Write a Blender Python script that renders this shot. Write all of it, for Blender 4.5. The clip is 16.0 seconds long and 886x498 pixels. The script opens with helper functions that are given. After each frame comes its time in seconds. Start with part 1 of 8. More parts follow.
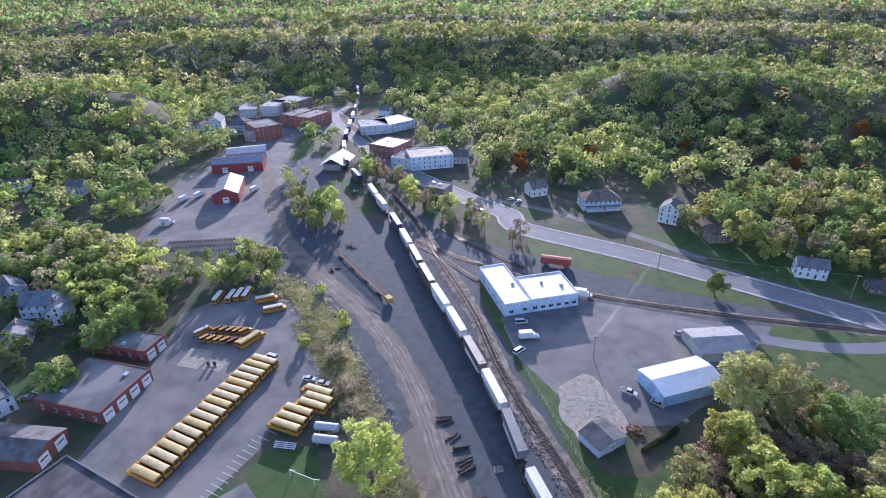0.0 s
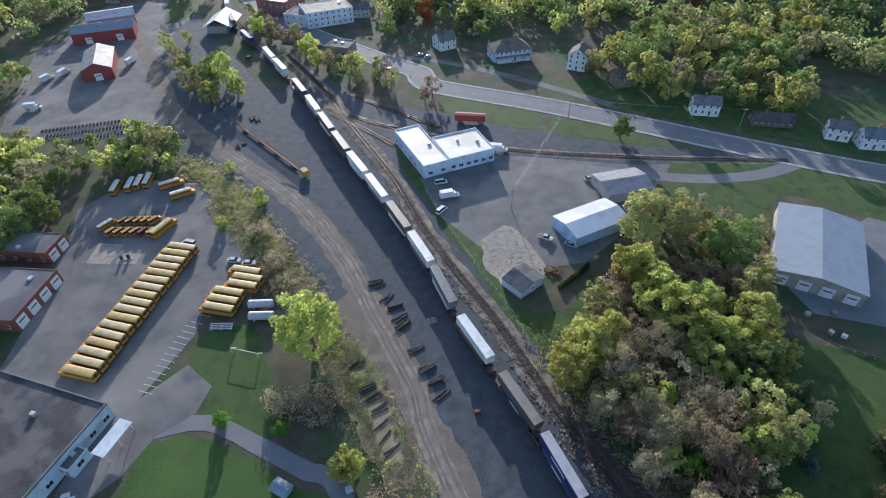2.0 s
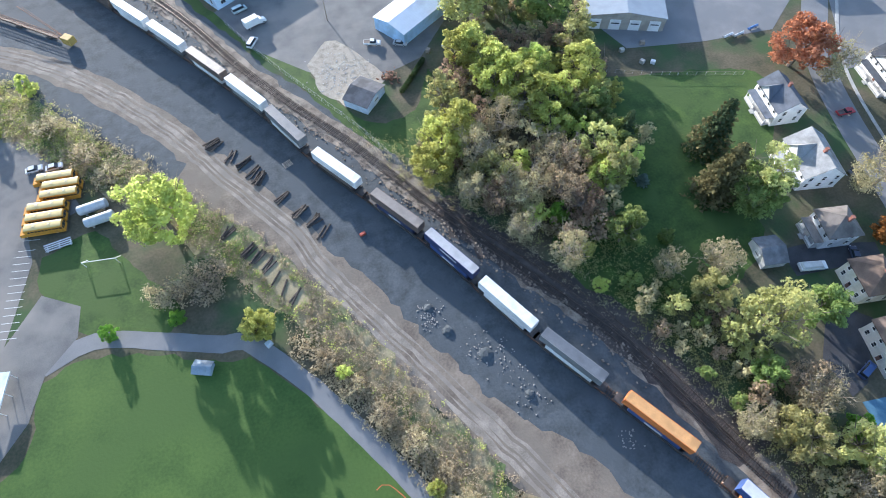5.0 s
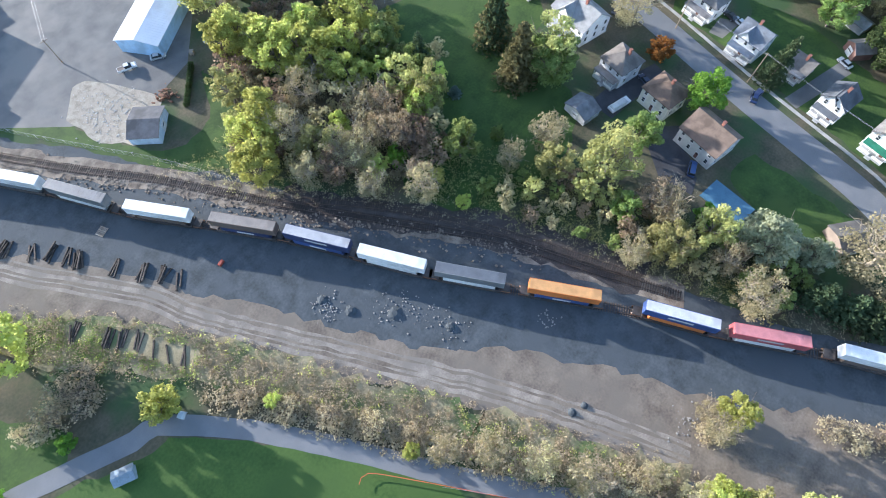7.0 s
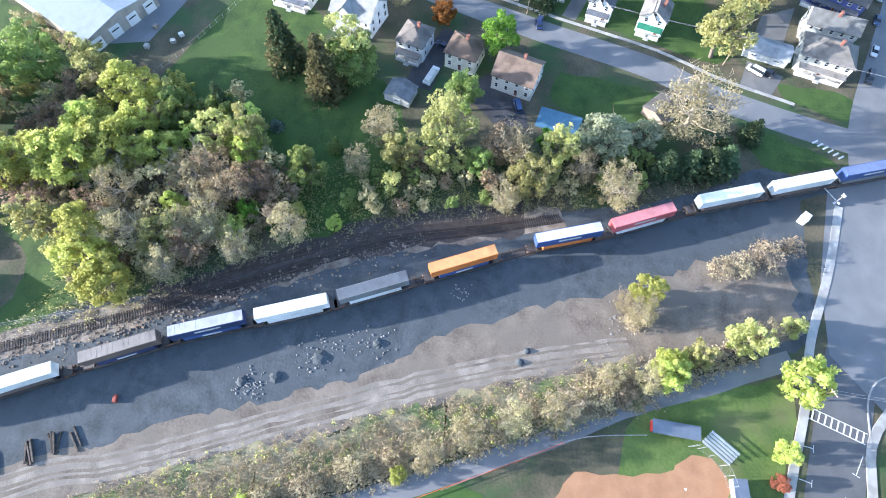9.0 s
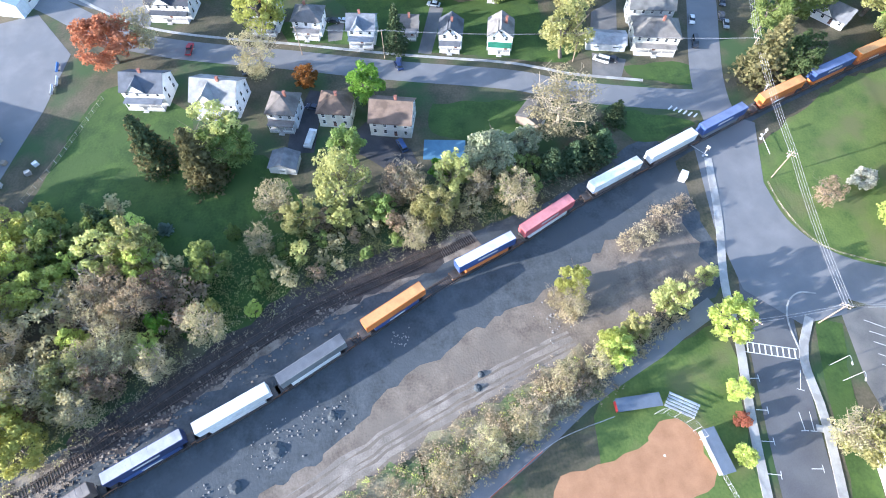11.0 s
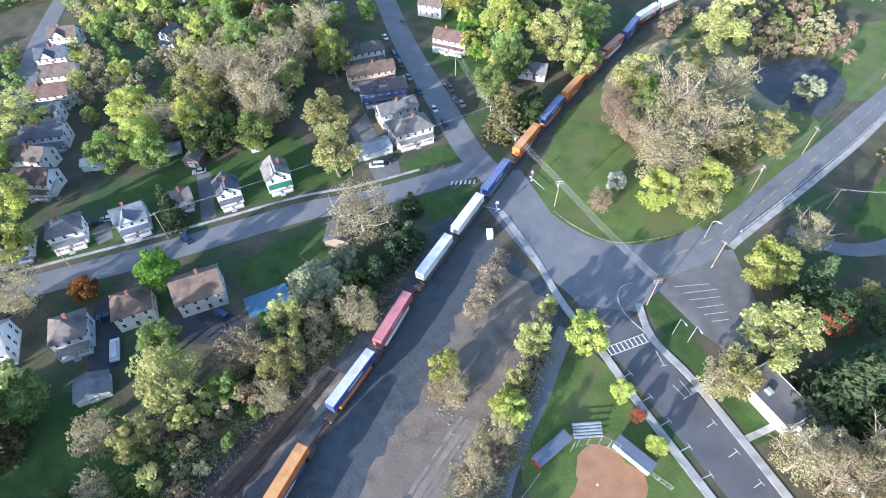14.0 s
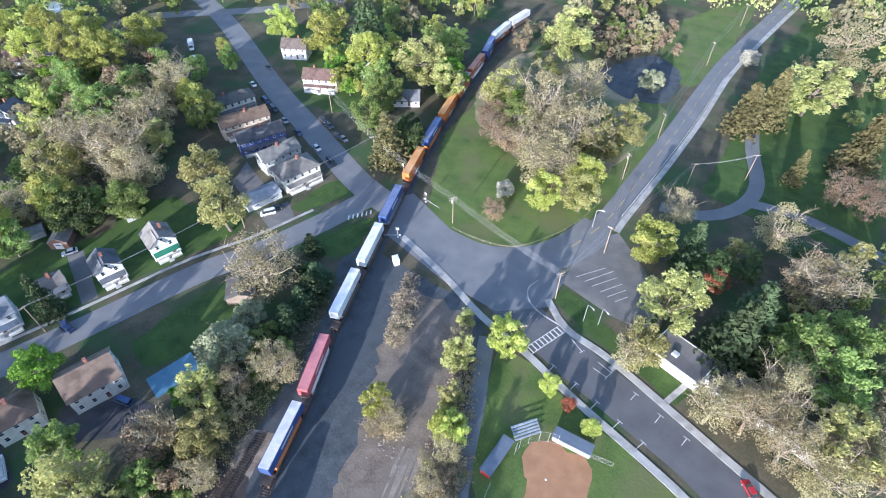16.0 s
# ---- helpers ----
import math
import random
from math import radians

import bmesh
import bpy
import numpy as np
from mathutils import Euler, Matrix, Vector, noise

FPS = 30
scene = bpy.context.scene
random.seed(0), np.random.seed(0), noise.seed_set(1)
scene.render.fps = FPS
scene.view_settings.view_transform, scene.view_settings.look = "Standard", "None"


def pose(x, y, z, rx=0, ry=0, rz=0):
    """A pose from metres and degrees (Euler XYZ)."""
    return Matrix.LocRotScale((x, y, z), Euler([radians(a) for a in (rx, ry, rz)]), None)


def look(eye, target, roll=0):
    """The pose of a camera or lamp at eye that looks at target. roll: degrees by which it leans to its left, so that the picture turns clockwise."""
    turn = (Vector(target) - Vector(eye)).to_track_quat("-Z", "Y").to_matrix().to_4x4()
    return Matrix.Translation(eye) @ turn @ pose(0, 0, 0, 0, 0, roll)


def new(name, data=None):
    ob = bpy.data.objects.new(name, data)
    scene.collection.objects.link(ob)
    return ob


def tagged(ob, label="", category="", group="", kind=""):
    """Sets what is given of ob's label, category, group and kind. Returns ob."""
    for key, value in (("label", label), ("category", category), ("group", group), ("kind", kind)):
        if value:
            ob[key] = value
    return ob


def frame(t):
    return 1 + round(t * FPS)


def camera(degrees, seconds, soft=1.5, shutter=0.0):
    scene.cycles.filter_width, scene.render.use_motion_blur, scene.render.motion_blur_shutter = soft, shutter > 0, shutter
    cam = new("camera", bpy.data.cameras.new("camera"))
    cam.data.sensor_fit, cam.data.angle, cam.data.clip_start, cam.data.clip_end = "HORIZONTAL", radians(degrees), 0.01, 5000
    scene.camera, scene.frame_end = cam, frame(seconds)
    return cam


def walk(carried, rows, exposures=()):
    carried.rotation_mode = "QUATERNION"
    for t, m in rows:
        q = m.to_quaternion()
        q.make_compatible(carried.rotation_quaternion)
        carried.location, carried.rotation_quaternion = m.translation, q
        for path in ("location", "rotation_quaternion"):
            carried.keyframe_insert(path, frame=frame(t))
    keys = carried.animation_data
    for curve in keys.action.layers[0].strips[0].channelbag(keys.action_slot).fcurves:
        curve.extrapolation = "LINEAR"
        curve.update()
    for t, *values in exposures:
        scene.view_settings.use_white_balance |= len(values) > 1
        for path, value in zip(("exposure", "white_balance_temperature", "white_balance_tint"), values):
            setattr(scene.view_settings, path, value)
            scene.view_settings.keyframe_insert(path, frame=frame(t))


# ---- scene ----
cam = camera(78.8, 16.0, soft=1.0)
PATH = [
    (0, (2.189, -9.852, 119.746), (1.746, -8.129, 118.832), -1.01),
    (0.5, (1.951, -9.969, 119.783), (1.586, -8.296, 118.749), -0.97),
    (1, (1.656, -9.972, 119.811), (1.370, -8.356, 118.669), -0.94),
    (1.5, (1.353, -10.038, 119.871), (1.152, -8.483, 118.629), -0.82),
    (2, (1.095, -10.098, 119.919), (0.988, -8.609, 118.588), -0.67),
    (2.5, (1.002, -10.158, 119.953), (0.995, -8.743, 118.539), -0.59),
    (3, (0.993, -10.180, 119.982), (1.079, -8.851, 118.490), -0.60),
    (3.5, (0.933, -10.184, 120.005), (1.096, -8.950, 118.440), -0.52),
    (4, (0.817, -10.116, 120.024), (1.034, -8.983, 118.391), -0.39),
    (4.2, (0.784, -10.108, 120.020), (1.016, -9.017, 118.360), -0.39),
    (6.3, (0.731, -10.290, 119.691), (1.231, -9.635, 117.869), -0.59),
    (6.5, (0.690, -10.261, 119.684), (1.229, -9.636, 117.862), -0.50),
    (7, (0.506, -10.057, 119.663), (1.132, -9.516, 117.842), -0.21),
    (7.5, (0.319, -9.737, 119.619), (1.017, -9.290, 117.799), 0.05),
    (8, (0.114, -9.452, 119.572), (0.868, -9.102, 117.753), 0.38),
    (8.5, (-0.054, -9.261, 119.528), (0.740, -9.002, 117.711), 0.61),
    (9, (-0.188, -9.198, 119.495), (0.635, -9.026, 117.680), 0.52),
    (9.2, (-0.223, -9.218, 119.498), (0.609, -9.080, 117.685), 0.53),
    (11.3, (-0.105, -9.882, 119.528), (0.892, -10.030, 117.800), -0.47),
    (11.5, (-0.059, -9.920, 119.522), (0.953, -10.102, 117.807), -0.51),
    (12, (0.124, -9.950, 119.488), (1.163, -10.234, 117.804), -0.46),
    (12.5, (0.359, -9.920, 119.424), (1.418, -10.309, 117.772), -0.51),
    (13, (0.537, -9.809, 119.383), (1.608, -10.312, 117.770), -0.61),
    (13.5, (0.618, -9.613, 119.358), (1.695, -10.244, 117.795), -0.51),
    (14, (0.640, -9.320, 119.320), (1.708, -10.086, 117.812), -0.47),
    (14.5, (0.583, -8.958, 119.302), (1.609, -9.828, 117.821), -0.38),
    (15, (0.453, -8.542, 119.320), (1.422, -9.483, 117.845), -0.26),
    (15.5, (0.354, -8.152, 119.345), (1.277, -9.159, 117.885), -0.25),
    (16, (0.359, -7.854, 119.335), (1.241, -8.932, 117.900), -0.12),
]
walk(cam, [(t, look(eye, target, roll)) for t, eye, target, roll in PATH], [(0.0, 1.05, 5350, 28), (1.5, 0.63, 5550, 18), (2.5, 0.86, 5650, 12), (4.0, 1.62, 5650, 11), (6.5, 1.5, 5650, 11), (7.5, 1.85, 5650, 11), (9.0, 2.07, 5580, 12), (12.5, 2.02, 5500, 14), (14.5, 1.52, 5450, 14), (16.0, 1.46, 5420, 15)])

# ---- world, sun ----
SUN_HEADING, SUN_HEIGHT = radians(-12), radians(13.5)
world = bpy.data.worlds.new("sky")
scene.world = world
world.use_nodes = True
sky = world.node_tree.nodes.new("ShaderNodeTexSky")
sky.sky_type, sky.sun_disc = "NISHITA", False
sky.sun_elevation, sky.sun_rotation = SUN_HEIGHT, SUN_HEADING
back = world.node_tree.nodes["Background"]
back.inputs["Strength"].default_value = 0.15
world.node_tree.links.new(sky.outputs[0], back.inputs["Color"])
sun_data = bpy.data.lights.new("sun", "SUN")
sun_data.energy, sun_data.angle, sun_data.color = 3.8, radians(0.6), (1.0, 0.9, 0.76)
sun = new("sun", sun_data)
sun.matrix_world = look((400 * math.sin(SUN_HEADING) * math.cos(SUN_HEIGHT), 400 * math.cos(SUN_HEADING) * math.cos(SUN_HEIGHT), 400 * math.sin(SUN_HEIGHT)), (0, 0, 0))


# ---- materials ----
def material(name, dark, light, scale=0.4, fine=6.0, rough=0.85, bump=0.15, metal=0.0, per_object=0.0, stain=None, stain_scale=0.06):
    """A surface whose colour wanders between two tones at two scales, with fine relief and, if given, patches of a third tone."""
    m = bpy.data.materials.new(name)
    m.use_nodes = True
    n, link = m.node_tree.nodes, m.node_tree.links.new
    shader = n["Principled BSDF"]
    shader.inputs["Roughness"].default_value, shader.inputs["Metallic"].default_value = rough, metal
    where = n.new("ShaderNodeTexCoord").outputs["Object"]
    broad, grain = n.new("ShaderNodeTexNoise"), n.new("ShaderNodeTexNoise")
    for tex, size, detail in ((broad, scale, 5), (grain, fine, 3)):
        tex.inputs["Scale"].default_value, tex.inputs["Detail"].default_value = size, detail
        link(where, tex.inputs["Vector"])
    both = n.new("ShaderNodeMath")
    both.operation = "MULTIPLY_ADD"
    link(grain.outputs["Fac"], both.inputs[0])
    both.inputs[1].default_value = 0.5
    link(broad.outputs["Fac"], both.inputs[2])
    ramp = n.new("ShaderNodeValToRGB")
    ramp.color_ramp.elements[0].position, ramp.color_ramp.elements[1].position = 0.52, 0.98
    ramp.color_ramp.elements[0].color, ramp.color_ramp.elements[1].color = (*dark, 1), (*light, 1)
    link(both.outputs[0], ramp.inputs[0])
    colour = ramp.outputs[0]
    if stain:
        patch_tex, edge, mix = n.new("ShaderNodeTexNoise"), n.new("ShaderNodeMapRange"), n.new("ShaderNodeMix")
        patch_tex.inputs["Scale"].default_value, patch_tex.inputs["Detail"].default_value = stain_scale, 6
        link(where, patch_tex.inputs["Vector"])
        edge.inputs["From Min"].default_value, edge.inputs["From Max"].default_value = 0.48, 0.62
        link(patch_tex.outputs["Fac"], edge.inputs["Value"])
        mix.data_type = "RGBA"
        link(edge.outputs[0], mix.inputs[0])
        link(colour, mix.inputs[6])
        mix.inputs[7].default_value = (*stain, 1)
        colour = mix.outputs[2]
    if per_object:
        info, hue, span = n.new("ShaderNodeObjectInfo"), n.new("ShaderNodeHueSaturation"), n.new("ShaderNodeMapRange")
        span.inputs["To Min"].default_value, span.inputs["To Max"].default_value = 1 - per_object, 1 + per_object
        link(info.outputs["Random"], span.inputs["Value"])
        link(span.outputs[0], hue.inputs["Value"])
        link(colour, hue.inputs["Color"])
        colour = hue.outputs[0]
    link(colour, shader.inputs["Base Color"])
    if bump:
        b = n.new("ShaderNodeBump")
        b.inputs["Strength"].default_value, b.inputs["Distance"].default_value = bump, 0.2
        link(grain.outputs["Fac"], b.inputs["Height"])
        link(b.outputs[0], shader.inputs["Normal"])
    return m


def leaf_material(name, dark, light, through_share=0.4, wander=0.25):
    """Thin leaves that let the sun through; each leaf clump and each tree has a tone of its own."""
    m = bpy.data.materials.new(name)
    m.use_nodes = True
    n, link = m.node_tree.nodes, m.node_tree.links.new
    n.remove(n["Principled BSDF"])
    geo, info, ramp = n.new("ShaderNodeNewGeometry"), n.new("ShaderNodeObjectInfo"), n.new("ShaderNodeValToRGB")
    ramp.color_ramp.elements[0].color, ramp.color_ramp.elements[1].color = (*dark, 1), (*light, 1)
    lumps, tone = n.new("ShaderNodeTexNoise"), n.new("ShaderNodeMath")
    lumps.inputs["Scale"].default_value, lumps.inputs["Detail"].default_value = 0.16, 2
    link(n.new("ShaderNodeTexCoord").outputs["Object"], lumps.inputs["Vector"])
    spread = n.new("ShaderNodeMapRange")
    spread.inputs["From Min"].default_value, spread.inputs["From Max"].default_value = 0.3, 0.7
    spread.inputs["To Max"].default_value = 0.7
    link(lumps.outputs["Fac"], spread.inputs["Value"])
    tone.operation = "MULTIPLY_ADD"
    link(geo.outputs["Random Per Island"], tone.inputs[0])
    tone.inputs[1].default_value = 0.3
    link(spread.outputs[0], tone.inputs[2])
    link(tone.outputs[0], ramp.inputs[0])
    hue, span, shift = n.new("ShaderNodeHueSaturation"), n.new("ShaderNodeMapRange"), n.new("ShaderNodeMapRange")
    span.inputs["To Min"].default_value, span.inputs["To Max"].default_value = 1 - wander, 1 + wander
    shift.inputs["To Min"].default_value, shift.inputs["To Max"].default_value = 0.485, 0.515
    link(info.outputs["Random"], span.inputs["Value"])
    link(info.outputs["Random"], shift.inputs["Value"])
    link(span.outputs[0], hue.inputs["Value"])
    link(shift.outputs[0], hue.inputs["Hue"])
    link(ramp.outputs[0], hue.inputs["Color"])
    flat, glow, mix = n.new("ShaderNodeBsdfDiffuse"), n.new("ShaderNodeBsdfTranslucent"), n.new("ShaderNodeMixShader")
    mix.inputs[0].default_value = through_share
    for s in (flat, glow):
        link(hue.outputs[0], s.inputs["Color"])
    link(flat.outputs[0], mix.inputs[1])
    link(glow.outputs[0], mix.inputs[2])
    link(mix.outputs[0], n["Material Output"].inputs["Surface"])
    return m


WOODFLOOR = material("woodland_floor", (0.045, 0.05, 0.026), (0.14, 0.115, 0.075), 0.12, 1.5, 0.95, 0.3, stain=(0.045, 0.085, 0.028), stain_scale=0.05)
# Lawn green is set darker to hold part of the trees' and hills' shade.
LAWN = material("lawn_grass", (0.02, 0.052, 0.008), (0.068, 0.12, 0.02), 0.2, 1.4, 0.9, 0.3, stain=(0.052, 0.094, 0.018), stain_scale=0.09)
MOWN = material("mown_grass", (0.032, 0.075, 0.011), (0.078, 0.136, 0.024), 0.1, 1.5, 0.9, 0.25, stain=(0.052, 0.1, 0.018), stain_scale=0.05)
ROUGH = material("rough_grass", (0.18, 0.155, 0.09), (0.38, 0.32, 0.2), 0.25, 2.5, 0.95, 0.5, stain=(0.13, 0.17, 0.065), stain_scale=0.09)
CINDER = material("cinder_ballast", (0.04, 0.049, 0.057), (0.088, 0.102, 0.115), 0.3, 1.6, 0.92, 0.3, stain=(0.068, 0.08, 0.092), stain_scale=0.08)
DIRT = material("packed_dirt", (0.115, 0.093, 0.074), (0.245, 0.203, 0.163), 0.22, 1.8, 0.95, 0.35, stain=(0.17, 0.144, 0.118), stain_scale=0.07)
RUT = material("pale_wheel_rut", (0.16, 0.138, 0.116), (0.33, 0.29, 0.245), 0.3, 3.0, 0.95, 0.25, stain=(0.2, 0.175, 0.15), stain_scale=0.12)
BALLAST = material("brown_ballast", (0.10, 0.08, 0.065), (0.27, 0.222, 0.175), 0.45, 3.0, 0.95, 0.6, stain=(0.30, 0.255, 0.205), stain_scale=0.25)
SOOT = material("oily_soil", (0.035, 0.03, 0.03), (0.09, 0.075, 0.068), 0.4, 5.0, 0.9, 0.4)
ASPHALT = material("worn_asphalt", (0.105, 0.105, 0.107), (0.185, 0.18, 0.172), 0.18, 5.0, 0.9, 0.15, stain=(0.225, 0.21, 0.192), stain_scale=0.05)
ROADTOP = material("road_asphalt", (0.15, 0.155, 0.165), (0.22, 0.22, 0.225), 0.15, 6.0, 0.85, 0.1, stain=(0.17, 0.175, 0.185), stain_scale=0.1)
FRESH = material("fresh_asphalt", (0.09, 0.09, 0.098), (0.14, 0.14, 0.145), 0.15, 6.0, 0.8, 0.1)
DARKLOT = material("dark_driveway", (0.035, 0.035, 0.042), (0.07, 0.07, 0.075), 0.3, 5.0, 0.85, 0.1)
CONCRETE = material("concrete", (0.33, 0.322, 0.305), (0.49, 0.475, 0.45), 0.4, 5.0, 0.9, 0.1, stain=(0.30, 0.29, 0.275), stain_scale=0.3)
MEADOW = material("sunny_meadow_grass", (0.055, 0.1, 0.02), (0.135, 0.185, 0.042), 0.13, 1.6, 0.9, 0.3, stain=(0.125, 0.14, 0.05), stain_scale=0.08)
OLDROOF = material("dark_streaked_membrane", (0.04, 0.038, 0.042), (0.095, 0.09, 0.092), 0.2, 2.0, 0.85, 0.1, stain=(0.13, 0.12, 0.12), stain_scale=0.15)
CLAY = material("infield_clay", (0.30, 0.155, 0.08), (0.42, 0.23, 0.125), 0.3, 5.0, 0.95, 0.1)
PALEDIRT = material("pale_rubble", (0.22, 0.19, 0.15), (0.46, 0.41, 0.335), 0.6, 2.5, 0.95, 0.6, stain=(0.36, 0.31, 0.25), stain_scale=0.3)
PAINT = material("road_paint", (0.55, 0.55, 0.53), (0.75, 0.75, 0.72), 1.0, 8.0, 0.7, 0)
YELLOWPAINT = material("yellow_road_paint", (0.5, 0.38, 0.08), (0.65, 0.5, 0.12), 1.0, 8.0, 0.7, 0)
BARK = material("bark", (0.10, 0.08, 0.065), (0.24, 0.20, 0.165), 1.5, 8.0, 0.95, 0.4)
PALEBARK = material("pale_bark", (0.23, 0.19, 0.135), (0.45, 0.385, 0.285), 1.5, 8.0, 0.95, 0.4)
TIE = material("creosoted_tie", (0.035, 0.028, 0.024), (0.11, 0.085, 0.07), 1.0, 8.0, 0.9, 0.3, per_object=0.5)
RAIL = material("rusty_rail", (0.09, 0.065, 0.05), (0.2, 0.155, 0.13), 0.8, 8.0, 0.45, 0.1, metal=0.6)
STEEL = material("dark_steel", (0.05, 0.045, 0.045), (0.13, 0.11, 0.10), 0.8, 6.0, 0.6, 0.1, metal=0.3, per_object=0.3)
RUST = material("rusted_steel", (0.16, 0.07, 0.04), (0.33, 0.17, 0.10), 0.8, 6.0, 0.8, 0.2, per_object=0.2)
RUBBER = material("tyre_rubber", (0.018, 0.018, 0.018), (0.04, 0.04, 0.04), 2.0, 12.0, 0.85, 0.1)
GLASS = material("window_glass", (0.02, 0.025, 0.03), (0.05, 0.06, 0.07), 0.5, 2.0, 0.08, 0)
WHITE = material("white_paint", (0.68, 0.68, 0.68), (0.82, 0.82, 0.81), 0.5, 5.0, 0.6, 0.03)
TRIM = material("white_trim", (0.72, 0.72, 0.71), (0.84, 0.84, 0.83), 1.0, 6.0, 0.55, 0)
METALROOF = material("white_metal_roof", (0.66, 0.68, 0.72), (0.80, 0.82, 0.85), 0.15, 4.0, 0.4, 0.03, stain=(0.62, 0.62, 0.64), stain_scale=0.12)
TARROOF = material("patched_white_membrane", (0.62, 0.61, 0.58), (0.84, 0.83, 0.80), 0.12, 3.0, 0.6, 0.05, stain=(0.55, 0.5, 0.42), stain_scale=0.09)
DARKROOF = material("dark_flat_roof", (0.085, 0.085, 0.095), (0.17, 0.165, 0.17), 0.12, 5.0, 0.9, 0.1, stain=(0.22, 0.21, 0.205), stain_scale=0.08)
WOOD = material("weathered_wood", (0.20, 0.16, 0.12), (0.38, 0.32, 0.26), 0.8, 6.0, 0.9, 0.2, per_object=0.3)
POLE = material("pole_wood", (0.22, 0.16, 0.11), (0.42, 0.33, 0.25), 0.8, 6.0, 0.9, 0.1)
WIRE = material("grey_cable", (0.30, 0.30, 0.31), (0.45, 0.45, 0.46), 1.0, 4.0, 0.5, 0)
ALU = material("bare_aluminium", (0.55, 0.56, 0.58), (0.75, 0.76, 0.78), 0.6, 5.0, 0.35, 0, metal=0.5)
POOL = material("blue_pool_cover", (0.07, 0.16, 0.25), (0.11, 0.23, 0.33), 0.4, 3.0, 0.5, 0.1)
STONE = material("grey_stone", (0.25, 0.24, 0.23), (0.45, 0.43, 0.41), 0.8, 5.0, 0.9, 0.2, per_object=0.25)

_paints = {}


def paint(r, g, b, rough=0.5, metal=0.0, wear=0.12):
    """Painted metal, boards or shingles of one colour with slight weathering."""
    key = (r, g, b, rough, metal)
    if key not in _paints:
        _paints[key] = material(f"paint_{len(_paints)}", tuple(c * (1 - wear) for c in (r, g, b)), tuple(min(1, c * (1 + wear)) for c in (r, g, b)), 0.6, 5.0, rough, 0.05, metal, stain=tuple(c * (1 - 2 * wear) for c in (r, g, b)), stain_scale=0.25)
    return _paints[key]


def shingle(r, g, b):
    return paint(r, g, b, 0.92, 0.0, 0.2)


# ---- mesh building ----
class Shape:
    """Collects faces in several materials and becomes one mesh."""

    def __init__(self):
        self.v, self.f, self.k = [], [], []

    def face(self, points, k=0):
        i = len(self.v)
        self.v.extend(points)
        self.f.append(tuple(range(i, i + len(points))))
        self.k.append(k)
        return self

    def prism(self, outline, z0, z1, k=0, top=None):
        """An upright block over an outline that runs anticlockwise."""
        n = len(outline)
        self.face([(x, y, z1) for x, y in outline], k if top is None else top)
        self.face([(x, y, z0) for x, y in reversed(outline)], k)
        for a in range(n):
            (x0, y0), (x1, y1) = outline[a], outline[(a + 1) % n]
            self.face([(x0, y0, z0), (x1, y1, z0), (x1, y1, z1), (x0, y0, z1)], k)
        return self

    def box(self, x, y, z, sx, sy, sz, k=0, turn=0.0, top=None):
        """A block centred on x, y that stands on z."""
        c, s = math.cos(turn), math.sin(turn)
        pts = [(x + c * a * sx / 2 - s * b * sy / 2, y + s * a * sx / 2 + c * b * sy / 2) for a, b in ((-1, -1), (1, -1), (1, 1), (-1, 1))]
        return self.prism(pts, z, z + sz, k, top)

    def bevelled(self, x, y, z, sx, sy, sz, e, k=0):
        """A block with its upper edges drawn in."""
        a = [(x - sx / 2, y - sy / 2), (x + sx / 2, y - sy / 2), (x + sx / 2, y + sy / 2), (x - sx / 2, y + sy / 2)]
        b = [(x - sx / 2 + e, y - sy / 2 + e), (x + sx / 2 - e, y - sy / 2 + e), (x + sx / 2 - e, y + sy / 2 - e), (x - sx / 2 + e, y + sy / 2 - e)]
        rings = [[(*p, z) for p in a], [(*p, z + sz - e) for p in a], [(*p, z + sz) for p in b]]
        for low, high in zip(rings, rings[1:]):
            for i in range(4):
                self.face([low[i], low[(i + 1) % 4], high[(i + 1) % 4], high[i]], k)
        self.face(rings[2], k)
        return self.face(rings[0][::-1], k)

    def tube(self, p, q, r0, r1=None, n=6, k=0, caps=True):
        r1 = r0 if r1 is None else r1
        p, q = Vector(p), Vector(q)
        way = (q - p).normalized()
        side = way.orthogonal().normalized()
        up = way.cross(side)
        rings = [[tuple(c + (side * math.cos(2 * math.pi * i / n) + up * math.sin(2 * math.pi * i / n)) * r) for i in range(n)] for c, r in ((p, r0), (q, r1))]
        for i in range(n):
            self.face([rings[0][i], rings[0][(i + 1) % n], rings[1][(i + 1) % n], rings[1][i]], k)
        if caps:
            self.face(rings[0][::-1], k)
            self.face(rings[1], k)
        return self

    def mesh(self, name, *materials):
        me = bpy.data.meshes.new(name)
        me.from_pydata(self.v, [], self.f)
        for m in materials:
            me.materials.append(m)
        if len(materials) > 1:
            me.polygons.foreach_set("material_index", self.k)
        me.update()
        return me


def part(name, shape, materials, parent=None, label="", m=None):
    """Links a shape or a ready mesh as one object under its thing."""
    if not isinstance(materials, (tuple, list)):
        materials = (materials,)
    ob = new(name, shape.mesh(name, *materials) if isinstance(shape, Shape) else shape)
    if parent:
        ob.parent = parent
    if m is not None:
        ob.matrix_basis = m
    return tagged(ob, label)


def thing(name, label, category, m, group="", kind=""):
    ob = new(name)
    ob.matrix_basis = m
    ob.empty_display_size = 0.3
    return tagged(ob, label, category, group, kind)


def at(x, y, turn=0.0, z=0.0):
    return pose(x, y, z, 0, 0, turn)


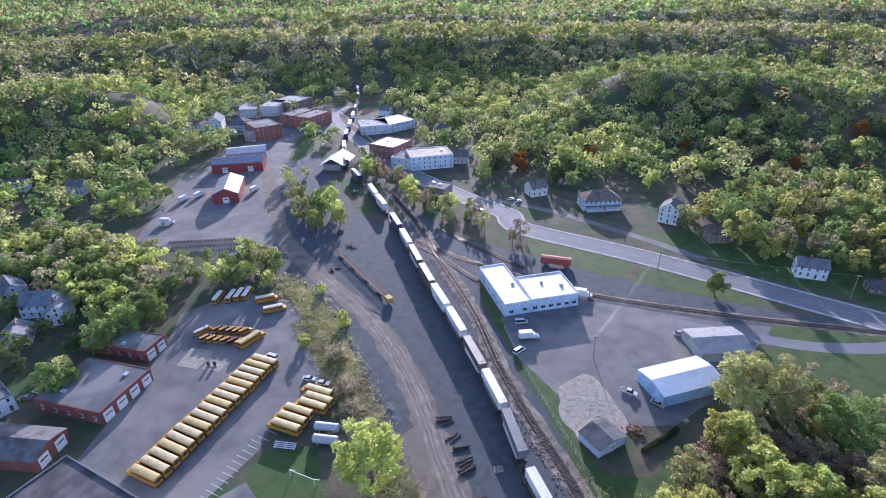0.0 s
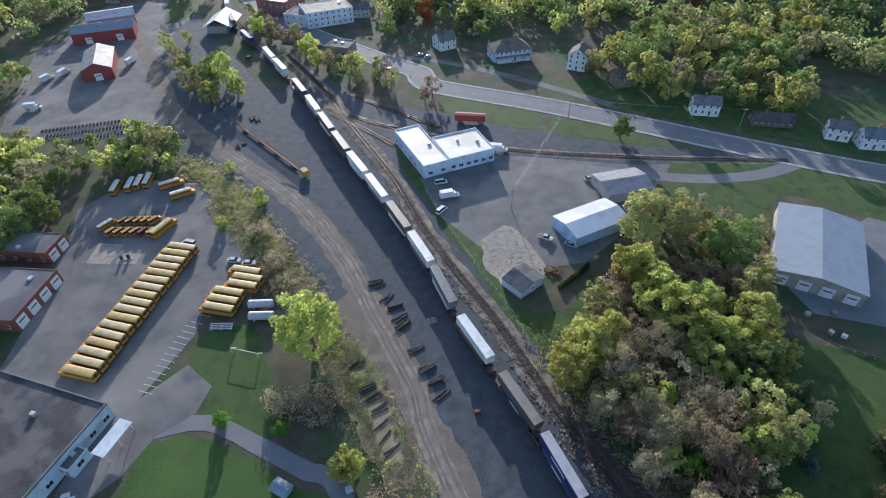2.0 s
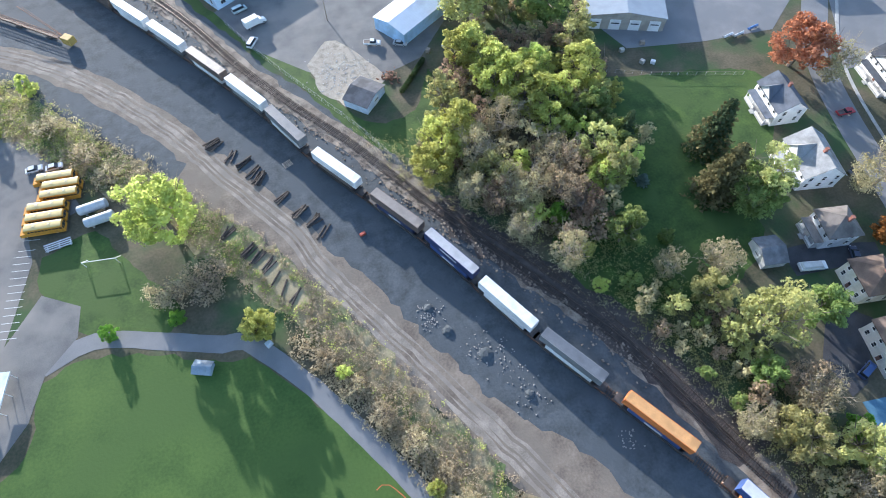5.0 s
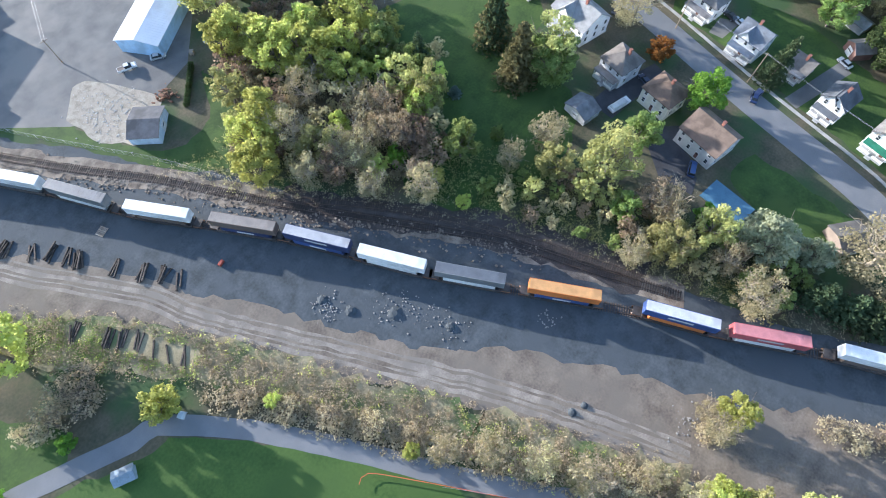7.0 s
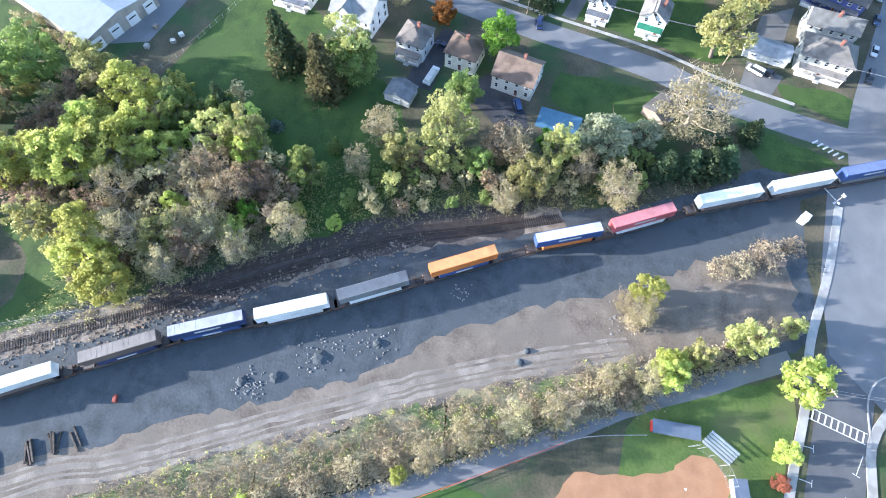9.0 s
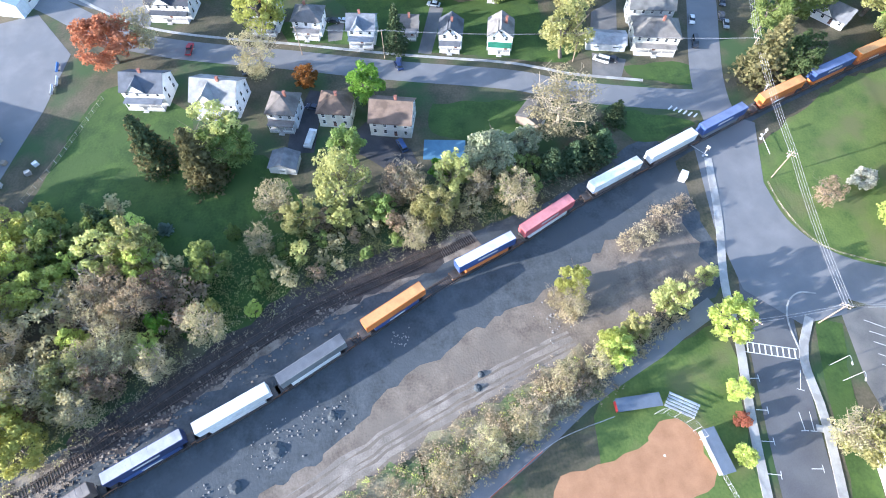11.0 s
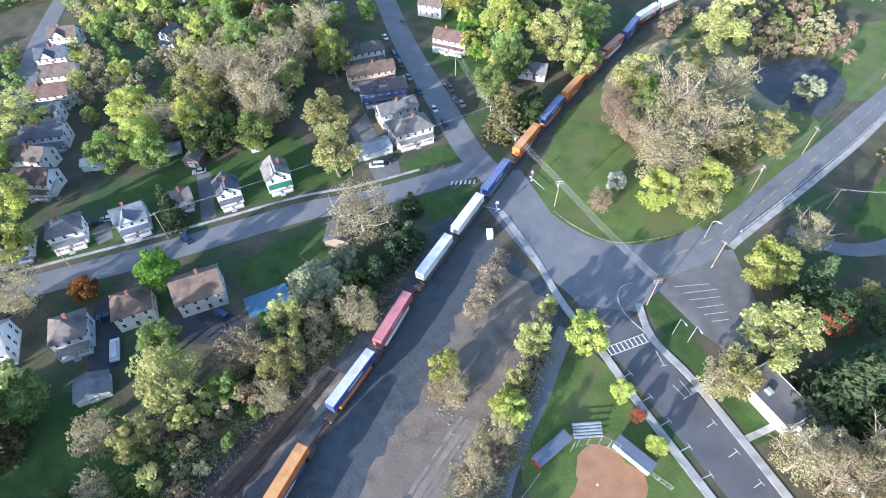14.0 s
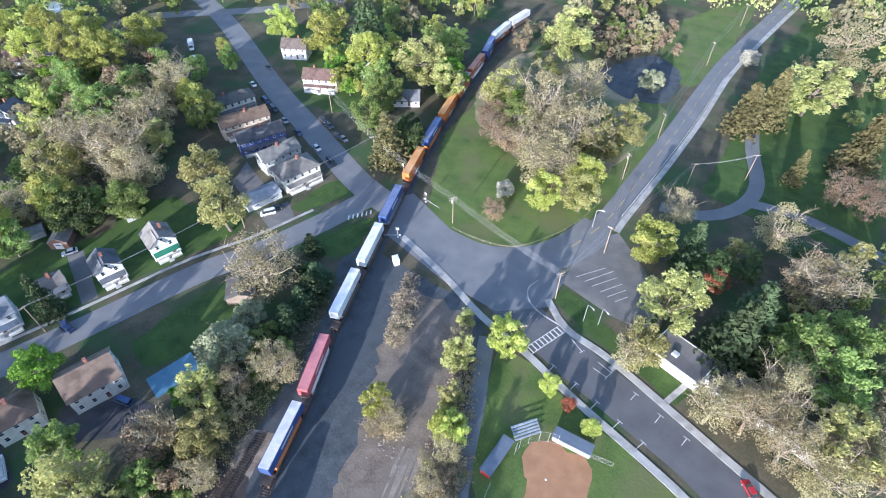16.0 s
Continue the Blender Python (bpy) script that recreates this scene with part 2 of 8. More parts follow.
def spline(points, step=3.0):
    """A smooth line through the points, in even steps."""
    p = [Vector(q) for q in points]
    p = [2 * p[0] - p[1], *p, 2 * p[-1] - p[-2]]
    line = []
    for a, b, c, d in zip(p, p[1:], p[2:], p[3:]):
        n = max(2, int((c - b).length / step))
        for i in range(n):
            t = i / n
            line.append(0.5 * (2 * b + (c - a) * t + (2 * a - 5 * b + 4 * c - d) * t * t + (3 * b - a - 3 * c + d) * t ** 3))
    return [*line, p[-2]]


def offset(line, by):
    """The line moved sideways, to its left."""
    moved = []
    for i, p in enumerate(line):
        way = (line[min(i + 1, len(line) - 1)] - line[max(i - 1, 0)]).normalized()
        moved.append(p + Vector((-way.y, way.x)) * by)
    return moved


_levels = {}


def level(z):
    """Keeps sheets that share a height a hair apart."""
    _levels[z] = _levels.get(z, -1) + 1
    return z + 0.0006 * _levels[z]


def ribbon(name, points, width, z, mat, label, category, wobble=0.0, step=3.0, thick=0.0):
    """A strip of ground along a smooth line, with a slightly uneven edge."""
    line = spline(points, step)
    rng = random.Random(name)
    z = level(z)
    s = Shape()
    left = [p + Vector((rng.uniform(-wobble, wobble), rng.uniform(-wobble, wobble))) for p in offset(line, width / 2)]
    right = [p + Vector((rng.uniform(-wobble, wobble), rng.uniform(-wobble, wobble))) for p in offset(line, -width / 2)]
    for a, b, c, d in zip(left, right, right[1:], left[1:]):
        s.face([(*a, z), (*b, z), (*c, z), (*d, z)])
        if thick:
            s.face([(*b, z - thick), (*c, z - thick), (*c, z), (*b, z)])
            s.face([(*d, z - thick), (*a, z - thick), (*a, z), (*d, z)])
    return tagged(part(name, s, mat), label, category, kind="structure")


def patch(name, points, z, mat, label, category, smooth=True, wobble=0.6):
    """A level piece of ground inside a closed outline."""
    if smooth:
        line = spline([*points, points[0]], 2.5)[:-1]
        rng = random.Random(name)
        line = [p + Vector((rng.uniform(-wobble, wobble), rng.uniform(-wobble, wobble))) for p in line]
    else:
        line = [Vector(p) for p in points]
    z = level(z)
    bm = bmesh.new()
    bm.faces.new([bm.verts.new((*p, z)) for p in line])
    bmesh.ops.triangulate(bm, faces=bm.faces[:])
    for f in bm.faces:
        if f.normal.z < 0:
            f.normal_flip()
    me = bpy.data.meshes.new(name)
    bm.to_mesh(me)
    bm.free()
    me.materials.append(mat)
    return tagged(new(name, me), label, category, kind="structure")


def block(name, label, category, shape, mats, m, group=""):
    """A thing that is one mesh."""
    ob = part(name, shape, mats, m=m)
    return tagged(ob, label, category, group)


# ---- ground ----
def ease(a, b, v):
    t = np.clip((v - a) / (b - a), 0, 1)
    return t * t * (3 - 2 * t)


def height(x, y):
    """The lie of the land: a level valley floor with wooded ridges round it."""
    x, y = np.asarray(x, float), np.asarray(y, float)
    r, a = np.hypot(x, y), np.degrees(np.arctan2(x, y))
    waves = 0.5 + 0.5 * np.sin(x / 170 + 1.3 * np.sin(y / 240)) * np.cos(y / 210 + x / 400)
    east = 34 * np.exp(-((r - 535 - 25 * np.sin(a / 7)) / 75) ** 2) * ease(-6, 6, a) * ease(95, 70, a)
    west = 32 * np.exp(-((r - 560 - 20 * np.sin(a / 5)) / 75) ** 2) * ease(-38, -46, a) * ease(-110, -80, a)
    mid = 42 * np.exp(-((r - 860 - 70 * np.sin(a / 9)) / 110) ** 2) * (0.5 + 0.5 * waves)
    far = 52 * np.exp(-((r - 1350 - 90 * np.sin(a / 6 + 2)) / 140) ** 2) * (0.4 + 0.6 * waves) + (45 + 55 * waves) * ease(1600, 2700, r)
    return (east + west + mid + far) * ease(360, 450, r)


def build_ground():
    rings = np.concatenate([np.linspace(0, 320, 9)[1:], np.linspace(350, 1500, 47), np.linspace(1550, 4700, 36)])
    spokes = 180
    s = [(0.0, 0.0, 0.0)]
    ang = np.arange(spokes) * 2 * np.pi / spokes
    for r in rings:
        xs, ys = r * np.sin(ang), r * np.cos(ang)
        s.extend(zip(xs.tolist(), ys.tolist(), height(xs, ys).tolist()))
    f = [(0, 1 + (i + 1) % spokes, 1 + i) for i in range(spokes)]
    for k in range(len(rings) - 1):
        a, b = 1 + k * spokes, 1 + (k + 1) * spokes
        f.extend((a + i, a + (i + 1) % spokes, b + (i + 1) % spokes, b + i) for i in range(spokes))
    me = bpy.data.meshes.new("ground")
    me.from_pydata(s, [], f)
    me.materials.append(WOODFLOOR)
    for p in me.polygons:
        p.use_smooth = True
    tagged(new("ground", me), "leaf-strewn grassy valley floor rising to wooded ridges", "ground", kind="structure")


build_ground()

# The rail yard, its cinder floor and the tracks.
TRACK = [(-375.3, 815.8), (-243.8, 573.0), (-165.1, 351.0), (-113.9, 274.0), (-86.3, 234.3), (-53.0, 179.7), (-33.2, 148.7), (-13.4, 115.0), (-1.5, 90.3), (9.7, 71.8), (21.1, 51.7), (34.0, 24.3), (55.9, -14.4), (65.7, -35.0), (77.3, -56.4), (86.3, -76.2), (95.4, -96.4), (102.5, -113.1), (118.1, -153.2), (133.4, -198.3), (144.2, -244.3), (138.7, -369.7), (162.9, -557.0)]
yard = [(-216.0, 393.2), (-110.3, 246.9), (-74.0, 250.7), (-33.3, 186.9), (-8.2, 132.2), (11.7, 102.7), (31.8, 58.1), (52.7, 21.1), (63.7, -4.6), (72.3, -30.6), (82.0, -54.9), (95.4, -80.8), (66.9, -84.8), (49.3, -84.2), (42.5, -69.3), (35.6, -52.0), (31.3, -34.8), (22.4, -12.4), (5.6, 20.5), (-13.4, 52.4), (-35.9, 87.5), (-57.5, 118.5), (-95.9, 156.1), (-146.8, 193.1), (-166.2, 192.5), (-197.8, 213.1), (-201.0, 254.2), (-180.2, 278.2)]
patch("yard_ground", yard, 0.02, CINDER, "dark cinder and gravel floor of a rail yard", "ground")
ribbon("dirt_road", [(-205.1, 306.9), (-157.3, 237.2), (-140.2, 212.1), (-103.8, 179.3), (-69.5, 152.3), (-43.2, 121.0), (-26.9, 93.9), (-12.1, 68.6), (-8.5, 57.4), (9.0, 23.1), (25.6, -10.6), (38.8, -44.4), (46.1, -63.2), (55.2, -81.5)], 9, 0.04, DIRT, "rutted tan dirt road beside the yard", "dirt road", 0.7)
patch("dirt_apron", [(-33.0, 105.6), (-16.3, 78.7), (-5.7, 62.5), (4.0, 45.7), (12.1, 28.0), (20.5, 12.4), (31.3, -0.6), (41.5, -16.5), (48.9, -33.0), (54.2, -46.3), (64.4, -60.9), (70.0, -78.0), (55.0, -80.0), (46.6, -63.0), (38.3, -48.4), (30.6, -32.9), (20.7, -10.9), (10.3, 12.2), (-3.3, 33.8), (-16.8, 50.5), (-25.7, 69.7), (-40.0, 93.1)], 0.03, DIRT, "bare trodden brown earth beside the cinder floor", "ground", wobble=1.3)
for side, wide in ((-2.1, 1.1), (-0.6, 0.5), (0.9, 1.3), (2.6, 0.6)):
    line = spline([(-103.8, 179.3), (-69.5, 152.3), (-43.2, 121.0), (-26.9, 93.9), (-12.1, 68.6), (-8.5, 57.4), (9.0, 23.1), (25.6, -10.6), (38.8, -44.4)], 6)
    ribbon("wheel_rut", [tuple(p) for p in offset(line, side)], wide, 0.055, RUT, "pale wheel rut worn into the dirt road", "wheel rut", 0.32)
SIDING = [(-108.5, 285.9), (-74.2, 238.5), (-55.2, 205.8), (-31.2, 166.3), (-16.1, 135.3), (-2.2, 111.3), (8.9, 93.8), (22.4, 68.4), (36.6, 44.0), (50.7, 19.9), (56.3, 7.0), (61.0, -6.1), (68.7, -24.8)]
ribbon("siding_ballast", SIDING, 6.5, 0.05, BALLAST, "brown stony ballast under an old siding", "ballast", 0.8)
ribbon("main_ballast", TRACK[2:-2], 5.0, 0.06, CINDER, "grey ballast under the main line", "ballast", 0.3)
ribbon("oily_ground", [(24.6, 66.5), (37.6, 44.7), (51.5, 23.6), (60.7, 1.5), (66.2, -15.6)], 9, 0.07, SOOT, "oily black soil round the old sidings", "ground", 1.2)
OLD_SIDING = [(27.2, 63.3), (41.0, 43.9), (53.0, 21.3), (60.7, 1.5), (66.6, -15.4)]
BRANCH = [(-70.9, 221.5), (-45.5, 208.1), (-19.9, 198.0), (16.0, 187.9), (50.9, 185.2), (85.6, 184.3), (127.8, 185.4)]
FAN = [(-64.6, 238.3), (-48.1, 226.6), (-31.2, 215.5), (-15.4, 205.1)]
FAN_TWO = [(-67.2, 216.2), (-49.9, 203.2), (-33.6, 189.1)]
ribbon("branch_ballast", BRANCH, 5, 0.05, BALLAST, "weedy ballast under a curved branch track", "ballast", 0.6)

# The paved ground.
patch("bus_lot", [(-137.6, 123.5), (-144.0, 138.3), (-137.5, 149.6), (-124.6, 158.3), (-104.8, 156.9), (-88.4, 139.2), (-72.5, 116.0), (-64.2, 96.4), (-77.8, 92.1), (-76.6, 83.9), (-82.5, 62.3), (-88.9, 59.1), (-101.3, 62.3), (-123.0, 60.7), (-127.0, 81.3)], 0.05, ASPHALT, "worn grey asphalt bus parking lot", "parking lot", False)
patch("school_drive", [(-82.5, 62.3), (-74.4, 73.3), (-65.4, 67.1), (-66.3, 59.1), (-73.4, 52.3), (-76.9, 42.1), (-83.4, 34.4), (-89.7, 37.1), (-88.9, 59.1)], 0.055, ASPHALT, "pale worn asphalt drive beside the school", "driveway", False)
ribbon("footpath", [(-74.1, 53.8), (-62.7, 56.7), (-47.4, 51.4), (-34.2, 45.8), (-29.2, 44.8), (-18.5, 31.5), (-6.5, 11.3), (4.3, -9.4), (16.0, -29.3), (25.3, -43.8), (35.3, -63.5), (43.9, -79.6)], 4.2, 0.05, ROADTOP, "grey asphalt footpath along the playing fields", "footpath", 0.15)
patch("school_lawn", [(-76.0, 48.7), (-66.9, 53.0), (-50.9, 49.3), (-33.2, 40.5), (-28.7, 40.6), (-17.0, 25.1), (-5.5, 6.2), (2.7, -10.4), (-3.4, -21.0), (-32.6, -14.4), (-79.7, -8.7), (-97.3, 20.3), (-77.4, 34.6)], 0.03, MOWN, "bright mown lawn of a playing field", "lawn")
patch("lot_lawn", [(-74.9, 83.9), (-61.8, 87.8), (-53.8, 75.9), (-42.4, 58.9), (-49.2, 52.9), (-63.5, 59.0), (-74.7, 74.2)], 0.03, LAWN, "green grass verge beside the bus lot", "lawn")
patch("white_building_lot", [(-20.1, 164.3), (11.2, 184.1), (61.3, 179.1), (126.5, 182.4), (118.7, 174.2), (72.6, 168.8), (60.4, 143.9), (38.5, 120.2), (19.5, 115.0), (3.4, 126.2), (-10.5, 141.5)], 0.04, ASPHALT, "grey asphalt yard between workshops", "parking lot", False)
patch("gravel_pad", [(4.4, 129.0), (13.5, 138.0), (22.2, 124.5), (25.0, 115.0), (15.4, 106.2), (6.0, 115.2)], 0.07, PALEDIRT, "pale heap of spread rubble by the small shed", "gravel")
patch("workshop_grass", [(-32.6, 191.4), (-20.1, 164.3), (-4.5, 148.0), (3.4, 126.2), (15.0, 100.3), (30.3, 100.1), (39.5, 114.8), (31.1, 82.9), (14.4, 91.4), (-4.3, 129.2), (-27.1, 170.2)], 0.03, LAWN, "patchy grass beside the fence", "grass")
patch("warehouse_lot", [(96.0, 119.7), (140.7, 149.1), (163.5, 136.8), (171.6, 108.7), (150.4, 93.4), (126.1, 96.1), (101.5, 101.6)], 0.04, ROADTOP, "grey asphalt yard round a warehouse", "parking lot", False)
patch("back_lawn", [(90.8, 91.3), (113.6, 81.3), (128.8, 75.6), (104.4, 42.5), (87.5, 32.8), (76.9, 41.7), (79.3, 63.0)], 0.03, LAWN, "shaded green lawn behind houses", "lawn")
patch("warehouse_verge", [(77.7, 171.9), (105.1, 174.0), (142.6, 182.2), (173.1, 168.2), (181.2, 156.2), (162.1, 149.4), (142.5, 163.3), (119.6, 165.1), (105.2, 150.1), (86.7, 150.3)], 0.03, LAWN, "green grass between the main road and a warehouse", "lawn")
patch("warehouse_green", [(73.3, 164.5), (99.2, 173.2), (132.4, 173.0), (176.6, 163.9), (181.7, 141.7), (163.3, 127.7), (136.0, 138.4), (140.0, 150.1), (113.3, 159.3), (93.1, 119.9), (69.9, 127.6)], 0.021, LAWN, "shaded rough grass round a warehouse", "lawn")
patch("wall_lawn", [(88.9, 92.5), (133.6, 78.7), (120.0, 52.5), (96.2, 51.8), (74.9, 57.9)], 0.022, LAWN, "shaded lawn below the warehouse yard", "lawn")
patch("side_lawn", [(100.6, 73.5), (102.8, 33.6), (88.2, 20.0), (67.9, 18.7), (52.3, 27.6), (49.8, 46.8), (73.0, 54.1), (92.4, 78.0)], 0.025, LAWN, "shaded rough lawn behind houses", "lawn")
patch("roadside_verge", [(-16.9, 238.7), (28.2, 223.1), (24.5, 207.0), (-10.8, 217.8)], 0.028, LAWN, "green verge below the main road", "grass")
patch("house_verge", [(32.3, 255.1), (73.7, 225.2), (120.2, 206.5), (163.3, 190.2), (195.8, 178.4), (224.3, 223.2), (163.6, 246.6), (81.7, 260.3)], 0.026, LAWN, "shaded green lawns before the houses on the main road", "lawn")
patch("far_verge", [(35.5, 217.1), (69.5, 207.7), (78.7, 194.2), (36.5, 203.4)], 0.028, LAWN, "green verge beside the branch track", "grass")
patch("rail_verge", [(80.3, 181.8), (124.8, 183.7), (105.7, 175.6), (77.9, 172.7)], 0.046, LAWN, "grass strip inside the branch curve", "grass")
patch("branch_ground", [(-59.6, 232.4), (-21.3, 220.6), (29.1, 203.5), (76.1, 193.3), (130.9, 187.6), (72.4, 177.7), (11.2, 182.8), (-33.8, 191.3)], 0.022, CINDER, "dark weedy cinder ground round the branch tracks", "ground")

MAIN = [(-332.4, 813.5), (-202.3, 567.6), (-229.1, 473.0), (-132.5, 347.0), (-68.9, 290.8), (-30.6, 263.6), (-23.0, 248.5), (31.5, 229.7), (68.4, 214.9), (102.1, 200.4), (136.8, 186.1), (157.3, 178.6), (190.9, 167.7), (238.0, 152.0), (330.0, 118.0), (450.0, 60.0)]
ribbon("main_road", MAIN, 12, 0.06, ROADTOP, "grey two-lane main road with worn markings", "road")
for side in (-6.9, 6.9):
    ribbon("main_pavement", [tuple(p) for p in offset(spline(MAIN[2:-1], 12), side)], 1.5, 0.16, CONCRETE, "pale concrete pavement along the main road", "pavement", thick=0.12)
ribbon("hill_lane", [(-50.4, 285.2), (-13.1, 275.5), (28.7, 254.0), (65.0, 230.7)], 5, 0.055, ASPHALT, "narrow grey lane beside the main road", "road")
STREET = [(204.1, 150.3), (179.4, 110.2), (153.8, 73.3), (139.3, 21.2), (131.2, -9.9), (123.5, -43.9), (117.0, -60.6), (111.5, -82.7), (108.7, -98.6)]
ribbon("street", STREET, 8.5, 0.06, ROADTOP, "grey residential street with patched asphalt", "road")
ribbon("street_pavement", [tuple(p) for p in offset(spline(STREET[1:-1], 8), 7.2)], 1.0, 0.16, CONCRETE, "narrow concrete pavement beside the street", "pavement", thick=0.12)
CROSS = [(326.8, -170.0), (265.6, -154.2), (195.6, -128.2), (150.6, -114.3), (116.3, -104.0), (94.6, -101.9), (64.4, -97.2), (37.2, -90.8), (12.1, -85.9), (-12.1, -82.0), (-21.4, -78.4), (-32.8, -73.9)]
ribbon("cross_street", CROSS[:6], 10, 0.062, ROADTOP, "grey street lined with parked cars", "road")
ribbon("cross_avenue", CROSS[5:], 11.5, 0.07, FRESH, "dark fresh asphalt avenue with parking marks", "road")
CURVE = [(80.0, -99.5), (63.0, -101.5), (50.5, -110.0), (43.5, -123.0), (40.9, -137.0), (40.6, -150.0), (41.4, -164.2), (42.7, -188.9), (43.8, -211.1), (45.9, -239.9), (47.5, -274.0), (46.6, -312.6), (45.2, -357.8), (40.0, -640.0)]
ribbon("curve_mouth", CURVE[:5], 12, 0.064, ROADTOP, "wide asphalt mouth of the curving road", "road")
ribbon("curved_road", CURVE, 7.6, 0.066, ROADTOP, "curving grey road past a grassy circle", "road")
patch("junction", [(103.9, -102.0), (98.2, -111.7), (72.8, -104.5), (60.9, -107.0), (51.8, -117.9), (38.1, -110.1), (36.8, -98.3), (47.0, -88.1), (65.2, -87.5), (92.1, -91.2)], 0.075, ROADTOP, "wide asphalt road junction by the level crossing", "road", False)
patch("corner_lot", [(38.8, -108.8), (41.4, -127.2), (34.9, -138.1), (22.5, -129.0), (12.1, -119.8), (12.4, -107.5), (22.0, -106.7)], 0.055, ASPHALT, "cracked asphalt car park with faded stalls", "parking lot", False)
patch("circle_lawn", [(112.9, -146.9), (118.1, -180.4), (121.7, -240.6), (72.5, -226.8), (50.4, -212.5), (46.0, -180.0), (44.0, -157.8), (44.9, -141.5), (47.5, -128.6), (51.3, -118.5), (56.3, -111.3), (64.0, -107.2), (74.0, -105.2), (88.0, -107.5), (103.6, -130.9)], 0.035, MEADOW, "mown green lawn inside the curving road", "lawn")
patch("circle_copse_floor", [(108.5, -160.8), (122.1, -181.5), (126.9, -218.8), (106.5, -239.3), (81.4, -219.2), (64.1, -214.4), (51.1, -189.3), (51.8, -170.2), (54.0, -151.8), (63.0, -136.9), (75.6, -149.0), (87.3, -151.9)], 0.06, ROUGH, "leaf-strewn rough grass under a copse", "rough grass")
patch("gravel_clearing", [(89.8, -230.9), (77.6, -258.6), (59.6, -248.1), (55.1, -223.0), (67.2, -215.7), (81.4, -219.2)], 0.065, CINDER, "grey gravel clearing among brush", "gravel")
patch("far_meadow", [(88.7, -287.9), (62.3, -355.9), (52.9, -308.2), (51.4, -244.5), (67.2, -251.4)], 0.03, MEADOW, "sunlit green meadow by the curving road", "lawn")
patch("park_lawn", [(22.3, -174.3), (25.1, -210.7), (32.2, -260.0), (27.8, -345.5), (-3.9, -353.9), (-29.8, -198.0), (-7.4, -173.1)], 0.03, LAWN, "green lawn of a small park", "lawn")
ribbon("park_lane", [(30.0, -158.5), (20.6, -161.0), (13.6, -166.5), (8.6, -177.3), (8.6, -190.6), (16.0, -209.4), (20.0, -222.0)], 5.0, 0.05, ROADTOP, "grey lane across the park lawn", "road")
ribbon("park_track", [(8.0, -178.6), (0.9, -180.6), (-8.8, -182.3), (-23.3, -180.5), (-40.0, -176.0)], 4.5, 0.05, ROADTOP, "shaded park drive", "road")
patch("ball_lawn", [(39.4, -77.6), (32.2, -80.4), (14.8, -76.2), (-3.5, -73.7), (-21.5, -66.5), (-16.8, -43.5), (22.9, -45.7), (32.0, -60.7)], 0.03, MEADOW, "mown grass round a baseball diamond", "lawn")
patch("infield", [(16.5, -55.1), (19.1, -58.2), (19.1, -62.2), (15.5, -65.4), (11.2, -65.8), (4.9, -65.0), (-1.3, -29.8), (5.4, -32.1), (10.1, -34.8), (13.7, -51.8)], 0.05, CLAY, "brown clay infield of a baseball diamond", "infield")
SIDEWALK_A = [(87.1, -93.6), (67.7, -89.5), (49.3, -84.2), (33.9, -82.0), (16.7, -78.1), (-11.1, -73.0), (-24.7, -68.6)]
ribbon("crossing_pavement", SIDEWALK_A, 2.0, 0.18, CONCRETE, "pale concrete pavement beside the avenue", "pavement", thick=0.12)
ribbon("avenue_pavement", [(38.3, -100.8), (28.8, -95.2), (13.9, -93.6), (-18.1, -86.3), (-27.3, -84.2), (-39.6, -80.6)], 2.0, 0.18, CONCRETE, "new concrete pavement along the avenue", "pavement", thick=0.12)
ribbon("curve_pavement", [(35.6, -138.0), (36.1, -144.4), (36.6, -167.0), (37.3, -190.2), (38.9, -220.5), (42.2, -261.0), (42.1, -299.0), (41.0, -333.4), (39.7, -362.8)], 2.0, 0.18, CONCRETE, "pale concrete pavement along the curving road", "pavement", thick=0.12)
for walk_pts in ([(13.9, -91.2), (12.4, -96.4)], [(-0.2, -89.7), (-2.6, -99.0)]):
    ribbon("garden_walk", walk_pts, 1.5, 0.12, CONCRETE, "short concrete walk from the pavement", "path", thick=0.08)
patch("storage_lot", [(-212.4, 192.4), (-256.3, 290.8), (-246.3, 305.1), (-187.5, 276.8), (-138.7, 198.6), (-178.2, 186.9)], 0.024, ASPHALT, "grey gravel lot with stored equipment", "parking lot")
patch("town_paving", [(-252.2, 317.0), (-256.6, 395.0), (-251.2, 481.8), (-198.8, 405.8), (-185.7, 311.0), (-183.9, 277.6)], 0.026, ASPHALT, "worn asphalt between shops and station", "parking lot")
patch("station_green", [(-221.7, 388.9), (-206.7, 402.5), (-188.3, 353.5), (-198.1, 327.7)], 0.045, LAWN, "small green beside the old station", "lawn")
ribbon("yard_lane", [(46.0, 175.0), (60.0, 172.5), (79.5, 170.6), (95.5, 170.8), (115.8, 175.7), (135.7, 186.6)], 6.0, 0.052, ROADTOP, "grey lane from the workshops to the main road", "road")
ribbon("verge_strip", [(37.0, -104.8), (23.7, -100.6), (9.6, -98.0), (-3.7, -94.8)], 6, 0.03, LAWN, "grass strip behind the avenue pavement", "grass", 0.3)
ribbon("weedy_bank", [(-92.6, 145.8), (-64.3, 115.9), (-34.5, 79.6), (-15.1, 50.7), (1.4, 17.3), (16.9, -15.5), (31.9, -47.2)], 11, 0.06, ROUGH, "weedy tan and green bank beside the dirt road", "rough grass", 1.8)
